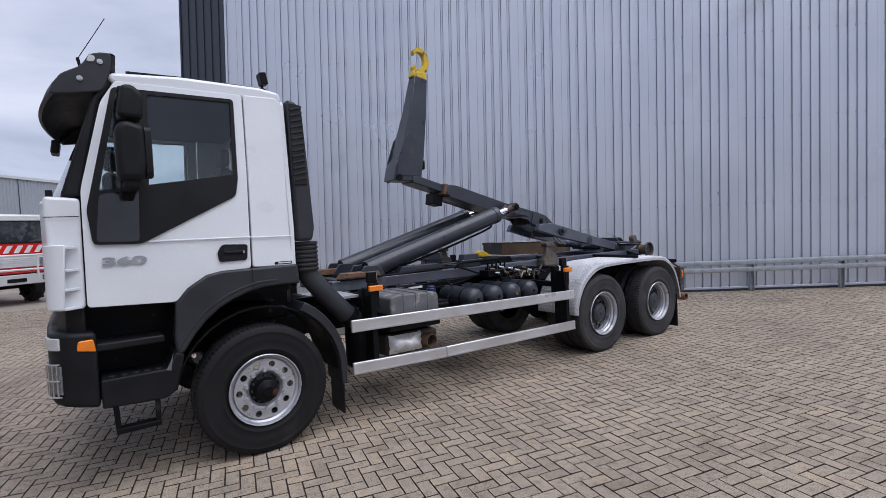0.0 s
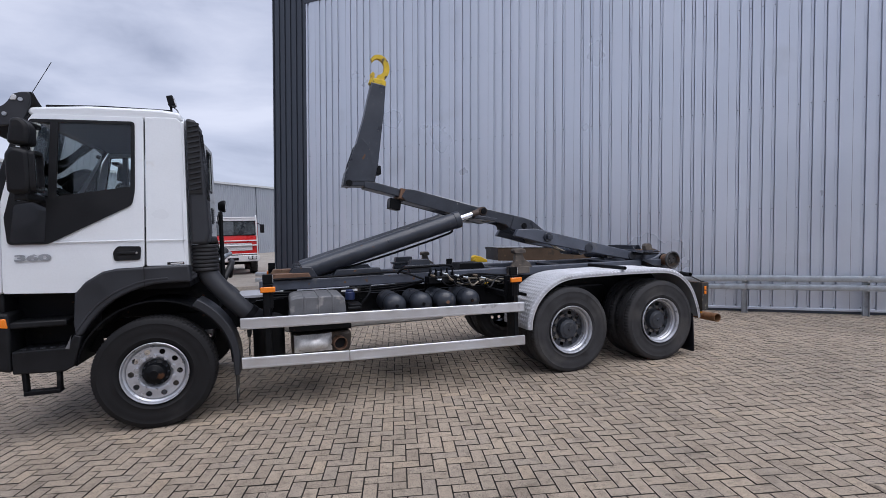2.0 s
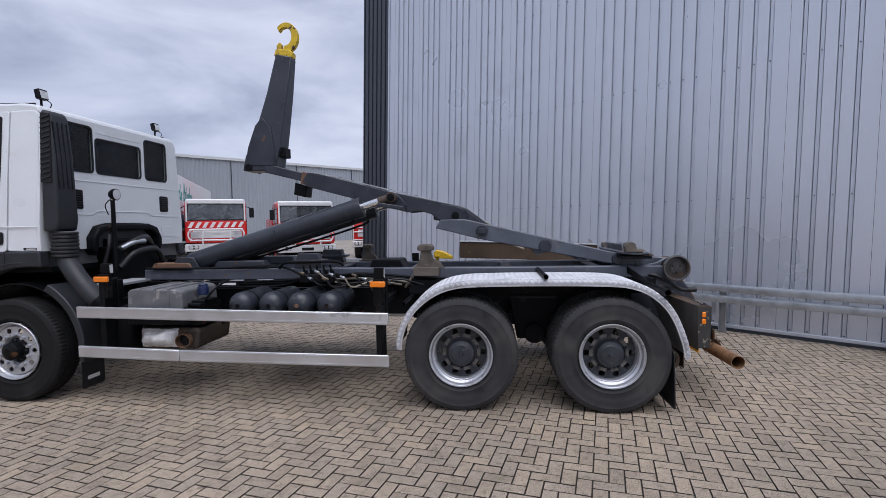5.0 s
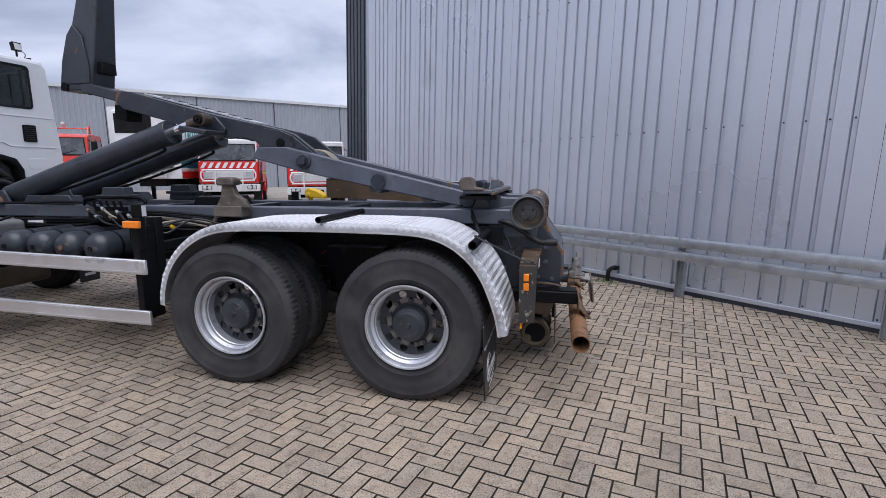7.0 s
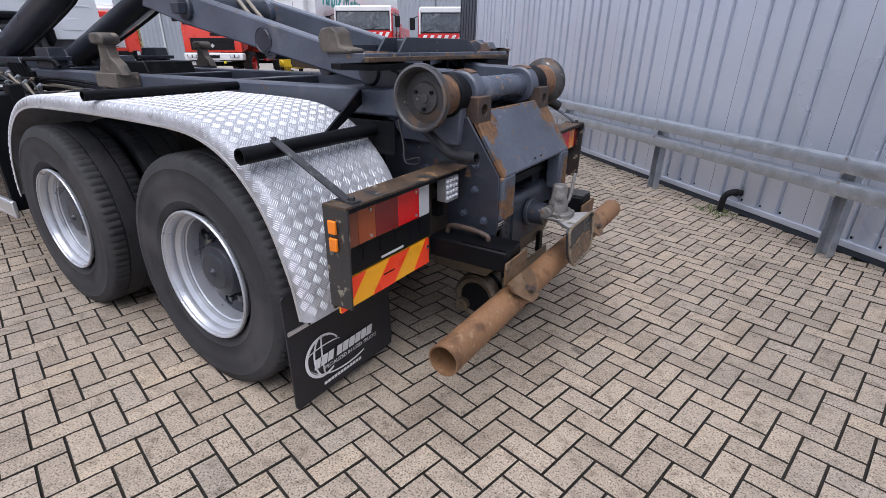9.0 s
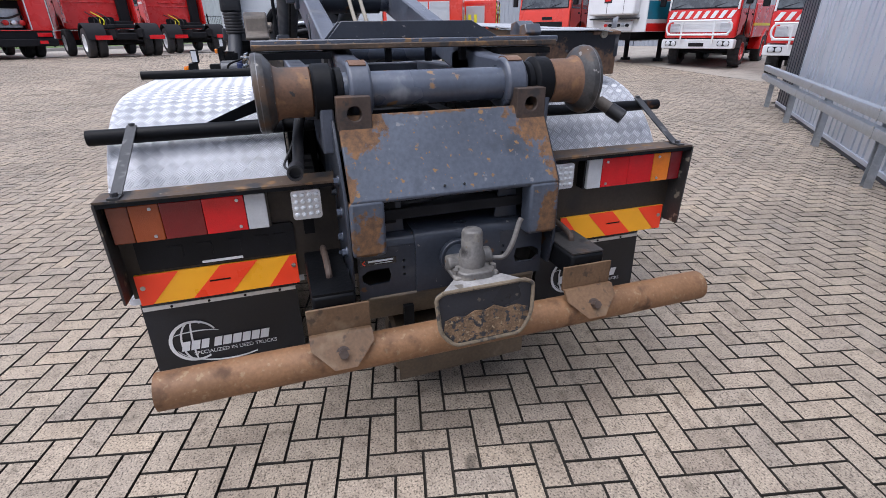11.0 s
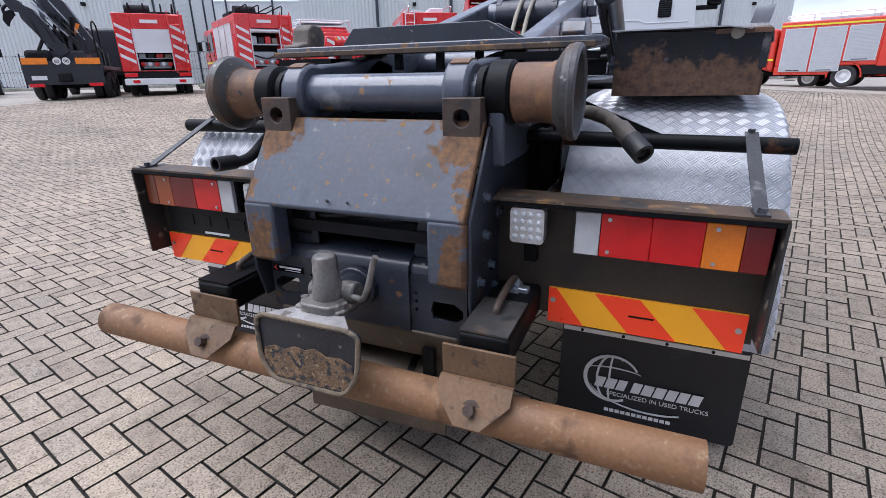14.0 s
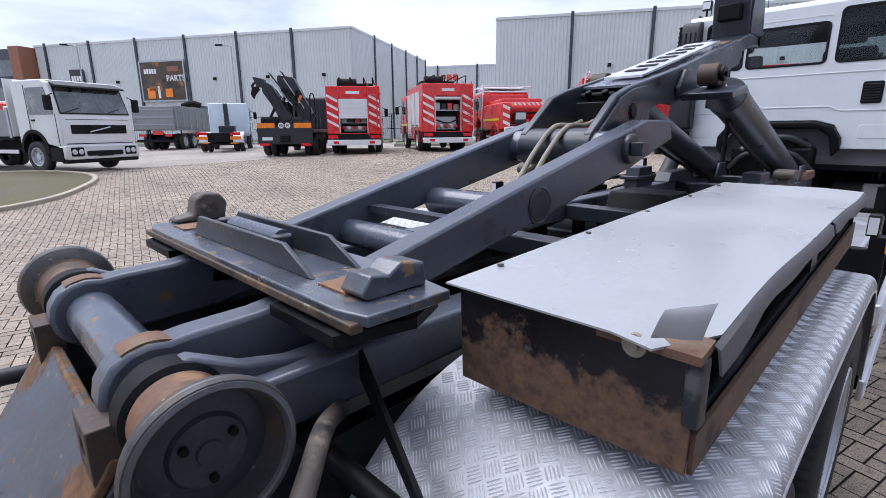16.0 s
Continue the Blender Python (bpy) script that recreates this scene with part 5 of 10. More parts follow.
for i in range(7):
    x = 3.2 + i * 0.15
    part("cover_slot", Geo().plate([(x, 2.4003 - (x - 3.2) * 0.2565), (x + 0.06, 2.385 - (x - 3.2) * 0.2565), (x + 0.06, 2.388 - (x - 3.2) * 0.2565), (x, 2.4035 - (x - 3.2) * 0.2565)], -0.06, 0.06), m_hole, arm)
part("valve_block", Geo().box(4.52, 4.66, -0.085, 0.085, 1.86, 1.96).rod((4.55, -0.05, 1.95), (4.60, -0.05, 2.02), 0.018, 10).rod((4.55, 0.05, 1.95), (4.60, 0.05, 2.02), 0.018, 10).rod((4.58, -0.1, 2.0), (4.58, 0.1, 2.0), 0.014, 10), m_frame, arm, "hydraulic valve block", bevel=0.006)
# Black sheet across the open arm end, painting the shade inside
part("arm_end_shade_sheet", Geo().box(4.36, 4.38, -0.165, 0.165, 1.86, 2.06), m_hole, arm)
for y in (-0.045, 0.03):
    part("hydraulic_hose", Geo().pipe([(4.60, y, 1.88), (4.74, y, 1.84), (4.95, y + 0.015, 1.83), (5.10, y + 0.01, 1.72), (5.28, y + 0.02, 1.56), (5.42, y + 0.03, 1.50)], 0.013, 10), m_tan_hose, arm, "tan hydraulic hose")
# inner jib box and mast
jib = part("jib", Geo().plate([(2.30, 2.475), (2.92, 2.315), (2.92, 2.42), (2.42, 2.555), (2.30, 2.56)], -0.145, 0.145), m_steel, truck, "telescopic inner jib with upright mast", bevel=0.01)
part("jib_collar", Geo().plate([(2.76, 2.325), (2.88, 2.294), (2.91, 2.435), (2.79, 2.467)], -0.19, 0.19), m_rust, jib, "rusty wear collar", bevel=0.006)
part("stop_block", Geo().plate([(2.64, 2.20), (2.79, 2.165), (2.81, 2.30), (2.66, 2.345)], -0.10, 0.10), m_frame, jib, bevel=0.008)
g = Geo()
cols = [(2.02, 2.50, 0.135), (2.06, 2.68, 0.135), (2.135, 2.80, 0.132), (2.335, 3.42, 0.102), (2.455, 3.905, 0.072)]
back = [(2.44, 2.49, 0.135), (2.47, 2.68, 0.135), (2.50, 2.80, 0.132), (2.595, 3.42, 0.102), (2.652, 3.865, 0.072)]
v = []
for (x0, z0, h), (x1, z1, _) in zip(cols, back):
    v += [(x0, -h, z0), (x0, h, z0), (x1, h, z1), (x1, -h, z1)]
f = [(4 * i + k, 4 * i + (k + 1) % 4, 4 * i + 4 + (k + 1) % 4, 4 * i + 4 + k) for i in range(4) for k in range(4)] + [(3, 2, 1, 0), (16, 17, 18, 19)]
part("mast", g.add(v, f), m_steel, jib, "tapered dark grey upright mast", bevel=0.012)
for s in (-1, 1):
    g = Geo().plate([(2.06, 2.56), (2.10, 2.78), (2.20, 3.04), (2.285, 3.135), (2.38, 3.03), (2.44, 2.72), (2.43, 2.56)], s * 0.126, s * 0.146)
    part("mast_doubler", g, m_steel, jib, bevel=0.004)
    part("mast_lug", Geo().plate(arc(2.10, 2.535, 0.045, 0, 330, 11), s * 0.135, s * 0.150), m_frame, jib)
part("mast_buffer", Geo().box(2.455, 2.545, -0.085, 0.085, 2.66, 2.78), m_frame, jib, "dark rear buffer block", bevel=0.01)
hook = part("hook", Geo().plate([(2.425, 3.89), (2.655, 3.855), (2.66, 3.93), (2.62, 3.955), (2.45, 3.97)], -0.06, 0.06), m_yellow, jib, "yellow lifting hook with worn paint", bevel=0.012)
outer, inner = arc(2.575, 4.115, 0.145, -75, 138, 18, 0.175), arc(2.560, 4.125, 0.084, 150, -95, 18, 0.110)
part("hook_body", Geo().plate([(2.52, 3.94)] + [(2.61, 3.94)] + outer + inner, -0.034, 0.034), m_yellow, hook, "yellow lifting hook with worn paint", bevel=0.016, segments=3)
part("hook_latch", Geo().plate([(2.455, 3.95), (2.505, 3.95), (2.515, 4.03), (2.49, 4.06), (2.45, 4.02)], -0.03, 0.03), m_yellow, hook, bevel=0.006)

# lift cylinders
for s in (-1, 1):
    a, b = Vector((1.46, s * 0.345, 1.405)), Vector((3.90, s * 0.345, 2.125))
    d = (b - a).normalized()
    cyl = part("lift_cylinder", Geo().rod(a, a + d * 2.17, 0.112, 36).rod(a + d * 2.10, a + d * 2.185, 0.118, 36), m_steel, truck, "large dark hydraulic lift cylinder", bevel=0.006)
    part("piston_rod", Geo().rod(a + d * 2.17, a + d * 2.47, 0.045, 24), m_chrome, cyl, "bright chromed piston rod")
    part("rod_eye", Geo().rod(b + Vector((0, -0.055, 0)), b + Vector((0, 0.055, 0)), 0.062, 24).rod(b - d * 0.16, b, 0.050, 16), m_lug, cyl, "worn cylinder eye", bevel=0.006)
    part("pin_bracket", Geo().plate([(3.74, 2.075), (3.80, 2.01), (4.02, 1.985), (4.05, 2.05), (3.95, 2.165), (3.87, 2.17)], s * 0.205, s * 0.235).plate([(3.76, 2.02), (4.04, 1.975), (4.06, 2.015), (3.78, 2.065)], s * 0.24, s * 0.52), m_steel, cyl, bevel=0.008)
    part("pin_head", Geo().rod((3.90, s * 0.405, 2.125), (3.90, s * 0.43, 2.125), 0.042, 20).rod((3.90, s * 0.43, 2.125), (3.90, s * 0.442, 2.125), 0.016, 10), m_frame, cyl, bevel=0.004)
    part("oil_pipe", Geo().pipe([a + d * 0.2 + Vector((0, 0, -0.12)), a + d * 1.2 + Vector((0, 0, -0.155)), a + d * 2.0 + Vector((0, 0, -0.150)), a + d * 2.06 + Vector((0, 0, -0.10))], 0.014, 10), m_frame, cyl, "thin steel oil pipe")
    for y in (0.20, 0.47):
        part("foot_bearing", Geo().plate([(1.28, 1.33), (1.64, 1.33), (1.56, 1.47), (1.36, 1.47)], s * y, s * (y + 0.025)), m_steel, cyl, bevel=0.006)

# ---------- rear mudguards of tread plate ----------
FEND = [(4.085, 0.60), (4.095, 0.70), (4.13, 0.82), (4.19, 0.94), (4.28, 1.05), (4.39, 1.14), (4.52, 1.21), (4.66, 1.25), (4.82, 1.268), (5.1, 1.275), (5.5, 1.278), (5.9, 1.275), (6.15, 1.268), (6.31, 1.25), (6.45, 1.205), (6.57, 1.13), (6.67, 1.03), (6.74, 0.92), (6.79, 0.80), (6.83, 0.68), (6.85, 0.575), (6.856, 0.535)]
FEND = [tuple(p) for p in ((q.x, q.y) for q in smooth_path([Vector((x, z, 0)) for x, z in FEND], 3))]
cum = [0.0]
for (xa, za), (xb, zb) in zip(FEND, FEND[1:]):
    cum.append(cum[-1] + math.hypot(xb - xa, zb - za))


def on_fender(d):
    i = max(0, min(len(FEND) - 2, int(np.searchsorted(cum, d)) - 1))
    t = (d - cum[i]) / max(1e-6, cum[i + 1] - cum[i])
    (xa, za), (xb, zb) = FEND[i], FEND[i + 1]
    n = Vector((-(zb - za), xb - xa)).normalized()
    return Vector((xa + (xb - xa) * t, za + (zb - za) * t)), n, Vector((xb - xa, zb - za)).normalized()


def fender(s):
    def place(d, w, lift=0.0):
        """A point of the plate: d along its curve, w across it; the outer edge is rolled down."""
        p, nn, tt = on_fender(d)
        a = max(0.0, min(1.57, (w - 1.226) / 0.036))
        wide = 0.0 if s < 0 else 0.022 * max(0.0, min(1.0, (w - 1.0) / 0.226))
        y, drop = (w + wide, 0.0) if w <= 1.226 else (1.226 + wide + 0.036 * math.sin(a), 0.036 * (1 - math.cos(a)) + max(0.0, w - 1.2825))
        out, up = lift * math.sin(a), lift * math.cos(a) - drop
        return Vector((p.x + nn.x * up, s * (y + out), p.y + nn.y * up)), a

    across = [0.585, 0.80, 1.0, 1.15, 1.226, 1.235, 1.244, 1.253, 1.262, 1.272, 1.2825, 1.300]
    g, n, m = Geo(), len(cum), len(across)
    v = [place(c, w, h)[0] for h in (0.0, -0.004) for c in cum for w in across]
    f = []
    for i in range(n - 1):
        for k in range(m - 1):
            q = (i * m + k, (i + 1) * m + k, (i + 1) * m + k + 1, i * m + k + 1)
            f += [q if s < 0 else q[::-1], tuple(n * m + e for e in (q[::-1] if s < 0 else q))]
        q = (i * m + m - 1, (i + 1) * m + m - 1, n * m + (i + 1) * m + m - 1, n * m + i * m + m - 1)
        f.append(q if s < 0 else q[::-1])
    for k in range(m - 1):
        f += [(k, k + 1, n * m + k + 1, n * m + k), ((n - 1) * m + k, n * m + (n - 1) * m + k, n * m + (n - 1) * m + k + 1, (n - 1) * m + k + 1)]
    fe = part("mudguard", g.add(v, f), m_tread, truck, "aluminium tread plate mudguard over twin axles", angle=50)
    g = Geo()
    v = [place(c, 1.300, h)[0] + Vector((0, s * e, 0)) for h, e in ((0.0, 0.0), (0.0, 0.003)) for c in cum] + [place(c, 1.312)[0] + Vector((0, s * 0.003, 0)) for c in cum]
    f = [(i, i + 1, n + i + 1, n + i) for i in range(n - 1)] + [(n + i, n + i + 1, 2 * n + i + 1, 2 * n + i) for i in range(n - 1)]
    part("rim_lip", g.add(v, f), m_alu, fe, "bright cut edge", angle=50)
    # raised bars of the tread pattern, squares of five turned crosswise by turns
    g, pitch = Geo(), 0.0385
    for i in range(-24, 116):
        for k2 in range(-24, 116):
            d0, w0 = (i + k2 * 1.0) * pitch * 0.7071, 0.94 + (i - k2) * pitch * 0.7071
            if not (0.03 < d0 < cum[-1] - 0.03 and 0.605 < w0 < 1.285):
                continue
            turn = 1 if (i + k2) % 2 else -1
            ux, uy = 0.7071, turn * 0.7071
            for k in range(5):
                o = (k - 2) * 0.0076
                half = 0.0170
                q = [(-uy * o + ux * half * e - uy * 0.0021 * h, ux * o + uy * half * e + ux * 0.0021 * h, 0.0003) for e, h in ((-1, 0), (-0.55, 1), (0.55, 1), (1, 0), (0.55, -1), (-0.55, -1))]
                q += [(-uy * o + ux * half * e, ux * o + uy * half * e, 0.0021) for e in (-0.6, 0.6)]
                g.add([place(d0 + qx, w0 + qy, qz)[0] for qx, qy, qz in q], [(0, 1, 6), (1, 2, 7, 6), (2, 3, 7), (3, 4, 7), (4, 5, 6, 7), (5, 0, 6)])
    me = bpy.data.meshes.new("tread_pattern")
    me.from_pydata(g.v, [], [t if s < 0 else t[::-1] for t in g.f])
    me.shade_flat()
    me.materials.append(m_tread_bar)
    ob = new("tread_pattern", me)
    ob.parent = fe
    tagged(ob, "raised bars of the tread plate", kind="stuff")
    tx, ty = (6.625, 1.298) if s < 0 else (6.70, 1.262)
    part("mudguard_tube", Geo().hollow((5.53, s * 0.50, 1.303), (5.53, s * (1.30 if s < 0 else 0.69), 1.303), 0.023, 0.004, 20), m_frame, fe, "black mudguard support tube")
    part("mudguard_tube", Geo().hollow((tx, s * 0.45, 1.158), (tx, s * ty, 1.153), 0.030 if s < 0 else 0.025, 0.005, 24), m_frame, fe, "black mudguard support tube")
    part("mudguard_tube", Geo().hollow((4.15, s * 0.45, 1.02), (4.15, s * 1.1, 1.02), 0.022, 0.004, 16), m_frame, fe)
    g = Geo()
    a, b = Vector((tx - 0.005, s * 1.140, 1.190)), Vector((6.985, s * 1.150, 1.020))
    dd = (b - a).normalized()
    up = Vector((-dd.z, 0, dd.x)).normalized() * 0.003
    sd = Vector((0, 0.018, 0))
    g.add([q + e * sd + u * up for q in (a, b) for e in (-1, 1) for u in (-1, 1)], [(0, 1, 3, 2), (4, 6, 7, 5), (0, 4, 5, 1), (2, 3, 7, 6), (0, 2, 6, 4), (1, 5, 7, 3)])
    g.box(6.97, 7.03, s * 1.132, s * 1.168, 1.015, 1.021).rod((7.005, s * 1.15, 1.02), (7.005, s * 1.15, 1.034), 0.012, 6).rod((tx - 0.005, s * 1.140, 1.185), (tx - 0.005, s * 1.140, 1.20), 0.011, 6)
    part("flat_strap", g, m_strapiron, fe, "worn dark flat strap")
    g = Geo()
    a, b = Vector((tx - 0.15, s * 0.50, 1.325)), Vector((tx - 0.005, s * 0.90, 1.175))
    g.add([a + Vector((0.0, 0, 0)), a + Vector((0, 0, -0.07)), b + Vector((0, 0, -0.03)), b] + [q + Vector((0.012, 0, 0)) for q in (a, a + Vector((0, 0, -0.07)), b + Vector((0, 0, -0.03)), b)], [(0, 1, 2, 3), (7, 6, 5, 4), (0, 4, 5, 1), (1, 5, 6, 2), (2, 6, 7, 3), (3, 7, 4, 0)])
    part("brace", g, m_frame, fe, "black flat brace")
    slope = lambda a, b, c: (a + (0.6 - c) * 0.02, b, c)  # noqa: E731
    flap = part("mudflap", Geo().plate(rounded(min(s * 0.625, s * 1.268), max(s * 0.625, s * 1.268), 0.055, 0.60, 0.02), 6.690, 6.700, "x").moved(slope), m_flap, fe, "black rubber mudflap with white print")
    part("flap_strip", Geo().box(6.703, 6.709, min(s * 0.63, s * 1.262), max(s * 0.63, s * 1.262), 0.424, 0.442), m_alu, flap, "aluminium clamping strip")
    for y in (0.70, 0.85, 1.0, 1.15):
        part("strip_rivet", Geo().rod((6.709, s * y, 0.433), (6.712, s * y, 0.433), 0.006, 8), m_frame, flap)
    cy, cz, R = s * 0.96 - 0.135, 0.243, 0.106
    for k, (ry, a0, a1, t0) in enumerate(((R, 30, 300, 0.011), (R * 0.55, 55, 285, 0.0045), (R * 0.12, 75, 270, 0.004))):
        outer = arc(cy, cz, ry, a0, a1, 22, R * 0.98)
        inn2 = arc(cy + 0.004, cz, max(0.003, ry - t0), a1, a0, 22, R * 0.98 - t0)
        part("globe_arc", Geo().plate(outer + inn2, 6.7045, 6.7065, "x").moved(slope), m_print, flap, "white globe line")
    part("globe_arc", Geo().plate(arc(cy + 0.01, cz + 0.03, R * 0.95, 165, 20, 12, 0.022) + arc(cy + 0.01, cz + 0.03, R * 0.95, 20, 165, 12, 0.017), 6.7045, 6.7065, "x").moved(slope), m_print, flap)
    part("swoosh", Geo().plate(arc(cy + 0.14, cz - 0.01, 0.225, 195, 300, 14, 0.115) + arc(cy + 0.14, cz - 0.01, 0.225, 300, 195, 14, 0.108), 6.7045, 6.7065, "x").moved(slope), m_print, flap, "thin white swoosh")
    for a, b in ((-0.062, -0.030), (-0.024, 0.012), (0.018, 0.050), (0.072, 0.104), (0.110, 0.146), (0.152, 0.188), (0.194, 0.228), (0.234, 0.268), (0.274, 0.310)):
        q = [(cy + a, 0.200), (cy + b, 0.200), (cy + b + 0.012, 0.246), (cy + a + 0.012, 0.246)]
        part("print_bar", Geo().plate(q, 6.7070, 6.7085, "x").moved(slope), m_print, flap)
    for i in range(12):
        y = cy - 0.015 + i * 0.0205
        part("print_bar", Geo().plate([(y, 0.095), (y + 0.016, 0.095), (y + 0.016, 0.109), (y, 0.109)], 6.7065, 6.708, "x").moved(slope), m_print, flap)
    m4 = Matrix(((0, 0, 1, 6.7160), (1, 0, 0, cy - 0.014), (0, 1, 0, 0.170), (0, 0, 0, 1)))
    words("slogan", "SPECIALIZED IN USED TRUCKS", 0.0262, m4, m_print, flap, "white printed slogan", 0.0006)
    part("mudguard_skirt", Geo().box(4.12, 6.75, s * 0.58, s * 0.585, 1.05, 1.20), m_frame, fe)
    return fe


fender(-1), fender(1)
part("trailer_hose", Geo().pipe([(6.55, -0.42, 1.22), (6.75, -0.50, 1.23), (6.90, -0.535, 1.16), (7.02, -0.55, 1.085), (7.14, -0.565, 1.08)], 0.020, 14).hollow((7.08, -0.56, 1.08), (7.165, -0.568, 1.083), 0.027, 0.008, 18), m_hose, truck, "black trailer cable with socket end")
part("trailer_hose", Geo().pipe([(6.62, 0.50, 1.20), (6.72, 0.60, 1.245), (6.82, 0.71, 1.245), (6.92, 0.80, 1.20)], 0.021, 14).hollow((6.89, 0.775, 1.215), (6.965, 0.840, 1.160), 0.027, 0.007, 18), m_oldhose, truck, "dusty grey-brown trailer hose with black coupling")
part("hose_end", Geo().hollow((6.93, 0.81, 1.185), (6.975, 0.849, 1.152), 0.031, 0.010, 18), m_hose, truck)
part("wire_loop", Geo().pipe([(6.72, -0.52, 1.2), (6.78, -0.56, 1.10), (6.82, -0.60, 1.03), (6.86, -0.56, 1.02), (6.84, -0.53, 1.04), (6.80, -0.57, 1.03)], 0.005, 8), m_hose, truck, "thin hanging wire")

# steel box on the right mudguard
box = part("storage_box", Geo().box(4.62, 6.42, 0.708, 1.170, 1.270, 1.278), m_boxpaint, truck, "long black steel box with flaking paint and a pale lid")
box.location = (-0.049, 0.0, 0.025 + 6.43 * 0.035)
box.rotation_euler = (0.0, 0.035, 0.0)
m_boxbrown = mat("brown_rusty_sheet", (0.105, 0.068, 0.042), 0.7, 0.1, 0.25, 4, 80, 0.0010, 60, [((0.020, 0.018, 0.017), 0.60, 5, 0.5, 0.10), ((0.17, 0.11, 0.065), 0.64, 14, 0.8, 0.06)])
# The lid's folded edge has its own grey, far darker than the lid
m_lidfold = mat("dull_dark_grey_lid_fold", (0.085, 0.085, 0.088), 0.6, 0.1, 0.15, 6, 80, 0.0006, 60, [((0.20, 0.20, 0.20), 0.62, 12, 0.5, 0.1), ((0.05, 0.045, 0.04), 0.60, 9, 0.6, 0.1)])
m_boxrust = mat("rust_below_black_paint", (0.118, 0.070, 0.044), 0.75, 0.1, 0.3, 6, 80, 0.0012, 70, [((0.05, 0.032, 0.024), 0.55, 8, 0.8, 0.1), ((0.19, 0.115, 0.06), 0.66, 24, 0.85, 0.05)])
rag = random.Random(11)
m_boxend = rusted(mat("black_paint_peeling_to_rust", (0.010, 0.010, 0.013), 0.42, 0, 0.3, 6, 90, 0.0010, 60, [((0.16, 0.17, 0.18), 0.66, 10, 0.5, 0.10), ((0.13, 0.08, 0.05), 0.69, 34, 0.85, 0.03)], spec=0.4), [((6.43, 0.94, 1.250), (0.3, 1.6, 0.185)), ((6.43, 0.82, 1.33), (0.3, 0.12, 0.14)), ((6.43, 1.19, 1.30), (0.3, 0.10, 0.15))], (0.150, 0.086, 0.050), (0.070, 0.042, 0.030), 17.0, 0.55, 0.27)
end = [(0.70 + 0.475 * i / 20, 1.258 + 0.004 * i / 20) for i in range(21)]
part("box_end", Geo().plate(end + [(1.177, 1.40), (1.170, 1.455), (1.13, 1.466), (0.70, 1.478)], 6.422, 6.4305, "x"), m_boxend, box, "black end panel, its paint peeling to brown rust")
part("box_end", Geo().box(4.61, 4.619, 0.70, 1.175, 1.28, 1.475), m_boxpaint, box)
part("box_side", Geo().box(4.62, 6.421, 0.700, 0.708, 1.262, 1.475), m_boxbrown, box, "brown rusty inner side of the box")
part("box_side", Geo().plate([(4.62, 1.268), (6.421, 1.262), (6.421, 1.335), (4.62, 1.36)], 1.176, 1.184), m_boxrust, box, "rusty folded lower side")
part("box_side", Geo().plate([(4.62, 1.34), (6.36, 1.325), (6.36, 1.345), (5.45, 1.352), (5.44, 1.44), (5.36, 1.44), (5.35, 1.354), (4.62, 1.36)], 1.160, 1.168), m_boxpaint, box)
g = Geo()
nx, ny = 16, 8
v = []
for i in range(nx + 1):
    for k in range(ny + 1):
        x, y = 4.60 + 1.86 * i / nx, 0.685 + 0.498 * k / ny
        wv = 0.0
        if y > 1.05:
            wv = -0.010 * math.sin((x - 4.3) * 3.6) ** 2 * (y - 1.05) / 0.12
            y += 0.008 * math.sin((x - 4.3) * 3.1) * (y - 1.05) / 0.12 - (0.06 * (y - 1.05) / 0.12 if x > 6.36 else 0)
        v.append((x, y, 1.487 + 0.002 * math.sin(3 * x + 5 * y) + wv))
n2 = len(v)
f = []
for i in range(nx):
    for k in range(ny):
        a = i * (ny + 1) + k
        f += [(a, a + 1, a + ny + 2, a + ny + 1), (n2 + a, n2 + a + ny + 1, n2 + a + ny + 2, n2 + a + 1)]
rim = [k for k in range(ny + 1)] + [i * (ny + 1) + ny for i in range(1, nx + 1)] + [nx * (ny + 1) + k for k in range(ny - 1, -1, -1)] + [i * (ny + 1) for i in range(nx - 1, 0, -1)]
f += [(rim[i], n2 + rim[i], n2 + rim[(i + 1) % len(rim)], rim[(i + 1) % len(rim)]) for i in range(len(rim))]
part("lid", Geo().add(v + [(x, y, z - 0.004) for x, y, z in v], f), m_lid, box, "pale grey dented sheet lid with a bent edge", angle=60)
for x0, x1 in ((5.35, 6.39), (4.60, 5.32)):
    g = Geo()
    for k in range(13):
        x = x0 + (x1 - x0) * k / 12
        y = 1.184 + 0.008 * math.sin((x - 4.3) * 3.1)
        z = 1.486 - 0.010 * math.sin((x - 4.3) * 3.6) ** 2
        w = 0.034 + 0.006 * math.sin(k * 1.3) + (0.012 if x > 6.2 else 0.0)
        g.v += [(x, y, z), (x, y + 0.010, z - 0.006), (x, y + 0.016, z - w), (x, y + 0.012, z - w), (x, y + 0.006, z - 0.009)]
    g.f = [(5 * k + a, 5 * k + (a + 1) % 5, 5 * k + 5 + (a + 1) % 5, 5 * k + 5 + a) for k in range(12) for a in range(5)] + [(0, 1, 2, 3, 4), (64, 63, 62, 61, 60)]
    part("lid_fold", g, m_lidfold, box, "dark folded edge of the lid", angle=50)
cur = []
for i in range(6):
    a = radians(75 * i / 5)
    for k in range(4):
        x, y = 6.452 - 0.014 * k, 1.114 + 0.020 * k
        cur.append((x - 0.018 * (1 - math.cos(a)) - 0.004 * math.sin(k * 2.0), y + 0.012 * math.sin(a), 1.489 + 0.054 * math.sin(a) * (0.82 + 0.09 * k)))
quads = [(4 * i + k, 4 * i + k + 1, 4 * i + k + 5, 4 * i + k + 4) for i in range(5) for k in range(3)]
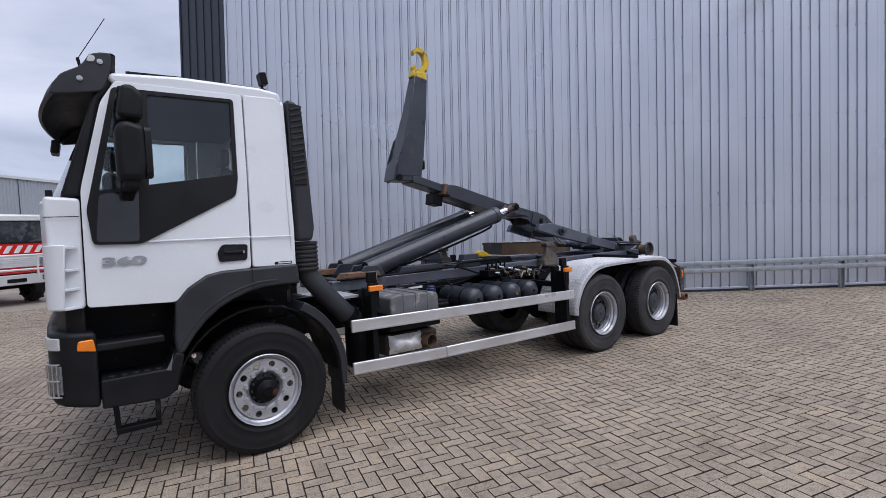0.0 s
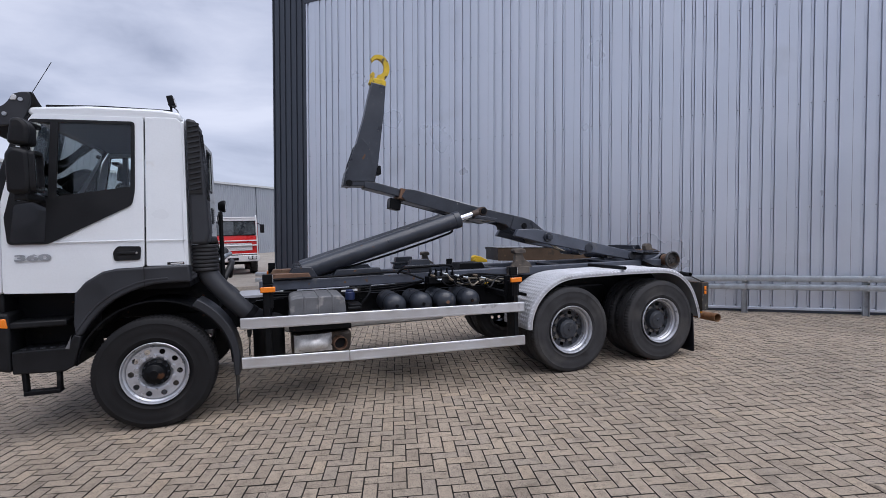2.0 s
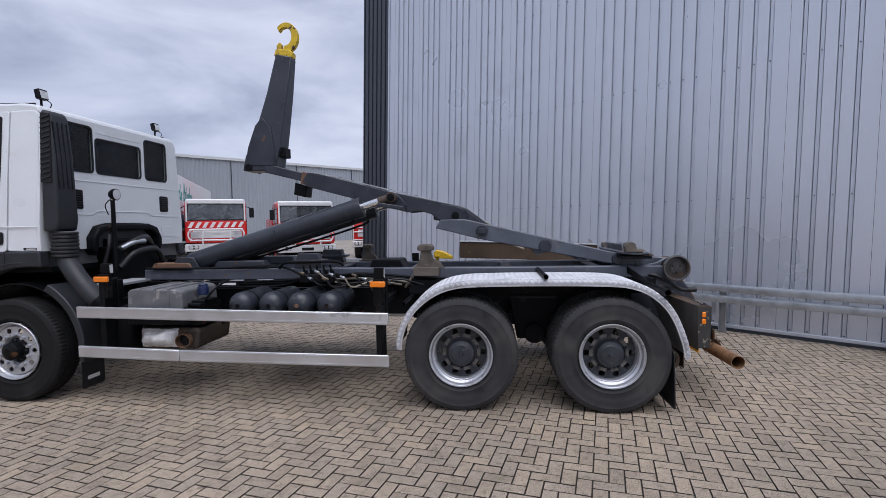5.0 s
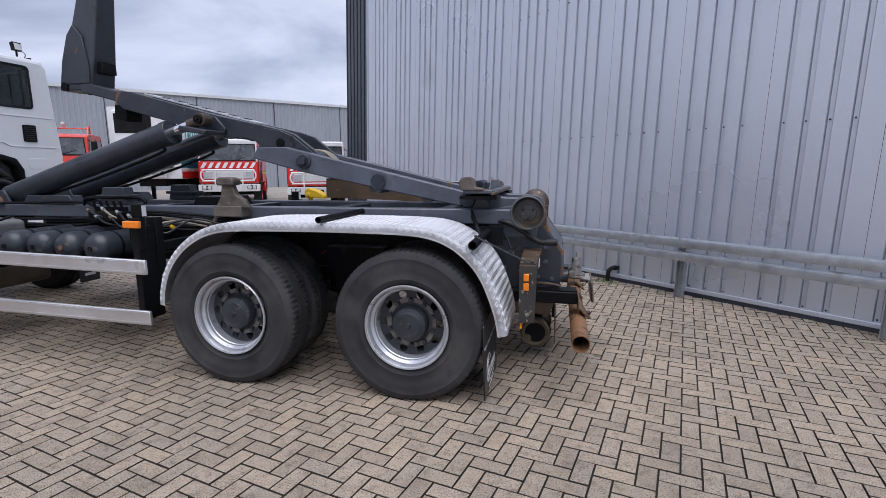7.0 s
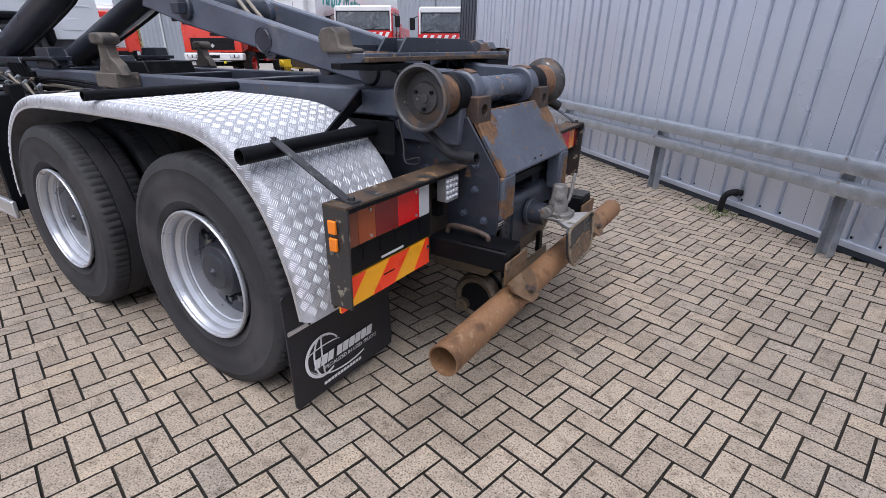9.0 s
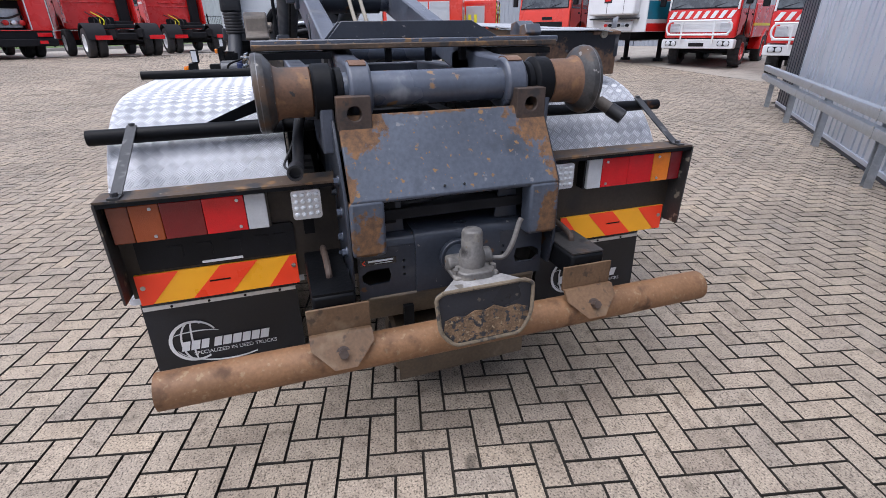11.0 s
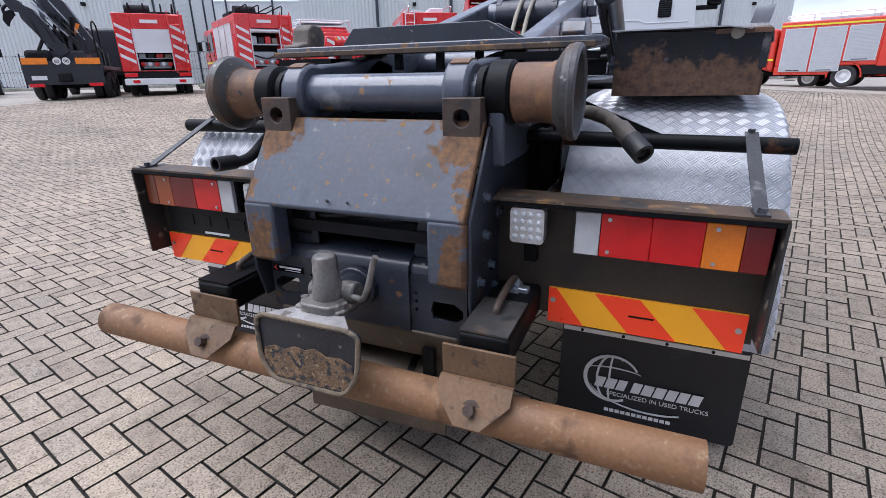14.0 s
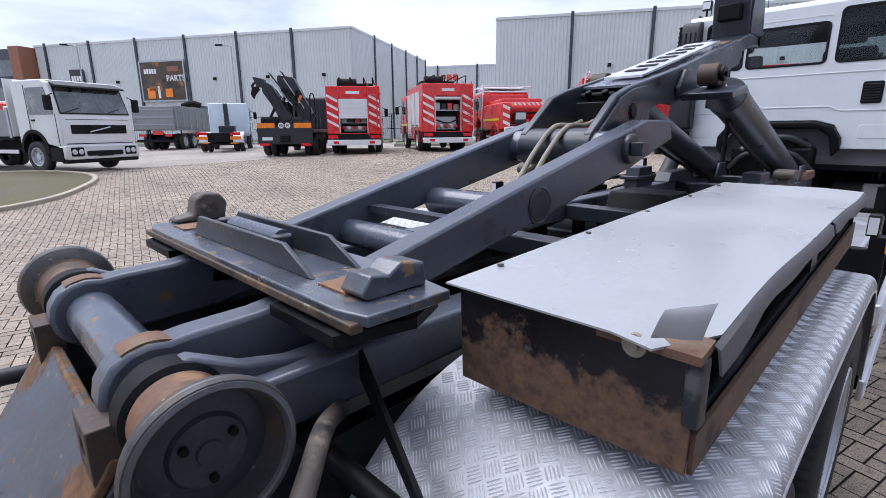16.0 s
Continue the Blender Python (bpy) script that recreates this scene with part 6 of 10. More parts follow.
part("curled_corner", Geo().add(cur + [(x - 0.003, y, z + 0.001) for x, y, z in cur], quads + [tuple(q + 24 for q in reversed(f)) for f in quads]), m_lid, box, "torn corner of the lid curled up", angle=60)
part("corner_fold", Geo().plate(rounded_poly([(6.385, 1.166), (6.434, 1.160), (6.436, 1.186), (6.40, 1.190)], 0.01), 1.350, 1.463, "z"), m_boxpaint, box, "bent black corner of the box", bevel=0.004)
part("bent_strip", Geo().plate([(6.38, 1.468), (6.44, 1.46), (6.44, 1.475), (6.38, 1.482)], 1.02, 1.185), m_rust, box, "bent rusty strip")
part("box_washer", Geo().rod((6.432, 1.085, 1.463), (6.442, 1.085, 1.463), 0.020, 18).rod((6.442, 1.085, 1.463), (6.447, 1.085, 1.463), 0.009, 8), m_tan_hose, box, "pale washer and bolt")
for x in (4.75, 5.1, 5.5, 5.9, 6.3):
    part("lid_screw", Geo().rod((x, 0.705, 1.487), (x, 0.705, 1.493), 0.008, 8), m_cast, box)
for y in (0.72, 1.15):
    part("end_screw", Geo().rod((6.43, y, 1.285), (6.435, y, 1.285), 0.006, 8), m_boxrust, box)
part("yellow_strap", Geo().plate([(4.24, 1.335), (4.50, 1.325), (4.49, 1.365), (4.38, 1.425), (4.28, 1.450), (4.235, 1.42)], 0.87, 0.99).rod((4.28, 0.86, 1.37), (4.28, 0.90, 1.37), 0.03, 12).box(4.26, 4.30, 0.90, 0.96, 1.26, 1.34), m_strap, truck, "yellow plastic wheel chock in its holder", bevel=0.012)


# ---------- cab ----------
def lean(x, y, z):
    """The cab's sides lean in towards the roof."""
    k = 0.10 * max(0.0, z - 1.9) / 1.25
    return x, y - math.copysign(min(k, abs(y)), y) if abs(y) > 0.2 else y, z


cab = part("cab", Geo().box(-1.25, 0.30, -1.05, 1.05, 1.36, 1.42), m_frame, truck, "white short truck cab with black trim")
GLASS_MAIN = [(-0.735, 2.995), (-0.135, 3.000), (-0.160, 2.385), (-0.770, 2.292)]
GLASS_FRONT = [(-0.935, 2.985), (-0.800, 2.992), (-0.832, 2.283), (-1.085, 2.245)]
OPENING = [(-0.95, 3.002), (-0.122, 3.012), (-0.148, 2.372), (-0.80, 2.27), (-1.105, 2.228)]
for s in (-1, 1):
    wob = lambda g: g.moved(lean)  # noqa: E731
    # door
    door_out = [(-1.205, 1.405), (-0.64, 1.378), (-0.56, 1.47), (-0.42, 1.56), (-0.30, 1.588), (-0.066, 1.595), (-0.045, 2.4), (-0.035, 3.075), (-0.94, 3.072), (-1.04, 2.90), (-1.195, 2.25)]
    door = part("door", wob(Geo().plate(rounded_poly(door_out, 0.03, 3), s * 1.155, s * 1.200, "y", [OPENING])), m_white, cab, "white cab door", bevel=0.006)
    trim = rounded_poly([(-0.965, 3.02), (-0.108, 3.028), (-0.122, 2.35), (-0.150, 2.205), (-0.845, 1.845), (-1.145, 1.852), (-1.17, 2.10)], 0.035, 4)
    part("window_trim", wob(Geo().plate(trim, s * 1.197, s * 1.209, "y", [GLASS_MAIN, GLASS_FRONT])), m_black_plastic, door, "black window surround")
    part("lower_glass", wob(Geo().plate(rounded_poly([(-1.125, 1.87), (-0.86, 1.865), (-0.84, 2.255), (-1.09, 2.215)], 0.03), s * 1.207, s * 1.2125)), m_gloss_black, door, "glossy dark lower pane")
    for nm, q in (("side_window", GLASS_MAIN), ("quarter_window", GLASS_FRONT)):
        ob = part(nm, wob(Geo().plate(q, s * 1.184, s * 1.188)), m_glass, door, "clear side window")
        ob.visible_shadow = False
    part("window_divider", wob(Geo().plate([(-0.800, 3.0), (-0.742, 3.0), (-0.776, 2.28), (-0.832, 2.27)], s * 1.176, s * 1.206)), m_black_plastic, door)
    part("crease", wob(Geo().box(-0.80, -0.055, s * 1.198, s * 1.206, 1.852, 1.866)), m_white, door, bevel=0.004)
    hp = rounded_poly([(-0.315, 1.665), (-0.095, 1.668), (-0.085, 1.80), (-0.285, 1.808), (-0.325, 1.75)], 0.025)
    handle = part("door_handle", Geo().plate(hp, s * 1.198, s * 1.214), m_black_plastic, door, "black recessed door handle", bevel=0.004)
    part("handle_recess", Geo().plate(rounded_poly([(-0.285, 1.685), (-0.175, 1.687), (-0.175, 1.788), (-0.275, 1.790)], 0.02), s * 1.2145, s * 1.2155), m_hole, handle)
    part("handle_grip", Geo().box(-0.280, -0.13, s * 1.214, s * 1.232, 1.728, 1.752), m_black_plastic, handle, bevel=0.006)
    part("lock", Geo().rod((-0.125, s * 1.214, 1.738), (-0.125, s * 1.222, 1.738), 0.012, 12), m_screw, handle)
    # rear quarter and front corner
    quarter = part("rear_quarter", wob(Geo().plate(rounded_poly([(-0.050, 1.600), (0.30, 1.590), (0.315, 2.3), (0.300, 3.05), (0.25, 3.085), (-0.022, 3.08), (-0.033, 2.4)], 0.02, 3), s * 1.150, s * 1.198)), m_white, cab, "white rear quarter panel", bevel=0.008)
    part("crease", wob(Geo().box(-0.045, 0.300, s * 1.196, s * 1.204, 1.846, 1.860)), m_white, quarter, bevel=0.004)
    if s < 0:
        part("dealer_sticker", Geo().box(0.135, 0.285, -1.2005, -1.1985, 1.608, 1.632), m_gloss_black, quarter, "small black sticker")
        part("sticker_bar", Geo().box(0.165, 0.275, -1.2015, -1.2005, 1.615, 1.625), m_print, quarter)
    corner = part("front_corner", wob(Geo().plate(rounded_poly([(-1.395, 1.40), (-1.213, 1.400), (-1.205, 2.19), (-1.41, 2.205)], 0.03), s * 1.02, s * 1.19)), m_white, cab, "white front corner panel", bevel=0.03, segments=3)
    prof = [(-1.435, s * 1.10), (-1.425, s * 1.18), (-1.395, s * 1.225), (-1.35, s * 1.248), (-1.305, s * 1.252), (-1.300, s * 1.238), (-1.345, s * 1.230), (-1.385, s * 1.205), (-1.405, s * 1.165), (-1.415, s * 1.10)]
    part("corner_vane", Geo().plate(prof, 1.41, 1.862, "z").moved(lambda x, y, z: (x - (0.03 if z < 1.6 and x > -1.32 else 0.0), y, z)), m_white, corner, "white curved corner vane", bevel=0.02, segments=3)
    for z in (1.412, 1.545, 1.68, 1.838):
        part("vane_fin", Geo().plate([(-1.395, s * 1.185), (-1.235, s * 1.188), (-1.30, s * 1.243), (-1.36, s * 1.238)], z - 0.008, z + 0.012, "z"), m_white, corner, bevel=0.004)
    part("panel_gap", Geo().box(-1.41, -1.215, s * 1.189, s * 1.1915, 2.055, 2.061), m_frame, corner)
    # windscreen pillar
    part("pillar", wob(Geo().plate([(-1.315, 2.20), (-1.20, 2.20), (-1.04, 2.93), (-0.945, 3.075), (-0.995, 3.10), (-1.09, 2.93)], s * 1.08, s * 1.18)), m_black_plastic, cab, "black windscreen pillar", bevel=0.02)
    # mirrors
    mir = part("mirror", Geo().plate(rounded_poly([(-0.985, 2.285), (-0.825, 2.285), (-0.800, 2.40), (-0.808, 2.665), (-0.93, 2.70), (-0.99, 2.64)], 0.05), s * 1.365, s * 1.565), m_black_plastic, cab, "large black door mirror", bevel=0.04, segments=3)
    part("upper_mirror", Geo().plate(rounded_poly([(-0.972, 2.715), (-0.81, 2.705), (-0.805, 2.88), (-0.865, 2.945), (-0.935, 2.935)], 0.045), s * 1.37, s * 1.555), m_black_plastic, mir, "small upper mirror housing", bevel=0.03, segments=3)
    part("mirror_glass", Geo().box(-0.8025, -0.7985, s * 1.405, s * 1.525, 2.36, 2.62), m_mirror, mir)
    part("mirror_rim", Geo().plate(rounded(min(s * 1.375, s * 1.555), max(s * 1.375, s * 1.555), 2.31, 2.66, 0.04), -0.812, -0.772, "x", [rounded(min(s * 1.392, s * 1.538), max(s * 1.392, s * 1.538), 2.335, 2.635, 0.03)]), m_black_plastic, mir, "black rim round the glass")
    part("mirror_stalk", Geo().rod((-0.89, s * 1.44, 2.24), (-0.89, s * 1.44, 2.93), 0.022, 12), m_black_plastic, mir)
    part("mirror_arm", Geo().box(-0.95, -0.86, s * 1.14, s * 1.45, 2.905, 2.95), m_black_plastic, mir, bevel=0.015)
    part("mirror_arm", Geo().box(-0.95, -0.85, s * 1.17, s * 1.52, 2.235, 2.30), m_black_plastic, mir, bevel=0.015)
    # wheel arch, steps
    opening = [(-0.615, 0.97), (-0.575, 1.03), (-0.515, 1.115), (-0.43, 1.21), (-0.33, 1.29), (-0.22, 1.35), (-0.10, 1.395), (0.02, 1.422), (0.18, 1.43)]
    arch = [(-0.660, 0.97), (-0.672, 1.10), (-0.650, 1.372), (-0.56, 1.478), (-0.42, 1.568), (-0.30, 1.592), (0.33, 1.600), (0.345, 1.425)] + opening[::-1]
    part("wheel_arch", Geo().plate(arch, s * 1.10, s * 1.225), m_grey_plastic, cab, "dark grey plastic wheel arch", bevel=0.02, segments=3)
    part("arch_line", Geo().plate([(x - 0.045, z + 0.055) for x, z in opening] + [(x - 0.032, z + 0.040) for x, z in reversed(opening)], s * 1.222, s * 1.232), m_grey_plastic, cab, bevel=0.003)
    part("arch_gap", Geo().box(-0.070, -0.062, s * 1.223, s * 1.228, 1.41, 1.60), m_hole, cab)
    rear_band = arc(0.0, 0.56, 0.70, 62, 6, 10) + [(0.705, 0.42), (0.755, 0.42)] + arc(0.0, 0.58, 0.77, 2, 60, 10)
    part("rear_mudguard", Geo().plate(rear_band, s * 0.86, s * 1.205), m_grey_plastic, cab, "dark rear half of the front mudguard", bevel=0.012)
    part("inner_guard", Geo().plate(arc(0.0, 0.56, 0.70, 170, 0, 16) + arc(0.0, 0.56, 0.685, 0, 170, 16), s * 0.60, s * 1.18), m_frame, cab)
    part("front_flap", Geo().plate(rounded(min(s * 0.90, s * 1.20), max(s * 0.90, s * 1.20), 0.13, 0.60, 0.02), 0.715, 0.725, "x"), m_flap, cab, "black front mudflap")
    part("flap_print", Geo().box(0.7255, 0.727, min(s * 0.97, s * 1.13), max(s * 0.97, s * 1.13), 0.215, 0.255), m_print, cab)
    side = Geo().plate([(-1.24, 1.12), (-0.74, 1.12), (-0.735, 1.16), (-0.70, 1.30), (-0.66, 1.385), (-1.24, 1.405)], s * 0.86, s * 0.90)
    part("step_well", side.box(-0.80, -0.55, s * 0.83, s * 0.859, 0.74, 1.50).box(-1.24, -0.735, s * 0.86, s * 0.90, 0.66, 1.13), m_frame, cab)
    part("upper_step", Geo().plate([(-1.26, s * 0.90), (-0.735, s * 0.90), (-0.735, s * 1.19), (-1.23, s * 1.20)], 1.075, 1.135, "z"), m_black_plastic, cab, "scuffed black upper step", bevel=0.015)
    part("lower_step", Geo().plate([(-1.160, 0.660), (-0.76, 0.645), (-0.68, 0.690), (-0.610, 0.965), (-0.672, 0.99), (-0.735, 0.872), (-1.160, 0.872)], s * 0.90, s * 1.225), m_black_plastic, cab, "scuffed black lower step", bevel=0.015)
    g = Geo()
    for i in range(5):
        g.rod((-1.09 + i * 0.075, s * 1.16, 0.872), (-1.09 + i * 0.075, s * 1.16, 0.880), 0.024, 10)
    tagged(part("step_studs", g, m_grey_plastic, cab), "raised grip studs", kind="stuff")
    part("scuff_patch", Geo().plate([(-0.745, 0.862), (-0.712, 0.855), (-0.705, 0.90), (-0.690, 0.985), (-0.712, 0.93)], s * 1.2255, s * 1.227), m_battery, cab, "scraped bare patch")
    g = Geo().plate([(-1.10, 0.67), (-1.062, 0.67), (-1.055, 0.478), (-1.088, 0.462)], s * 1.145, s * 1.215).plate([(-0.83, 0.66), (-0.796, 0.66), (-0.800, 0.47), (-0.832, 0.478)], s * 1.145, s * 1.215)
    part("step_bar", g.plate([(-1.088, 0.450), (-0.798, 0.452), (-0.800, 0.490), (-1.085, 0.492)], s * 1.13, s * 1.225), m_frame, cab, "hanging steel step bar", bevel=0.006)
    part("turn_signal", Geo().plate(rounded_poly([(-1.285, 1.108), (-1.172, 1.088), (-1.186, 1.180), (-1.275, 1.176)], 0.014), s * 1.212, s * 1.232), m_amber_lens, cab, "amber turn signal", bevel=0.008)
    wrap = lambda d, e: [(-1.350 - e * 0.4, s * (1.210 + d)), (-1.381 - d * 0.6, s * (1.206 + d * 0.8)), (-1.432 - d, s * (1.143 + d * 0.5)), (-1.458 - d, s * (1.02)), (-1.464 - d, s * 0.85), (-1.44, s * 0.85), (-1.40, s * 1.10), (-1.36, s * 1.18)]  # noqa: E731
    part("head_lamp", Geo().plate(wrap(0.006, -0.06)[1:], 1.125, 1.212, "z"), m_clear_lens, cab, "clear wrap-round headlamp", bevel=0.006)
    part("fog_lamp", Geo().plate(wrap(0.003, 0.0)[1:], 0.815, 1.015, "z"), m_fog, cab, "dull lower lamp behind a guard", bevel=0.004)
    g = Geo()
    for i in range(4):
        x, y = ((-1.395, 1.200), (-1.420, 1.172), (-1.444, 1.130), (-1.456, 1.070))[i]
        g.rod((x - 0.008, s * (y + 0.006), 0.80), (x - 0.008, s * (y + 0.006), 1.03), 0.005, 6)
    for z in (0.80, 0.915, 1.03):
        g.pipe([(-1.385, s * 1.212, z), (-1.425, s * 1.178, z), (-1.452, s * 1.136, z), (-1.464, s * 1.06, z)], 0.006, 6)
    tagged(part("lamp_guard", g, m_screw, cab), "lamp guard bars", kind="stuff")
# bumper, front, screen, roof
bump = [(-1.165, -1.222), (-1.30, -1.222), (-1.375, -1.200), (-1.425, -1.140), (-1.452, -1.02), (-1.470, -0.6), (-1.478, 0), (-1.470, 0.6), (-1.452, 1.02), (-1.425, 1.140), (-1.375, 1.200), (-1.30, 1.222), (-1.165, 1.222), (-1.18, 1.0), (-1.18, -1.0)]
part("bumper", Geo().plate(bump, 0.672, 1.245, "z").moved(lambda x, y, z: (x, y, z + (0.075 * (-1.165 - x) / 0.31 if z < 0.9 else 0.03 * (-1.165 - x) / 0.31 - 0.02))), m_black_plastic, cab, "worn black plastic bumper", bevel=0.03, segments=3)
part("bumper_upper", Geo().plate([(-1.22, -1.16), (-1.33, -1.14), (-1.39, -1.0), (-1.40, 1.0), (-1.33, 1.14), (-1.22, 1.16)], 1.20, 1.41, "z"), m_black_plastic, cab, bevel=0.02)
part("front_panel", Geo().plate([(-1.40, -1.03), (-1.45, -0.8), (-1.46, 0.8), (-1.40, 1.03), (-1.30, 1.03), (-1.30, -1.03)], 1.40, 2.20, "z"), m_white, cab, "white front panel", bevel=0.03, segments=3)
part("floor_pan", Geo().box(-1.28, 0.28, -1.1, 1.1, 1.42, 1.46), m_inner, cab)
scr = part("windscreen", Geo().add([(-1.30, -1.08, 2.215), (-1.39, -0.55, 2.215), (-1.39, 0.55, 2.215), (-1.30, 1.08, 2.215), (-0.985, -1.0, 3.06), (-1.05, -0.5, 3.06), (-1.05, 0.5, 3.06), (-0.985, 1.0, 3.06)], [(0, 1, 5, 4), (1, 2, 6, 5), (2, 3, 7, 6)]), m_glass, cab, "wide clear windscreen")
scr.visible_shadow = False
part("wiper", Geo().pipe([(-1.33, -0.9, 2.20), (-1.40, -0.5, 2.24), (-1.41, 0.1, 2.26)], 0.012, 8).box(-1.40, -1.36, -1.0, -0.92, 2.20, 2.26), m_black_plastic, cab, "black wiper")
roof = [(-0.955, 3.05), (-0.99, 3.09), (-0.96, 3.135), (-0.5, 3.168), (0.12, 3.164), (0.290, 3.138), (0.318, 3.05)]
part("roof", Geo().plate(roof, -1.10, 1.10), m_white, cab, "white cab roof", bevel=0.035, segments=3)
for s in (-1, 1):
    part("roof_seam", Geo().plate([(-0.86, 3.150), (0.20, 3.150), (0.20, 3.178), (-0.40, 3.190), (-0.86, 3.176)], s * 1.02, s * 1.035), m_black_plastic, cab, "black roof seam", bevel=0.004)
VISOR = [(-0.945, 3.272), (-1.02, 3.268), (-1.085, 3.245), (-1.115, 3.19), (-1.15, 3.145), (-1.205, 3.115), (-1.258, 3.080), (-1.308, 3.01), (-1.330, 2.94)]
g, rows = Geo(), 17
for k in range(rows):
    y = -1.10 + 2.20 * k / (rows - 1)
    bow = 0.115 * (1 - (y / 1.10) ** 2)
    ring = [(x - bow * (-0.945 - x) / 0.385, z - 0.125 * min(1.0, (1.10 - abs(y)) / 0.22) * max(0.0, (z - 3.10) / 0.172)) for x, z in VISOR]
    ring += [(x + 0.022, z - 0.014) for x, z in reversed(ring)]
    g.v += [(x, y, z) for x, z in ring]
m = 2 * len(VISOR)
g.f = [(k * m + a, k * m + (a + 1) % m, (k + 1) * m + (a + 1) % m, (k + 1) * m + a) for k in range(rows - 1) for a in range(m)]
part("sun_visor", g, m_grey_plastic, cab, "dark grey plastic sun visor with marker lights", angle=75)
for s in (-1, 1):
    cheek = VISOR + [(-1.315, 2.930), (-1.20, 2.945), (-1.10, 2.965), (-1.02, 2.985), (-0.985, 3.06), (-0.955, 3.16)]
    part("visor_cheek", Geo().plate(rounded_poly(cheek, 0.03, 3), s * 1.075, s * 1.112), m_grey_plastic, cab, bevel=0.022, segments=3)
    for x, z in ((-1.022, 3.196), (-1.150, 3.058)):
        part("marker_light", Geo().rod((x, s * 1.10, z), (x, s * 1.120, z), 0.019, 16).rod((x, s * 1.120, z), (x, s * 1.124, z), 0.011, 10), m_galv, cab, "round marker light")
    part("visor_lamp", Geo().plate(rounded_poly([(-1.105, 3.185), (-1.055, 3.190), (-1.048, 3.228), (-1.085, 3.242)], 0.014), s * 1.108, s * 1.119), m_clear_lens, cab, bevel=0.004)
part("front_mirror", Geo().plate(rounded_poly([(-1.42, 2.80), (-1.35, 2.79), (-1.33, 2.92), (-1.40, 2.935)], 0.02), 0.80, 1.02).rod((-1.36, 0.92, 2.92), (-1.26, 0.92, 3.02), 0.014, 8), m_black_plastic, cab, "small black front mirror", bevel=0.012)
part("antenna", Geo().rod((-1.12, -0.60, 3.20), (-1.15, -0.60, 3.36), 0.012, 10).rod((-1.15, -0.60, 3.35), (-0.95, -0.60, 3.71), 0.0035, 6), m_frame, cab, "thin whip antenna")
for s, yy in ((-1, -0.95), (1, 0.86)):
    lamp = part("roof_work_lamp", Geo().box(0.165, 0.225, yy - 0.055, yy + 0.055, 3.23, 3.335, (0, -12, 0)), m_frame, cab, "square work lamp on a stalk", bevel=0.008)
    part("lamp_glass", Geo().box(0.228, 0.232, yy - 0.045, yy + 0.045, 3.240, 3.322, (0, -12, 0)), m_led, lamp)
    part("lamp_stalk", Geo().rod((0.19, yy, 3.13), (0.19, yy, 3.24), 0.012, 8).pipe([(0.17, yy + 0.03, 3.26), (0.24, yy + 0.07, 3.2), (0.22, yy + 0.05, 3.12)], 0.005, 6), m_frame, lamp)
# rear wall with windows
rw = lambda y0, y1, z0, z1: rounded(y0, y1, z0, z1, 0.045)  # noqa: E731
WINDOWS = [(-0.86, -0.455, 2.49, 3.02), (-0.405, 0.345, 2.49, 2.90), (0.435, 0.865, 2.49, 3.02)]
ARCH = [(-0.60, 1.59), (-0.60, 1.72), (-0.50, 1.85), (-0.30, 1.89), (0.35, 1.89), (0.52, 1.84), (0.60, 1.70), (0.60, 1.59)]
back_out = [(-1.19, 1.59), (-0.60, 1.59)] + ARCH[1:-1] + [(0.60, 1.59), (1.19, 1.59), (1.195, 1.9), (1.10, 3.04), (1.04, 3.09), (-1.04, 3.09), (-1.10, 3.04), (-1.195, 1.9)]
rear = part("rear_wall", Geo().plate(back_out, 0.285, 0.325, "x", [rw(*w) for w in WINDOWS]), m_white, cab, "white cab rear wall with three windows", bevel=0.006)
for w in WINDOWS:
    y0, y1, z0, z1 = w
    part("window_seal", Geo().plate(rounded(y0 - 0.012, y1 + 0.012, z0 - 0.012, z1 + 0.012, 0.055), 0.322, 0.331, "x", [rounded(y0 + 0.012, y1 - 0.012, z0 + 0.012, z1 - 0.012, 0.04)]), m_black_plastic, rear, "black rubber window seal")
    ob = part("rear_window", Geo().plate(rounded(y0, y1, z0, z1, 0.04), 0.308, 0.312, "x"), m_glass if w[0] == -0.405 else glass("tinted_glass", (0.52, 0.58, 0.59)), rear, "rear window")
    ob.visible_shadow = False
for y in (-0.80, 0.70):
    vent = part("vent", Geo().plate(rounded(y, y + 0.17, 2.055, 2.275, 0.02), 0.325, 0.334, "x"), m_black_plastic, rear, "black louvred vent")
    for i in range(7):
        part("louvre", Geo().box(0.334, 0.345, y + 0.015, y + 0.155, 2.077 + i * 0.027, 2.087 + i * 0.027, (0, 30, 0)), m_grey_plastic, vent)
part("rear_rib", Geo().box(0.324, 0.331, -1.1, 1.1, 2.375, 2.387), m_white, rear, bevel=0.003)
part("rear_rib", Geo().plate([(-1.1, 1.985), (-0.5, 1.985), (-0.42, 2.03), (0.45, 2.03), (0.53, 1.985), (1.1, 1.985), (1.1, 1.997), (0.535, 1.997), (0.455, 2.043), (-0.425, 2.043), (-0.505, 1.997), (-1.1, 1.997)], 0.324, 0.332, "x"), m_white, rear, bevel=0.003)
part("rear_rib", Geo().box(0.324, 0.329, -0.42, 0.36, 2.965, 2.975), m_white, rear, bevel=0.002)
for y0, y1 in ((0.72, 0.98), (-0.98, -0.72)):
    part("pressed_panel", Geo().plate(rounded(y0, y1, 1.70, 1.84, 0.03), 0.324, 0.329, "x"), m_white, rear, bevel=0.004)
hump = [(p[0], p[1] - 0.006) for p in ARCH]
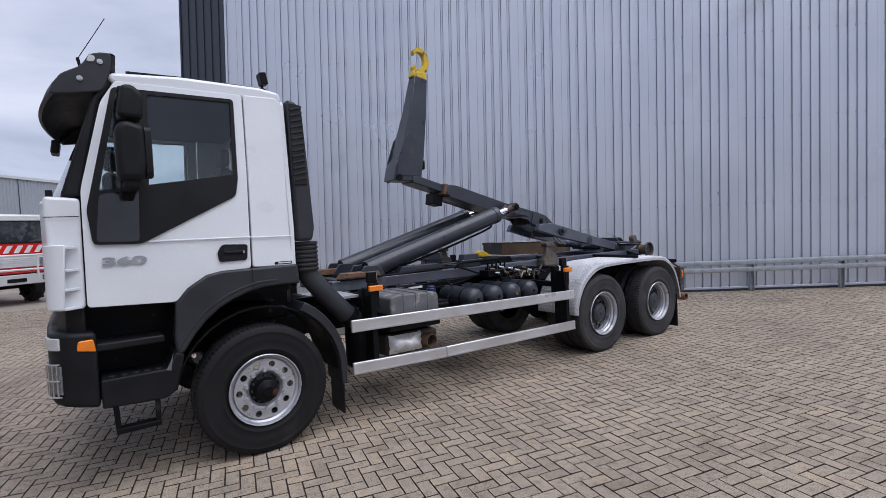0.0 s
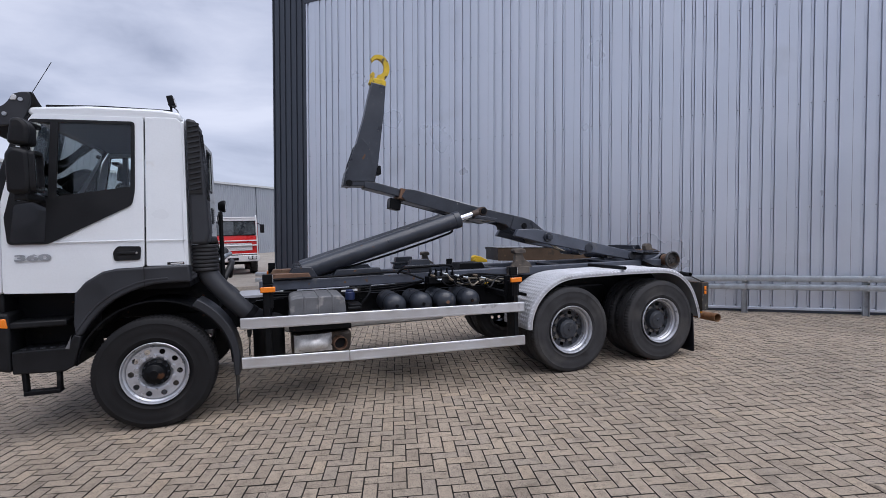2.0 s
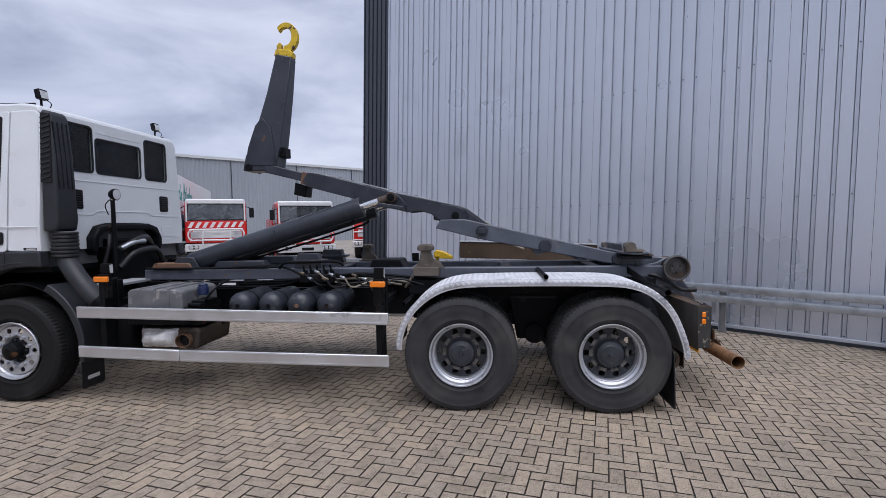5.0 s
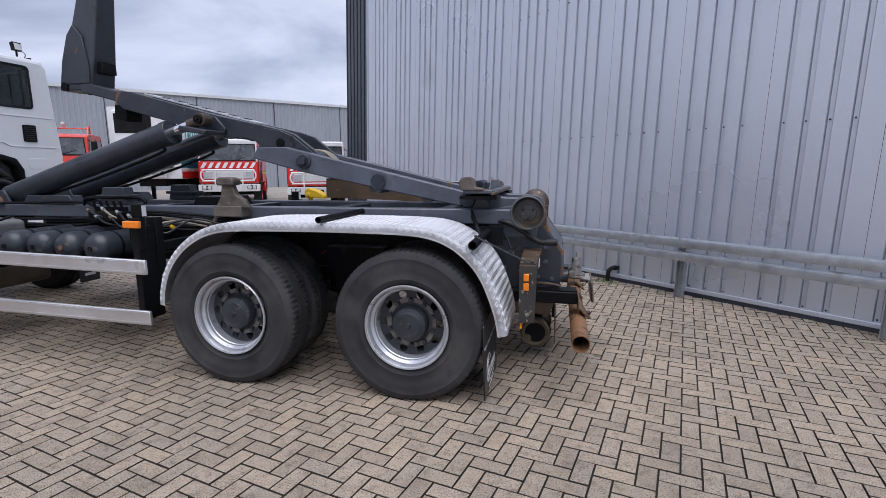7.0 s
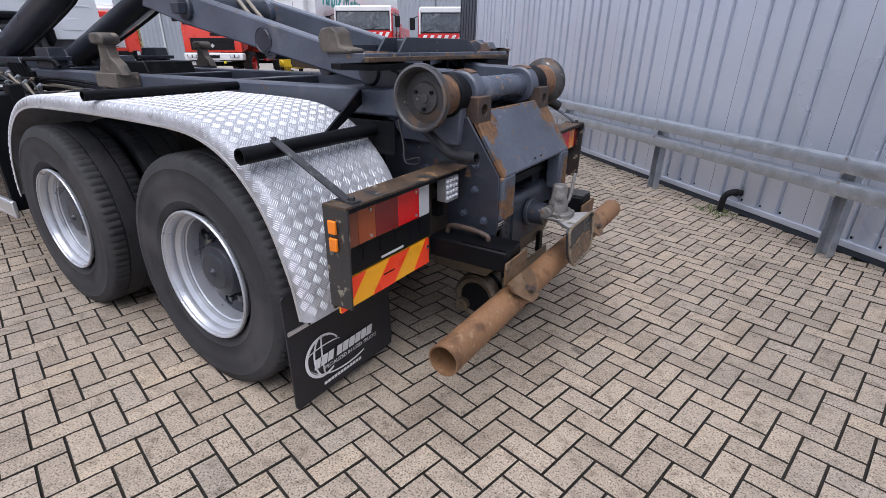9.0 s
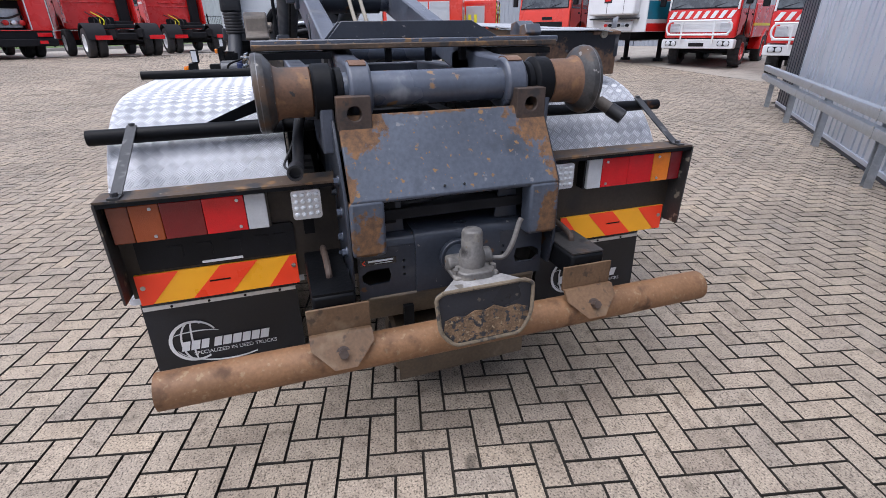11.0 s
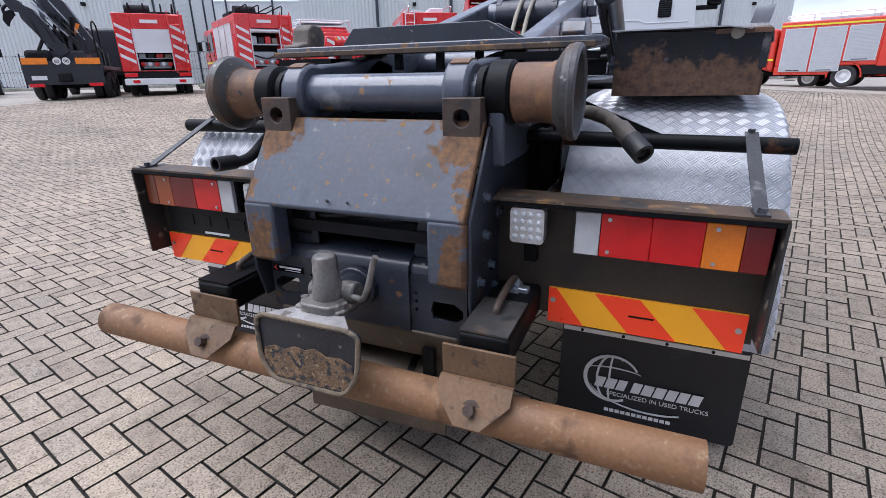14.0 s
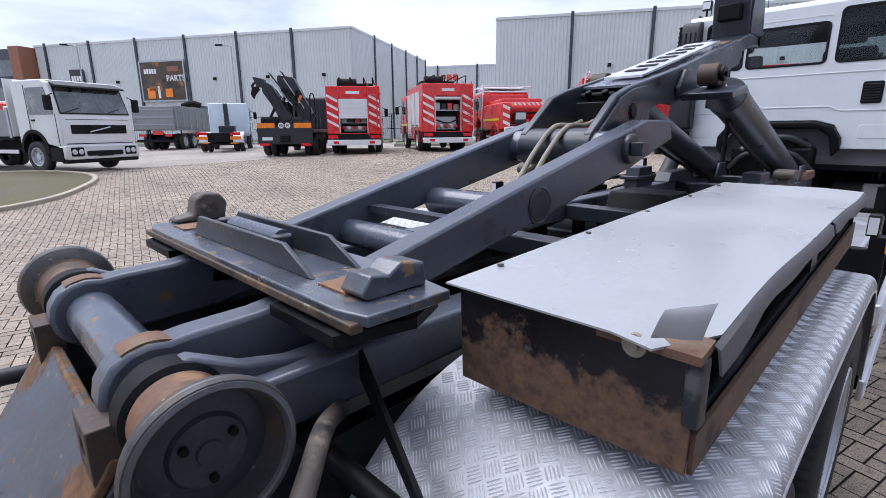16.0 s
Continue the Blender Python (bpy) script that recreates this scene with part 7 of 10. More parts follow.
part("engine_cover", Geo().plate(hump + [(0.54, 1.50), (0.50, 1.72), (0.40, 1.80), (-0.38, 1.80), (-0.50, 1.72), (-0.54, 1.50)], 0.27, 0.42, "x"), m_frame, cab, "black engine tunnel cover", bevel=0.025, segments=3)
part("engine_block", Geo().box(-0.5, 0.50, -0.40, 0.40, 1.0, 1.60).box(0.0, 0.40, -0.30, 0.30, 1.5, 1.70), m_frame, truck, "dark engine behind the cab", bevel=0.03)
for route, r in (([(0.45, -0.30, 1.55), (0.55, -0.1, 1.66), (0.50, 0.15, 1.70), (0.42, 0.35, 1.60)], 0.045), ([(0.55, -0.38, 1.35), (0.62, -0.2, 1.52), (0.60, 0.2, 1.54), (0.55, 0.42, 1.35)], 0.035), ([(0.45, -0.5, 1.40), (0.5, -0.48, 1.62), (0.46, -0.42, 1.75)], 0.022)):
    part("engine_hose", Geo().pipe(route, r, 12), m_hose, truck, "black engine hose")
part("charge_pipe", Geo().pipe([(0.50, -0.28, 1.58), (0.56, -0.16, 1.64), (0.60, 0.0, 1.66)], 0.030, 12), m_galv, truck, "bright metal pipe")
# air intake tower
SN = [(0.345, 1.80), (0.500, 1.80), (0.525, 1.92), (0.498, 2.60), (0.465, 3.00), (0.43, 3.065), (0.345, 3.085)]
tower = part("air_intake", Geo().plate(SN, -1.185, -0.905).moved(lambda x, y, z: (x, y + (0.05 * max(0, z - 1.9) / 1.2 if y < -1 else 0.0), z)), m_grey_plastic, truck, "tall dark grey air intake behind the cab", bevel=0.03, segments=3)
g = Geo()
for i in range(4):
    y = -1.13 + i * 0.055
    g.add([(0.495, y, 2.25), (0.495, y + 0.012, 2.25), (0.462, y + 0.012, 2.95), (0.462, y, 2.95), (0.519, y, 2.25), (0.519, y + 0.012, 2.25), (0.478, y + 0.012, 2.95), (0.478, y, 2.95)], [(0, 1, 2, 3), (7, 6, 5, 4), (0, 4, 5, 1), (2, 6, 7, 3), (0, 3, 7, 4), (1, 5, 6, 2)])
tagged(part("tower_ribs", g, m_black_plastic, tower), "pressed ribs", kind="stuff")
lv = part("intake_grille", Geo().plate([(0.355, 2.315), (0.475, 2.315), (0.465, 3.03), (0.358, 3.045)], -1.180, -1.190).moved(lambda x, y, z: (x, y + 0.05 * (z - 1.9) / 1.2 - 0.006, z)), m_hole, tower, "dark louvred intake grille")
for i in range(13):
    z = 2.345 + i * 0.053
    k = 0.05 * (z - 1.9) / 1.2
    part("slat", Geo().plate([(0.36, z), (0.47, z + 0.028), (0.47, z + 0.044), (0.36, z + 0.016)], -1.194 + k, -1.203 + k), m_grey_plastic, lv)
g = Geo()
prof = []
for i in range(7):
    prof += [(0.118, 1.52 + i * 0.040), (0.128, 1.53 + i * 0.040), (0.128, 1.545 + i * 0.040), (0.118, 1.555 + i * 0.040)]
g.lathe([(r, z) for r, z in prof], (0.46, -1.04, 0.0), 28, "z")
part("bellows", g, m_hose, tower, "ribbed black rubber bellows", angle=25)
part("intake_duct", Geo().pipe([(0.46, -1.04, 1.56), (0.50, -1.05, 1.46), (0.62, -1.07, 1.30), (0.78, -1.08, 1.12), (0.88, -1.06, 1.03), (0.98, -1.0, 0.97)], 0.095, 20), m_grey_plastic, tower, "dusty black intake duct")
part("duct_collar", Geo().rod((0.845, -1.07, 1.063), (0.89, -1.062, 1.02), 0.105, 24), m_frame, tower, "clamp on the duct")
# pole lamp behind the cab
pole = part("lamp_pole", Geo().rod((0.56, -0.46, 1.33), (0.56, -0.46, 2.16), 0.024, 14).pipe([(0.58, -0.47, 2.20), (0.54, -0.55, 2.10), (0.55, -0.52, 1.98)], 0.006, 8), m_frame, truck, "black pole with a round work lamp")
part("round_lamp", Geo().lathe([(0.0, -0.045), (0.045, -0.04), (0.068, 0.0), (0.070, 0.03), (0.062, 0.038)], (0.58, -0.46, 2.225), 24, "x"), m_frame, pole, "round black work lamp")
part("round_lamp_glass", Geo().lathe([(0.061, 0.036), (0.0, 0.042)], (0.58, -0.46, 2.225), 24, "x"), m_led, pole, "clear lamp glass")
# cab inside
for y in (-0.52, 0.52):
    seat = part("seat", Geo().box(-0.45, 0.02, y - 0.24, y + 0.24, 1.85, 2.0), m_seat, cab, "grey driver's seat", bevel=0.05, segments=3)
    part("backrest", Geo().plate([(-0.06, 1.98), (0.10, 1.95), (0.20, 2.62), (0.08, 2.66)], y - 0.23, y + 0.23), m_seat, seat, bevel=0.04, segments=3)
    part("headrest", Geo().box(0.10, 0.19, y - 0.13, y + 0.13, 2.68, 2.86), m_seat, seat, bevel=0.03, segments=3)
    part("seat_base", Geo().box(-0.35, -0.05, y - 0.15, y + 0.15, 1.46, 1.86), m_frame, seat)
part("dashboard", Geo().plate([(-1.27, 1.46), (-0.95, 1.6), (-0.90, 2.15), (-1.02, 2.22), (-1.27, 2.20)], -1.08, 1.08), m_seat, cab, "dark dashboard", bevel=0.04)
part("steering_wheel", Geo().lathe([(0.215 + 0.015 * math.cos(a * math.pi / 4), 0.015 * math.sin(a * math.pi / 4)) for a in range(8)], (0, 0, 0), 36, "z", True).rod((0, 0, -0.02), (0, 0, 0.02), 0.06).box(-0.2, 0.2, -0.015, 0.015, -0.008, 0.008).moved(lambda x, y, z: tuple(Vector((-0.72, -0.52, 2.22)) + Euler((0, radians(-28), 0)).to_matrix() @ Vector((x, y, z)))), m_black_plastic, cab, "black steering wheel")
part("headliner", Geo().box(-0.92, 0.27, -1.03, 1.03, 3.035, 3.05), m_inner, cab)
part("inner_back", Geo().plate([(-1.1, 1.46), (1.1, 1.46), (1.08, 2.47), (-1.08, 2.47)], 0.255, 0.270, "x"), m_inner, cab)
words("model_number", "360", 0.080, Matrix(((2.35, 0, 0, -1.105), (0, 0, -1, -1.2055), (0, 1, 0, 1.698), (0, 0, 0, 1))), m_galv, cab, "raised chrome model number", 0.003, 0.0, "LEFT", 0.0035)

# ---------- left side of the chassis ----------
for s in (-1, 1):
    guard = part("side_guard", Geo().box(1.02, 1.08, s * 1.06, s * 1.268, 0.50, 1.30), m_frame, truck, "aluminium side guard with two rails", bevel=0.008)
    part("guard_post", Geo().box(3.90, 3.96, s * 1.06, s * 1.268, 0.46, 1.22), m_frame, guard, bevel=0.008)
    for x in (1.05, 3.93):
        part("guard_bracket", Geo().box(x - 0.04, x + 0.04, s * 0.40, s * 1.10, 1.00, 1.07).box(x - 0.045, x + 0.045, s * 1.02, s * 1.10, 0.80, 1.28), m_frame, guard, bevel=0.006)
    for za, zb, joint in ((1.028, 0.962, False), (0.622, 0.550, True)):
        for x0, x1 in (((0.785, 1.88), (1.884, 4.03)) if joint else ((0.785, 4.03),)):
            zz = lambda x: za + (zb - za) * (x - 0.785) / 3.245  # noqa: E731
            sag = 0.012 if joint else 0.0
            pts = [(x0, zz(x0) - 0.118 - (sag if x0 > 1 else 0)), (x1, zz(x1) - 0.118 - (sag if x1 < 2 else 0)), (x1, zz(x1) - (sag if x1 < 2 else 0)), (x0, zz(x0) - (sag if x0 > 1 else 0))]
            r = part("guard_rail_profile", Geo().plate(pts, s * 1.270, s * 1.300), m_alu, guard, "long aluminium rail", bevel=0.008)
            for d in (0.020, 0.098):
                part("rail_ridge", Geo().plate([(x, z + o) for (x, z), o in zip([(x0 + 0.01, pts[0][1] + d), (x1 - 0.01, pts[1][1] + d), (x1 - 0.01, pts[1][1] + d), (x0 + 0.01, pts[0][1] + d)], (-0.004, -0.004, 0.004, 0.004))], s * 1.300, s * 1.3035), m_alu, r)
    for x, z in ((1.065, 1.305), (3.93, 1.240)):
        part("side_amber", Geo().box(x - 0.075, x + 0.075, s * 1.265, s * 1.300, z - 0.028, z + 0.028), m_amber_lens, guard, "amber side lamp", bevel=0.008)
        wl2 = part("side_work_lamp", Geo().box(x - 0.05, x + 0.05, s * 1.18, s * 1.23, z + 0.05, z + 0.155), m_frame, guard, "square LED lamp", bevel=0.006)
        part("led_face", Geo().box(x + 0.051, x + 0.054, s * 1.185, s * 1.225, z + 0.06, z + 0.145), m_led, wl2)
        part("lamp_plate", Geo().box(x - 0.05, x + 0.05, s * 1.20, s * 1.262, z - 0.20, z + 0.05), m_frame, guard, bevel=0.004)
battery = part("battery_box", Geo().plate(rounded_poly([(1.27, 0.98), (1.875, 0.98), (1.865, 1.165), (1.80, 1.185), (1.34, 1.195), (1.275, 1.17)], 0.03), -1.20, -0.55), m_battery, truck, "dusty grey ribbed battery cover", bevel=0.015)
for x in (1.42, 1.57, 1.72):
    part("cover_rib", Geo().box(x, x + 0.018, -1.206, -0.56, 0.985, 1.198), m_battery, battery, bevel=0.004)
part("battery_tray", Geo().box(1.26, 1.89, -1.19, -0.50, 0.82, 0.975), m_frame, truck, "black battery tray", bevel=0.01)
part("fuel_cap", Geo().rod((1.95, -0.95, 1.10), (1.95, -0.95, 1.19), 0.055, 20).rod((1.95, -0.95, 1.19), (1.95, -0.95, 1.215), 0.045, 20), mat("blue_cap", (0.012, 0.022, 0.075), 0.4), truck, "dark blue filler cap", bevel=0.006)
part("small_unit", Geo().box(1.92, 2.06, -1.12, -0.85, 0.98, 1.06).rod((1.9, -1.14, 1.02), (2.04, -1.14, 1.02), 0.02, 10).pipe([(2.06, -1.1, 1.06), (2.16, -1.08, 1.18), (2.2, -0.9, 1.25)], 0.012, 8), m_frame, truck, "small black pump unit", bevel=0.008)
for i, x in enumerate((2.455, 2.775, 3.075, 3.385)):
    g = Geo().lathe([(0.0, -0.325), (0.05, -0.32), (0.095, -0.30), (0.122, -0.265), (0.128, -0.235), (0.128, 0.28), (0.1, 0.33), (0.0, 0.35)], (x, -0.86, 1.015), 36)
    tank = part("air_tank", g, m_tank, truck, "dark grey compressed air tank", angle=40)
    part("tank_strap", Geo().lathe([(0.131, -0.012), (0.131, 0.012)], (x, -0.98, 1.015), 36), m_frame, tank)
    part("tank_plug", Geo().rod((x, -1.19, 1.015), (x, -1.165, 1.015), 0.022, 8), m_rust if i == 2 else m_frame, tank)
part("tank_shelf", Geo().box(2.28, 3.56, -1.10, -0.42, 0.86, 0.885), m_frame, truck)
muf = part("muffler", Geo().plate(rounded_poly([(1.28, 0.53), (1.92, 0.53), (1.95, 0.75), (1.28, 0.77)], 0.05), -1.05, -0.40), m_muf_side, truck, "rusty muffler box with dented shield", bevel=0.03)
gd = Geo()
for i in range(11):
    for k in range(7):
        x, z = 1.31 + 0.41 * i / 10, 0.560 + 0.195 * k / 6
        b = 0.10 * math.sin(math.pi * i / 10) ** 0.5 * math.sin(math.pi * (k + 0.5) / 7) + rag.uniform(-0.020, 0.020)
        gd.v.append((x, -1.055 - b, z))
gd.f = [(i * 7 + k, i * 7 + k + 1, i * 7 + k + 8, i * 7 + k + 7) for i in range(10) for k in range(6)]
part("heat_shield", gd, m_muffler, muf, "crumpled bright heat shield", angle=80)
part("exhaust_outlet", Geo().hollow((1.79, -1.0, 0.645), (1.81, -1.13, 0.635), 0.075, 0.008, 28).rod((1.79, -1.0, 0.645), (1.79, -0.9, 0.645), 0.066, 20), m_rust, muf, "rusty exhaust outlet")
part("exhaust_void", Geo().rod((1.80, -1.06, 0.64), (1.80, -1.055, 0.64), 0.066, 20), m_hole, muf)
part("filter_can", Geo().lathe([(0.0, -0.24), (0.15, -0.24), (0.165, -0.22), (0.165, 0.16), (0.175, 0.17), (0.175, 0.22), (0.12, 0.26), (0.0, 0.26)], (1.05, -0.95, 0.74), 36, "z"), m_frame, truck, "black air filter canister", angle=40)
part("under_box", Geo().box(1.30, 1.95, -1.02, -0.45, 0.775, 0.83).box(1.30, 1.95, -0.60, -0.45, 0.70, 0.78), m_frame, truck, bevel=0.012)
part("fuel_tank", Geo().plate(rounded(1.2, 3.6, 0.50, 1.05, 0.08), 0.50, 1.12), m_alu, truck, "aluminium fuel tank", bevel=0.02)
# valves and pipes behind the tanks
vb = part("control_valve", Geo().box(2.96, 3.34, -0.80, -0.62, 1.20, 1.29), m_frame, truck, "hydraulic control valve with levers", bevel=0.008)
for i in range(5):
    x = 3.0 + i * 0.075
    part("spool_lever", Geo().rod((x, -0.74, 1.28), (x - 0.01, -0.76, 1.39), 0.012, 8).rod((x, -0.72, 1.28), (x, -0.72, 1.33), 0.022, 10), m_frame, vb)
for i, (z, y) in enumerate(((1.16, -0.52), (1.185, -0.53), (1.13, -0.525), (1.345, -0.53))):
    part("oil_line", Geo().pipe([(1.0, y, z), (1.8, y - 0.02, z), (2.6, y, z + 0.01), (2.95, y - 0.10, 1.22 + i * 0.01)], 0.013, 8), m_frame, truck, "black oil line")
    part("oil_line", Geo().pipe([(3.34, -0.70, 1.22 + i * 0.015), (3.6, -0.62 - 0.03 * i, 1.20 + 0.03 * i), (3.95, -0.56, 1.16 + i * 0.03), (4.5, -0.53, 1.13 + i * 0.02)], 0.013, 8), m_tan_hose if i == 1 else m_frame, truck, "oil line")
part("valve_pipe", Geo().pipe([(2.62, -0.53, 1.335), (2.70, -0.56, 1.40), (2.95, -0.58, 1.41), (3.3, -0.57, 1.41), (3.38, -0.56, 1.36)], 0.016, 10), m_frame, truck, "bent steel pipe")
part("maker_plate", Geo().plate(rounded(1.86, 2.14, 1.13, 1.20, 0.03), -0.540, -0.548), m_gloss_black, truck, "black oval plate with pale lettering bars", bevel=0.002)
part("maker_bar", Geo().box(1.90, 2.10, -0.5505, -0.5485, 1.150, 1.180), m_print, truck)
for i, (x, z) in enumerate(((2.98, 1.315), (3.06, 1.26), (3.14, 1.33), (3.22, 1.25), (3.30, 1.30), (3.42, 1.27), (3.55, 1.29), (3.66, 1.25))):
    part("hose_fitting", Geo().rod((x, -0.815, z), (x + 0.035, -0.835, z - 0.01), 0.013, 8).rod((x + 0.035, -0.835, z - 0.01), (x + 0.05, -0.84, z - 0.016), 0.018, 6), m_galv if i % 3 else m_rust_plate, truck, "bright hose fitting")
    part("oil_line", Geo().pipe([(x + 0.05, -0.84, z - 0.016), (x + 0.13, -0.80, z - 0.07 - 0.01 * i), (x + 0.32, -0.66, 1.14 + 0.012 * i), (x + 0.62, -0.58, 1.15)], 0.010, 8), m_tan_hose if i in (2, 5) else m_hose, truck, "thin oil line")
part("line_plug", Geo().rod((3.76, -0.70, 1.16), (3.80, -0.72, 1.155), 0.016, 8), m_strap, truck, "small yellow plug")
part("catwalk", Geo().box(0.74, 1.02, -1.0, -0.42, 1.20, 1.225), m_tread, truck, "tread plate step behind the cab")
part("catwalk_leg", Geo().box(0.80, 0.83, -0.9, -0.45, 1.09, 1.20), m_frame, truck)

# ---------- the neighbouring halls ----------
def yard_at(s, n, z=0.0):
    """Yard axes: s along the hall, n away from it."""
    p = HD * s + HN * n
    return Vector((p.x, p.y, z))


def yard_box(g, s0, s1, n0, n1, z0, z1):
    p = [yard_at(s, n, z) for z in (z0, z1) for n in (n0, n1) for s in (s0, s1)]
    return g.add(p, [(0, 2, 3, 1), (4, 5, 7, 6), (0, 1, 5, 4), (2, 6, 7, 3), (0, 4, 6, 2), (1, 3, 7, 5)])


def far_ribs(at, length, z0, z1, pitch=0.33, deep=0.04):
    """Trapezoidal cladding along a facade; at(d, out, z) gives the place."""
    line = []
    for i in range(int(length / pitch)):
        a = i * pitch
        line += [(a, 0), (a + 0.10, 0), (a + 0.14, deep), (a + pitch - 0.04, deep)]
    line.append((length, 0))
    m = len(line)
    v = [at(d, o, z) for z in (z0, z1) for d, o in line]
    return Geo().add(v, [(i, i + 1, m + i + 1, m + i) for i in range(m - 1)])


# Opaque glass; patches in its colour stand for reflections and the interior
m_dark_glass = mat("glass_with_painted_reflections", (0.052, 0.060, 0.064), 0.05, 0, 0.6, 1.7, 9, 0, None, [((0.16, 0.175, 0.18), 0.58, 1.3, 0.06, 0.10), ((0.014, 0.016, 0.018), 0.56, 2.6, 0.06, 0.08)], spec=0.9, coat=0.6, rvar=0.02)
m_white_paint = mat("white_paint", (0.70, 0.71, 0.72), 0.4, 0, 0.05, 2, 40)
m_dark = mat("dark_underbody", (0.012, 0.012, 0.014), 0.7, 0, 0.3, 4, 60, spec=0.15)
m_tarmac = mat("distant_road", (0.11, 0.11, 0.115), 0.8, 0, 0.1, 0.5, 9)
m_picture = mat("dark_billboard_film", (0.060, 0.042, 0.030), 0.5, 0, 0.5, 0.8, 3, spots=[((0.36, 0.15, 0.03), 0.60, 0.9, 0.8, 0.10)])
m_tarp = mat("grey_tailgate_boards", (0.24, 0.25, 0.25), 0.45, 0.4, 0.12, 2, 40)
m_truck_white = mat("fleet_white_paint", (0.66, 0.67, 0.66), 0.35, 0, 0.06, 2, 40, coat=0.3)


def block_at(s0, n0, a, b, z):
    """Axes of the neighbouring halls, which stand 18 degrees askew to the yard."""
    return yard_at(s0 + 0.951 * a - 0.309 * b, n0 + 0.309 * a + 0.951 * b, z)


def block_box(o, a0, a1, b0, b1, z0, z1):
    p = [block_at(*o, a, b, z) for z in (z0, z1) for b in (b0, b1) for a in (a0, a1)]
    return Geo().add(p, [(0, 2, 3, 1), (4, 5, 7, 6), (0, 1, 5, 4), (2, 6, 7, 3), (0, 4, 6, 2), (1, 3, 7, 5)])


def hall_block(name, label, o, a0, a1, depth, h, pillars, side_pillars, cladding, base=-0.3):
    """A clad hall from a0 to a1 along its front through o: body, ribbed cladding, pillars, parapet and wall lamps."""
    body = part(name, block_box(o, a0, a1, 0.0, depth, base, h), cladding)
    tagged(body, label, "building", kind="structure")
    part("front_cladding", far_ribs(lambda d, out, z: block_at(*o, a0 + d, -0.02 - out, z), a1 - a0, base, h), cladding, body)
    part("side_cladding", far_ribs(lambda d, out, z: block_at(*o, a0 - 0.02 - out, d, z), depth, base, h), cladding, body)
    part("far_side_cladding", far_ribs(lambda d, out, z: block_at(*o, a1 + 0.02 + out, d, z), depth, base, h), cladding, body)
    part("front_parapet", block_box(o, a0 - 0.1, a1 + 0.1, -0.12, 0.1, h - 0.05, h + 0.18), m_far_clad, body)
    part("side_parapet", block_box(o, a0 - 0.12, a0 + 0.1, 0.1, depth, h - 0.05, h + 0.18), m_far_clad, body)
    for d in pillars:
        part("pillar", block_box(o, d - 0.13, d + 0.13, -0.20, -0.07, base, h + 0.32), m_clad_dark, body)
        part("wall_lamp", block_box(o, d - 3.5, d - 3.2, -0.3, -0.06, h * 0.62, h * 0.62 + 0.28), m_dark, body)
    for d in side_pillars:
        part("pillar", block_box(o, a0 - 0.20, a0 - 0.07, d - 0.13, d + 0.13, base, h + 0.32), m_clad_dark, body)
    return body


ONE, TWO, GAP = (10.0, 46.0), (-3.7, 42.0), (-14.0, 80.0)
hall_block("building_parts", "long pale-grey ribbed warehouse with dark pillars and a billboard", ONE, 0.0, 40.0, 26.0, 11.5, [6.4 * k for k in range(1, 7)], (5.9, 11.4, 16.7, 21.6, 25.8), m_far_clad)
hall_block("building_warehouse", "tall pale-grey ribbed warehouse with dark vertical pillars", TWO, -48.0, 0.0, 30.0, 11.5, [-6.7 * k for k in range(1, 7)], (), m_far_clad)
hall_block("building_back", "pale warehouse seen in the gap between two halls", GAP, -20.0, 30.0, 18.0, 12.4, [7.0 * k for k in range(0, 5)], (), m_far_clad)
far_three = part("building_grey", yard_box(Geo(), -58, -38.0, -52, 9.2, -0.9, 8.0), m_far_grey)
tagged(far_three, "mid-grey ribbed steel hall across the yard", "building", kind="structure")
part("front_cladding", far_ribs(lambda d, o, z: yard_at(-38.0 + 0.02 + o, 9.2 - d, z), 61.2, -0.9, 8.0), m_far_grey, far_three)
part("end_cladding", far_ribs(lambda d, o, z: yard_at(-58.0 + d, 9.2 + 0.02 + o, z), 20.0, -0.9, 8.0), m_far_grey, far_three)
part("roof_edge", yard_box(Geo(), -38.1, -37.8, -52, 9.3, 7.9, 8.12), m_far_clad, far_three)
for k in range(9):
    part("seam_strip", yard_box(Geo(), -37.96, -37.9, 3.5 - 6.4 * k, 3.56 - 6.4 * k, -0.9, 7.9), m_clad_dark, far_three)
part("downpipe", Geo().rod(yard_at(-37.85, 6.2, -0.9), yard_at(-37.85, 6.2, 7.8), 0.07, 8), m_far_clad, far_three)
part("wall_lamp", yard_box(Geo(), -37.9, -37.5, 1.6, 1.9, 6.9, 7.1), m_dark, far_three)
low = part("building_low", Geo().box(-92, -66, 17.5, 30, -0.6, 5.6, (0, 0, -22)), m_far_grey)
tagged(low, "low long grey industrial building far behind the yard", "building", kind="structure")
office = part("building_office", block_box(ONE, 40.4, 58.0, -1.5, 24, -0.3, 11.2), m_clad_dark)
tagged(office, "dark office block with brown side wall and window bands", "building", kind="structure")
part("side_wall", block_box(ONE, 40.1, 41.6, -1.9, 3, -0.3, 11.4), m_brown, office, "brown clad wall edge")
for z in (1.0, 5.2, 8.2):
    part("window_band", block_box(ONE, 42.0, 57.0, -1.58, -1.52, z, z + 1.8), m_dark_glass, office)

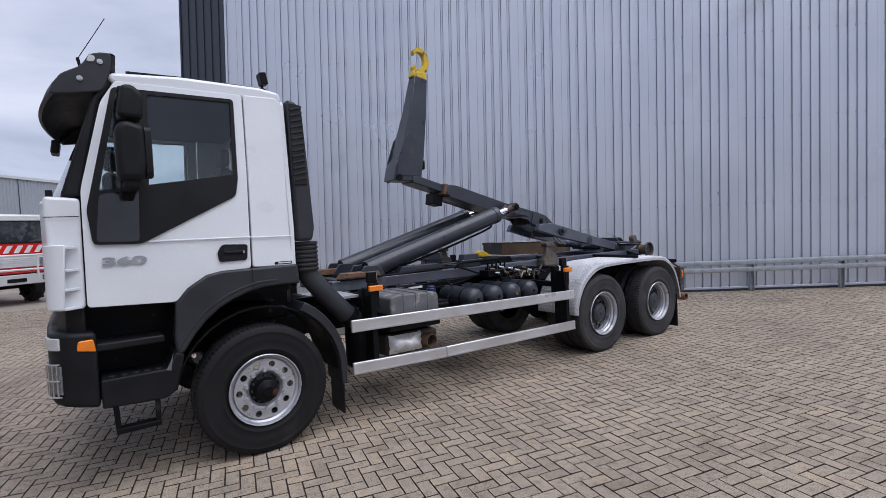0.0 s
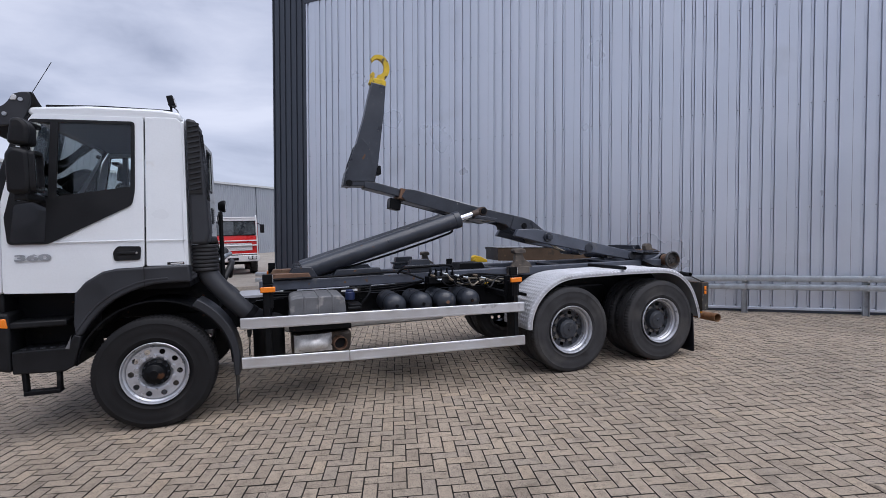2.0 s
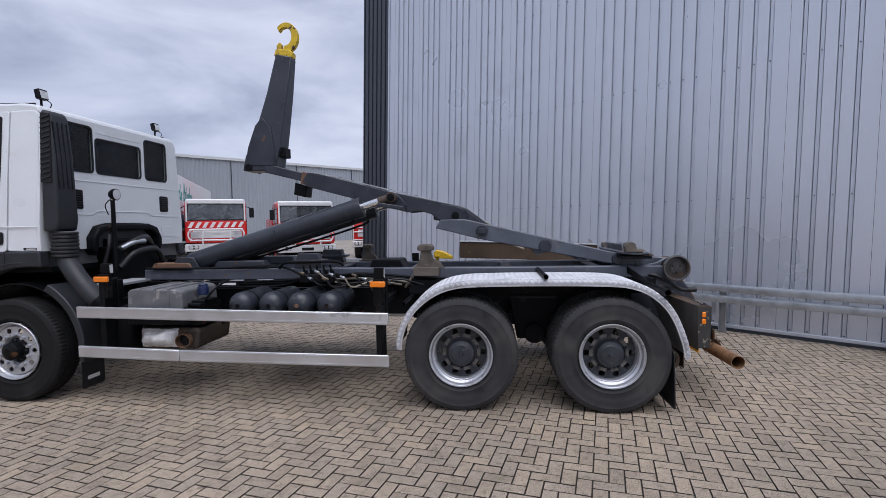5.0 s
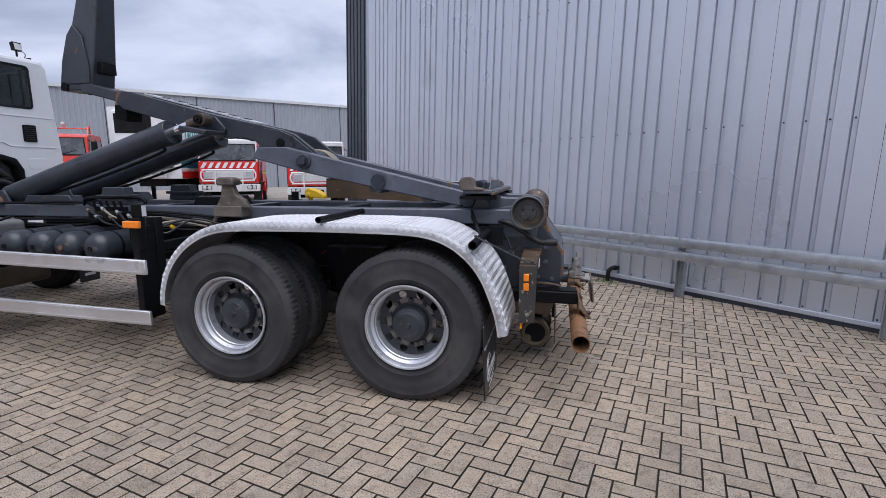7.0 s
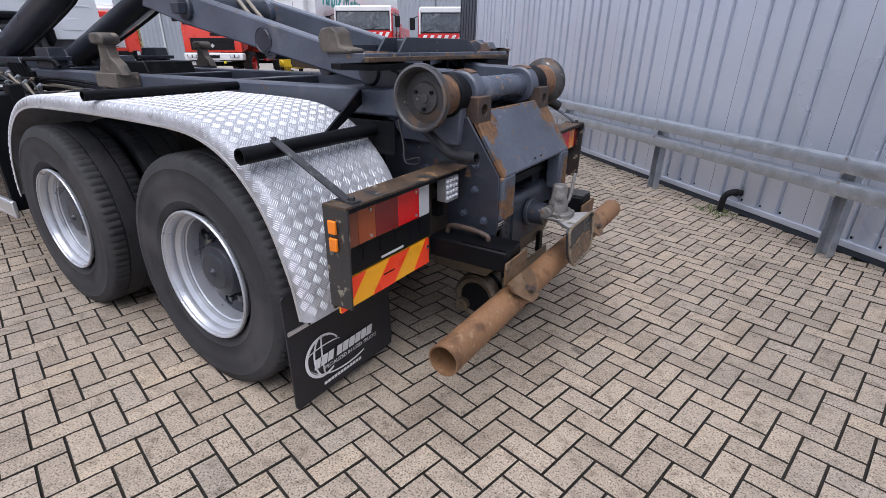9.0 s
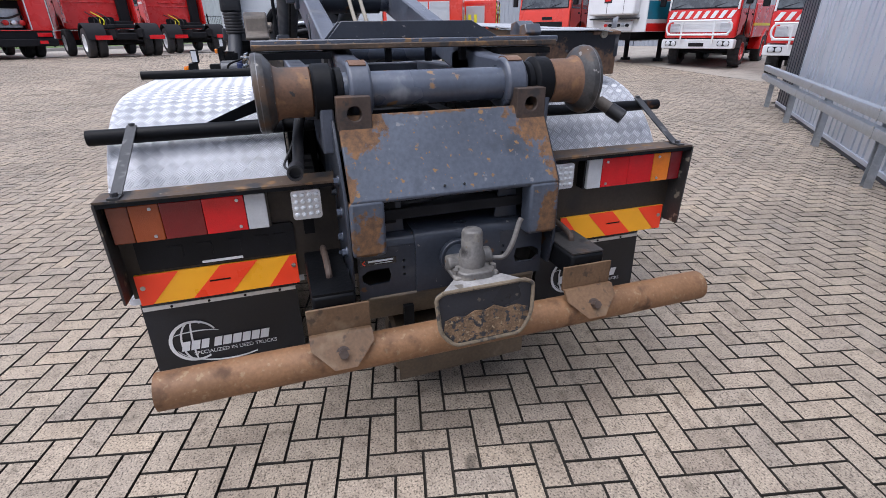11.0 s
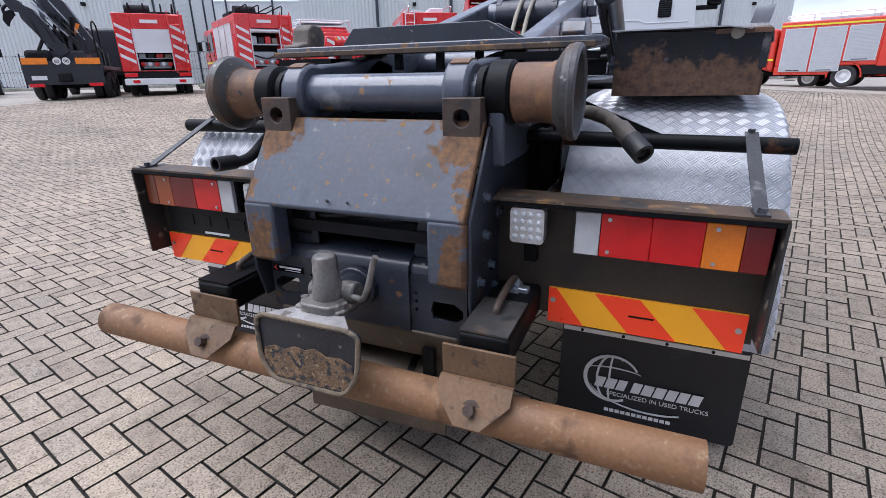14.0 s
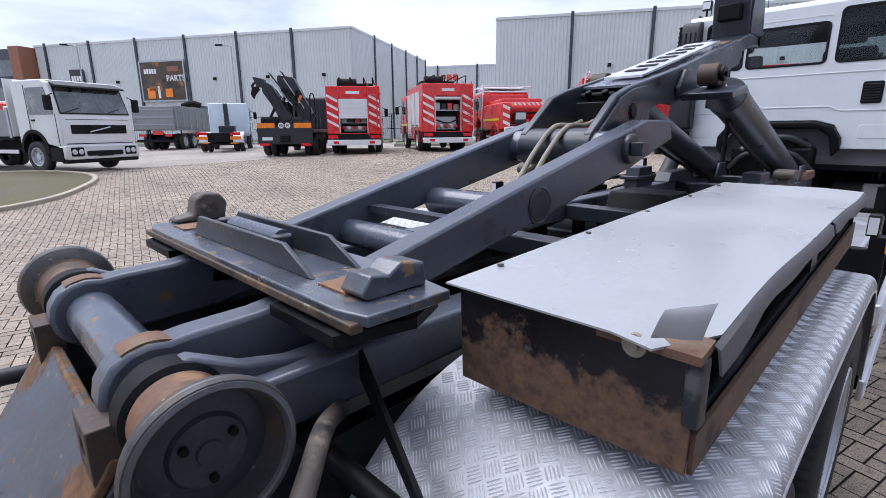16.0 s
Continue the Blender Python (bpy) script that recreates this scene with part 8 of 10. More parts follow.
# signs on the first warehouse
board = thing("billboard", "dark and orange advertising banner with lettering on the cladding", "sign")
part("banner", block_box(ONE, 19.6, 25.2, -0.30, -0.22, 5.2, 9.2), m_picture, board)
for a, b in ((19.45, 19.6), (25.2, 25.35)):
    part("frame_side", block_box(ONE, a, b, -0.34, -0.18, 5.05, 9.35), m_galv, board)
for a, b in ((5.05, 5.2), (9.2, 9.35)):
    part("frame_rail", block_box(ONE, 19.6, 25.2, -0.34, -0.18, a, b), m_galv, board)
BX, BN = yard_at(0.951, 0.309), yard_at(-0.309, 0.951)
ALONG = Matrix(((-BX.x, 0, -BN.x, 0), (-BX.y, 0, -BN.y, 0), (0, 1, 0, 0), (0, 0, 0, 1)))
words("lettering", "PARTS", 0.85, Matrix.Translation(block_at(*ONE, 21.9, -0.31, 7.2)) @ ALONG, m_print, board, bold=0.015)
for k in range(5):
    part("letter_bar", block_box(ONE, 24.5 - 0.34 * k, 24.75 - 0.34 * k, -0.33, -0.305, 8.0, 8.5), m_print, board)
for a, z, w, h, m in ((21.3, 5.5, 0.9, 0.9, m_orange_film), (22.9, 5.4, 0.3, 1.3, m_print), (23.6, 5.4, 1.0, 1.1, m_orange_film), (20.2, 8.2, 1.5, 0.5, m_brown), (22.6, 6.2, 1.7, 0.5, m_brown)):
    part("printed_shape", block_box(ONE, a, a + w, -0.32, -0.305, z, z + h), m, board)
small = thing("black_sign", "small black sign board on the warehouse wall", "sign")
part("panel", block_box(ONE, 33.2, 35.2, -0.30, -0.20, 6.2, 8.8), m_navy_dark, small)
for k in range(4):
    part("letter_bar", block_box(ONE, 34.7 - 0.38 * k, 34.98 - 0.38 * k, -0.33, -0.305, 7.5, 8.1), m_print, small)
part("text_bar", block_box(ONE, 33.6, 34.5, -0.33, -0.305, 6.6, 6.85), m_print, small)
logo = thing("wall_logo", "red block lettering shape high on a pale wall", "sign")
for k in range(3):
    part("letter_shape", block_box(GAP, 12.6 - 1.1 * k, 13.4 - 1.1 * k, -0.30, -0.22, 10.2, 11.1), m_red_orange, logo)

# lawns, road and fence in front of the warehouses
for nm, s0, s1, n0, n1 in (("lawn_strip", 6.0, 74.0, 34.5, 40.5), ("lawn_strip", -60.0, 5.5, 26.5, 36.0)):
    lawn = part(nm, yard_box(Geo(), s0, s1, n0, n1, -0.1, 0.92), m_grass)
    tagged(lawn, "mown grass strip behind the parked trucks", "lawn", kind="structure")
    part("kerb", yard_box(Geo(), s0, s1, n0 - 0.15, n0 - 0.01, -0.1, 0.95), m_concrete, lawn, bevel=0.02)
road = part("road_strip", yard_box(Geo(), -60, 5.5, 36.2, 40.8, -0.1, 0.88), m_tarmac)
tagged(road, "narrow grey access road along the warehouse", "road", kind="structure")
for s0, n in ((6.0, 37.5), (-44.0, 30.0)):
    fence = thing("yard_fence", "tall dark steel mesh fence on posts", "fence")
    end = 62.0 if s0 > 0 else 5.5
    k = s0
    while k < end:
        part("post", yard_box(Geo(), k - 0.04, k + 0.04, n - 0.04, n + 0.04, 0.7, 3.1), m_frame, fence)
        g = Geo()
        for i in range(1, 14):
            yard_box(g, k + 0.18 * i - 0.006, k + 0.18 * i + 0.006, n - 0.006, n + 0.006, 0.95, 3.0)
        for z in (1.0, 1.9, 2.9):
            yard_box(g, k, k + 2.5, n - 0.01, n + 0.01, z, z + 0.03)
        part("mesh_panel", g, m_frame, fence)
        k += 2.5
for s, n, h in ((-30.0, 24.0, 8.5), (33.0, 41.3, 9.0), (-38.0, 22.0, 7.0), (20.0, 41.3, 9.0)):
    lamp = thing("street_lamp", "grey steel street lamp with a short arm", "lamp", "street lamps of the yard")
    p = yard_at(s, n)
    part("pole", Geo().rod(p + Vector((0, 0, -0.1)), p + Vector((0, 0, h)), 0.09, 8, 0.05), m_galv, lamp)
    part("arm", Geo().pipe([p + Vector((0, 0, h)), p + HD * 0.4 + Vector((0, 0, h + 0.12)), p + HD * 1.1 + Vector((0, 0, h + 0.15))], 0.04, 6), m_galv, lamp)
    part("lamp_head", Geo().box(p.x + 0.75 - 0.3, p.x + 0.75 + 0.3, p.y - 0.85, p.y - 0.6, h + 0.1, h + 0.22, (0, 0, -41)), m_dark, lamp)

# kerbed pool of olive water
m_kerb = mat("tan_kerb_stone", (0.37, 0.325, 0.255), 0.8, 0, 0.15, 3, 50, 0.002, 60)
pool = thing("kerbed_bed", "shallow bed of olive-brown water inside a round concrete kerb", "pond", kind="structure")
BED = rounded_poly([(7.4, -11.5), (5.5, -12.6), (4.0, -15.4), (4.7, -19.0), (13.0, -22.5), (19.0, -17.0), (14.0, -12.0)], 1.6, 6)
mid_bed = (9.5, -16.0)
inner = [(mid_bed[0] + (x - mid_bed[0]) * 0.976, mid_bed[1] + (y - mid_bed[1]) * 0.974) for x, y in BED]


def bedded(g, lift):
    """Lays a flat outline on the slope of the yard."""
    return g.moved(lambda x, y, z: (x, y, z + gz(x, y) + lift))


part("kerb", bedded(Geo().plate(BED, -0.1, 0.09, "z", [inner]), 0.0), m_kerb, pool, "tan concrete kerb ring", bevel=0.015)
g, n = Geo(), len(inner)
for k in range(13):
    g.v += [(mid_bed[0] + (x - mid_bed[0]) * (1 - k / 12), mid_bed[1] + (y - mid_bed[1]) * (1 - k / 12), 0.045) for x, y in inner]
g.f = [(k * n + i, k * n + (i + 1) % n, (k + 1) * n + (i + 1) % n, (k + 1) * n + i) for k in range(12) for i in range(n)]
part("water", bedded(g, 0.0), m_soil, pool, "still olive-brown water")

# ---------- parked vehicles ----------
TYRES = {}


def wheel(v, x, y, r=0.5, w=0.28, rim_material=None, rugged=False):
    """A road wheel: tyre with its rim under it. y is the wheel's outer face; its sign gives the side."""
    key = (r, w, rugged)
    if key not in TYRES:
        h = w / 2
        prof = [(r * 0.58, -h * 0.8), (r * 0.70, -h), (r * 0.88, -h * 0.98), (r * 0.97, -h * 0.8), (r, -h * 0.45), (r, h * 0.45), (r * 0.97, h * 0.8), (r * 0.88, h * 0.98), (r * 0.70, h), (r * 0.58, h * 0.8)]
        g = Geo().lathe(prof, (0, 0, 0), 32, close=True)
        if rugged:
            for i in range(20):
                a = 2 * math.pi * i / 20
                g.box(-0.035, 0.035, -h * (0.98 if i % 2 else 0.1), h * (0.1 if i % 2 else 0.98), r * 0.96, r * 1.03)
                g.v[-8:] = [(px * math.cos(a) + pz * math.sin(a), py, pz * math.cos(a) - px * math.sin(a)) for px, py, pz in g.v[-8:]]
        rim = Geo().lathe([(r * 0.60, -h * 0.8), (r * 0.60, h * 0.92), (r * 0.55, h * 0.92), (r * 0.50, h * 0.35), (r * 0.30, h * 0.20), (r * 0.27, h * 0.55), (r * 0.20, h * 0.75), (0.001, h * 0.78)], (0, 0, 0), 24)
        for i in range(8):
            a = 2 * math.pi * i / 8
            rim.rod((r * 0.23 * math.cos(a), h * 0.55, r * 0.23 * math.sin(a)), (r * 0.23 * math.cos(a), h * 0.85, r * 0.23 * math.sin(a)), 0.018, 6)
        TYRES[key] = (mesh_of("tyre", g, m_rubber), rim)
    tyre = new("wheel", TYRES[key][0])
    tyre.parent = v
    tyre.matrix_basis = pose(x, y - math.copysign(w / 2, y), r, 0, 0, 0 if y > 0 else 180)
    rk = (key, rim_material.name)
    if rk not in TYRES:
        TYRES[rk] = mesh_of("rim", TYRES[key][1], rim_material)
    rim = new("rim", TYRES[rk])
    rim.parent = tyre


def axle(v, x, half=1.22, r=0.5, w=0.28, rim_material=None, rugged=False, dual=False):
    for s in (-1, 1):
        wheel(v, x, s * half, r, w, rim_material, rugged)
        if dual:
            wheel(v, x, s * (half - w - 0.05), r, w, rim_material, rugged)
    part("axle_beam", Geo().rod((x, -half + 0.1, r), (x, half - 0.1, r), 0.09, 10), m_dark, v)


def slab(v, name, a, b, c, d, material, label="", t=0.02, parent=None):
    """A thin panel through four corners."""
    a, b, c, d = (Vector(p) for p in (a, b, c, d))
    n = (b - a).cross(d - a).normalized() * t
    return part(name, Geo().add([a, b, c, d, a + n, b + n, c + n, d + n], [(0, 3, 2, 1), (4, 5, 6, 7), (0, 1, 5, 4), (1, 2, 6, 5), (2, 3, 7, 6), (3, 0, 4, 7)]), material, parent or v, label)


def slats(v, name, x0, x1, y0, y1, z0, z1, n, material, axis="x", parent=None, label=""):
    """A panel of n horizontal slats whose face is turned along axis: y0..y1 (or x0..x1) is its depth."""
    step = (z1 - z0) / n
    lo, hi = (x0, x1) if axis == "x" else (y0, y1)
    dip = min(0.008, 0.3 * (hi - lo))
    front, back = [], []
    for i in range(n):
        z = z0 + i * step
        front += [(hi - dip, z), (hi - dip, z + 0.14 * step), (hi, z + 0.2 * step), (hi, z + 0.94 * step)]
        back += [(lo + dip, z), (lo + dip, z + 0.14 * step), (lo, z + 0.2 * step), (lo, z + 0.94 * step)]
    outline = front + [(hi - dip, z1)] + [(lo + dip, z1)] + back[::-1]
    g = Geo().plate(outline, y0, y1, "y") if axis == "x" else Geo().plate(outline, x0, x1, "x")
    return part(name, g, material, parent or v, label, angle=20)


def stripes(v, x, y0, y1, z0, z1, n, material, lean=0.5, face=1):
    """Slanted warning stripes on a face across x."""
    w = (y1 - y0) / n
    for i in range(n):
        a = y0 + i * w
        q = [(a, z0), (a + w * 0.5, z0), (min(a + w * (0.5 + lean), y1), z1), (min(a + w * lean, y1), z1)]
        part("warning_stripe", Geo().plate(q, x, x + 0.012 * face, "x"), material, v)


def frame_rails(v, x0, x1, z=0.72):
    for s in (-1, 1):
        part("frame_rail", Geo().box(x0, x1, s * 0.42 - 0.04, s * 0.42 + 0.04, z - 0.13, z + 0.13), m_dark, v)
    part("underbody", Geo().box(x0 + 0.5, x1 - 1.0, -0.36, 0.36, z - 0.22, z + 0.02), m_dark, v, bevel=0.04)


def cab(v, x0, x1, z0, z1, w, paint, screen=0.52, rake=0.28, windows=((0.30, 0.92),), bumper=None, grille=None, arch=None, roof=None, mirror=True):
    """A cab-over cab from x0 (rear) to x1 (front)."""
    h, hw = z1 - z0, w / 2
    zs = z0 + screen * h
    prof = [(x0, z0), (x0, z1 - 0.12), (x0 + 0.12, z1), (x1 - rake - 0.25, z1), (x1 - rake, z1 - 0.10), (x1 - 0.04, zs), (x1, zs - 0.12), (x1, z0)]
    if arch:
        ax, ar = arch
        prof += [p for p in arc(ax, z0 - 0.05, ar, 0, 180, 10) if p[1] > z0]
    body = part("cab", Geo().plate(prof, -hw, hw), paint, v, bevel=0.085, segments=3)
    nx, nz = (z1 - 0.10 - zs), (rake - 0.04)
    k = math.hypot(nx, nz)
    nx, nz = nx / k * 0.012, nz / k * 0.012
    on = lambda z: (x1 - 0.04 - (rake - 0.04) * (z - zs) / (z1 - 0.10 - zs), z)  # noqa: E731
    a, b = on(z1 - 0.20), on(zs + 0.05)
    e0, e1 = on(zs + 0.015), on(z1 - 0.165)
    slab(v, "screen_seal", (e0[0] + nx * 0.6, hw - 0.075, e0[1] + nz), (e0[0] + nx * 0.6, -hw + 0.075, e0[1] + nz), (e1[0] + nx * 0.6, -hw + 0.125, e1[1] + nz), (e1[0] + nx * 0.6, hw - 0.125, e1[1] + nz), m_dark, "black rubber windscreen seal", -0.02, body)
    slab(v, "windscreen", (b[0] + nx, hw - 0.10, b[1] + nz), (b[0] + nx, -hw + 0.10, b[1] + nz), (a[0] + nx, -hw + 0.16, a[1] + nz), (a[0] + nx, hw - 0.16, a[1] + nz), m_dark_glass, "windscreen with reflection patches painted into its colour", -0.02, body)
    c0, c1 = on(zs + 0.12), on(zs + 0.34)
    slab(v, "paper_notice", (c0[0] + nx * 1.2, hw - 0.34, c0[1] + nz), (c0[0] + nx * 1.2, hw - 0.54, c0[1] + nz), (c1[0] + nx * 1.2, hw - 0.54, c1[1] + nz), (c1[0] + nx * 1.2, hw - 0.34, c1[1] + nz), m_print, "white paper notice behind the windscreen", -0.006, body)
    for s in (-0.4, 0.15):
        part("wiper", Geo().rod((b[0] + 0.04, s * w, b[1] + 0.02), (b[0] + 0.0, s * w + 0.45, b[1] + 0.16), 0.012, 6), m_dark, body)
    for s in (-1, 1):
        y = s * hw
        for f0, f1 in windows:
            q0, q1 = x0 + f0 * (x1 - x0), x0 + f1 * (x1 - x0)
            lean = rake * 0.8 if f1 > 0.85 else 0.03
            q = rounded_poly([(q0, zs + 0.0), (q1, zs + 0.0), (q1 - lean, z1 - 0.24), (q0 + 0.02, z1 - 0.24)], 0.06, 3)
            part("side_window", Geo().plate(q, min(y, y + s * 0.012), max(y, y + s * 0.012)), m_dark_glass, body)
            part("door_gap", Geo().box(q0 - 0.06, q0 - 0.045, y - 0.012, y + 0.012, z0 + 0.1, z1 - 0.16), m_dark, body)
            part("door_gap", Geo().box(q1 + 0.035, q1 + 0.05, y - 0.012, y + 0.012, z0 + 0.1, zs), m_dark, body)
            part("door_handle", Geo().box(q0 + 0.05, q0 + 0.22, y - 0.02, y + 0.02, zs - 0.20, zs - 0.14), m_dark, body, bevel=0.008)
        if mirror:
            m = part("mirror", Geo().box(x1 - 0.12, x1 + 0.02, y + s * 0.22 - 0.10, y + s * 0.22 + 0.10, zs + 0.12, zs + 0.56), m_dark, body, bevel=0.03)
            part("mirror_arm", Geo().rod((x1 - 0.12, y, zs + 0.62), (x1 - 0.05, y + s * 0.22, zs + 0.52), 0.018, 6), m_dark, m)
        part("step", Geo().box(x1 - 0.75, x1 - 0.25, y - 0.14 if s > 0 else y, y if s > 0 else y + 0.14, z0 - 0.36, z0 - 0.31), m_dark, v, bevel=0.01)
    if grille:
        gz0, gz1, gm, n = grille
        slats(v, "grille", x1 - 0.02, x1 + 0.025, -hw + 0.30, hw - 0.30, gz0, gz1, n, gm, parent=body)
    if bumper:
        bm, b0, b1 = bumper
        part("bumper", Geo().plate(rounded(-hw - 0.02, hw + 0.02, b0, b1, 0.06), x1 - 0.25, x1 + 0.10, "x"), bm, v, bevel=0.03)
        for s in (-1, 1):
            part("headlamp", Geo().plate(rounded(min(s * (hw - 0.12), s * (hw - 0.52)), max(s * (hw - 0.12), s * (hw - 0.52)), b0 + 0.10, b1 - 0.06, 0.04), x1 + 0.08, x1 + 0.12, "x"), m_dark, v, "dark headlamp housing")
            for e in (0.22, 0.42):
                part("lamp_glass", Geo().lathe([(min(0.085, (b1 - b0) * 0.30), 0.0), (0.05, 0.018), (0.001, 0.022)], (x1 + 0.12, s * (hw - e), (b0 + b1) / 2 + 0.02), 14, "x"), m_led, v, "clear round lamp")
        part("number_plate", Geo().box(x1 + 0.09, x1 + 0.12, -0.26, 0.26, b0 + 0.08, b0 + 0.20), m_dark, v)
    return body


def fan(v, pts, r, material, name="rail", label="", n=6):
    return part(name, Geo().pipe(pts, r, n), material, v, label)


def ladder(v, x, y0, y1, z0, z1, material, rungs=7, parent=None):
    """An upright ladder on a face across x."""
    l = part("ladder", Geo().rod((x, y0, z0), (x, y0, z1), 0.025, 6), material, parent or v)
    part("ladder_rail", Geo().rod((x, y1, z0), (x, y1, z1), 0.025, 6), material, l)
    for i in range(rungs):
        z = z0 + (i + 0.5) * (z1 - z0) / rungs
        part("rung", Geo().rod((x, y0, z), (x, y1, z), 0.016, 6), material, l)


def park(v, x, y, heading, ref):
    v.matrix_basis = pose(x, y, gz(x, y) - 0.004, 0, 0, heading) @ Matrix.Translation((-ref, 0, 0))


def pump_locker(v, x, y0, y1, z0, z1, seed, bright=False):
    """The fittings of an open rear locker: shelf, pump panel, couplings, hoses."""
    r = random.Random(seed)
    part("locker_back", Geo().box(x + 0.55, x + 0.58, y0, y1, z0, z1), m_dark, v)
    part("pump_panel", Geo().box(x + 0.40, x + 0.56, y0 + 0.1, y1 - 0.1, z0 + 0.05, z0 + 0.42 * (z1 - z0)), m_galv, v, bevel=0.02)
    part("shelf", Geo().box(x + 0.08, x + 0.56, y0, y1, z0 + 0.58 * (z1 - z0), z0 + 0.61 * (z1 - z0)), m_lime if bright else m_galv, v, "yellow-edged shelf" if bright else "")
    for i in range(5):
        y = y0 + (i + 0.5) * (y1 - y0) / 5
        part("coupling", Geo().lathe([(0.09, 0.0), (0.09, -0.16), (0.06, -0.18), (0.001, -0.18)], (x + 0.40, y, z0 + 0.22), 12, "x"), m_alu if i % 2 else m_red, v)
    for i in range(4):
        y = y0 + (i + 0.5) * (y1 - y0) / 4
        part("equipment_case", Geo().box(x + 0.2, x + 0.5, y - 0.12, y + 0.12, z0 + 0.61 * (z1 - z0), z0 + (0.74 + 0.12 * r.random()) * (z1 - z0)), (m_tan_hose, m_lime if bright else m_red, m_grey_plastic, m_galv)[i], v, bevel=0.02)
    fan(v, [(x + 0.3, y0 + 0.1, z0 + 0.5), (x + 0.15, (y0 + y1) / 2, z0 + 0.36), (x + 0.3, y1 - 0.1, z0 + 0.5)], 0.035, m_hose, "hose")


def fire_engine(label, paint, length=7.2, w=2.45, h=3.05, cab_len=2.5, side=None, shutters=3, rear="open", ladder_at=0, ladder_paint=None, chevrons=None, bumper=None, roof="rails", trim=None, crew=True, lamps=True, outline=None):
    """A fire engine: cab in front, body with lockers and roof gear behind."""
    v = thing("fire_engine", label, "fire engine", "parked fire engines")
    hw, xb = w / 2, length - cab_len - 0.08
    z0 = 0.62
    frame_rails(v, 0.2, length - 0.3)
    axle(v, length - 1.35, hw - 0.02, 0.5, 0.30, m_white_paint)
    axle(v, 1.75, hw - 0.02, 0.5, 0.30, m_white_paint, dual=True)
    cab(v, length - cab_len, length, 0.72, h - 0.25, w, paint, 0.50, 0.22, ((0.56, 0.93), (0.12, 0.48)) if crew else ((0.3, 0.92),), (bumper or m_white_paint, 0.45, 0.80), (0.95, 1.35, m_dark, 5), (length - 1.35, 0.62))
    ow = (-0.62, 0.62)
    oz = (0.95, h - 0.55)
    body = part("body", Geo().box(0.62, xb, -hw, hw, z0 + 0.35, h), paint, v, bevel=0.05)
    part("skirt", Geo().box(2.4, xb, -hw + 0.02, hw - 0.02, z0 - 0.05, z0 + 0.35), paint, v, bevel=0.02)
    part("rear_skirt", Geo().box(0.05, 1.15, -hw + 0.02, hw - 0.02, z0 - 0.05, z0 + 0.35), m_dark, v, bevel=0.02)
    for s in (-1, 1):
        part("rear_post", Geo().box(0.0, 0.64, min(s * hw, s * 0.62), max(s * hw, s * 0.62), z0 + 0.30, h), paint, v, bevel=0.03)
    part("rear_header", Geo().box(0.0, 0.64, -0.62, 0.62, oz[1], h - 0.003), paint, v, bevel=0.02)
    part("rear_sill", Geo().box(0.0, 0.64, -0.62, 0.62, z0 + 0.303, oz[0]), paint, v, bevel=0.02)
    for s in (-1, 1):
        part("locker_edge", Geo().box(-0.015, 0.03, s * 0.62 - 0.02, s * 0.62 + 0.02, oz[0], oz[1]), m_alu, v)
    if rear == "open":
        pump_locker(v, 0.04, -0.60, 0.60, oz[0] + 0.02, oz[1], 3, ladder_at > 0)
        part("rolled_shutter", Geo().rod((0.10, -0.6, oz[1] - 0.1), (0.10, 0.6, oz[1] - 0.1), 0.09, 12), m_alu, v)
    else:
        pump_locker(v, 0.04, -0.60, 0.60, oz[0] + 0.02, oz[0] + 0.75, 5)
        slats(v, "rear_shutter", 0.0, 0.04, -0.60, 0.60, oz[0] + 0.65, oz[1], 16, m_white_paint)
    part("rear_text_bar", Geo().box(-0.012, 0.01, -0.30, 0.30, h - 0.34, h - 0.22), m_print, v)
    sm = side or m_shutter
    n = shutters
    for s in (-1, 1):
        for i in range(n):
            a, b = 0.72 + i * (xb - 0.85) / n, 0.72 + (i + 1) * (xb - 0.85) / n - 0.08
            low = z0 + (0.55 if 0.9 < (a + b) / 2 < 2.5 else 0.1)
            y = s * hw
            sh = slats(v, "side_shutter", a + 0.03, b - 0.03, y - 0.012 if s > 0 else y - 0.022, y + 0.022 if s > 0 else y + 0.012, low, h - 0.35, 26, sm, "y")
            g = Geo().box(a, a + 0.035, y - 0.028, y + 0.028, low, h - 0.34).box(b - 0.035, b, y - 0.028, y + 0.028, low, h - 0.34).box(a, b, y - 0.028, y + 0.028, h - 0.35, h - 0.31)
            part("shutter_frame", g, m_alu, sh)
            part("shutter_handle", Geo().box(a + 0.3, b - 0.3, y - 0.035, y + 0.035, low + 0.05, low + 0.08), m_dark, sh)
        if outline:
            part("trim_stripe", Geo().box(0.3, xb, s * hw - 0.02, s * hw + 0.02, h - 0.22, h - 0.15), outline, v)
        if trim:
            part("trim_stripe", Geo().box(xb + 0.1, length - 0.2, s * hw - 0.015, s * hw + 0.015, 1.25, 1.34), trim, v)
        part("mudguard", Geo().plate(arc(1.75, 0.5, 0.68, -5, 185, 12) + list(reversed(arc(1.75, 0.5, 0.62, -5, 185, 12))), min(s * hw, s * (hw - 0.35)), max(s * hw, s * (hw - 0.35))), paint, v)
        if chevrons:
            y0, y1 = (0.68, hw - 0.04) if s > 0 else (-hw + 0.04, -0.68)
            for k in range(4):
                z = 1.2 + 0.36 * k
                q = [(y0, z), (y1, z + 0.26), (y1, z + 0.38), (y0, z + 0.12)]
                part("warning_stripe", Geo().plate(q, -0.012, 0.01, "x"), chevrons, v)
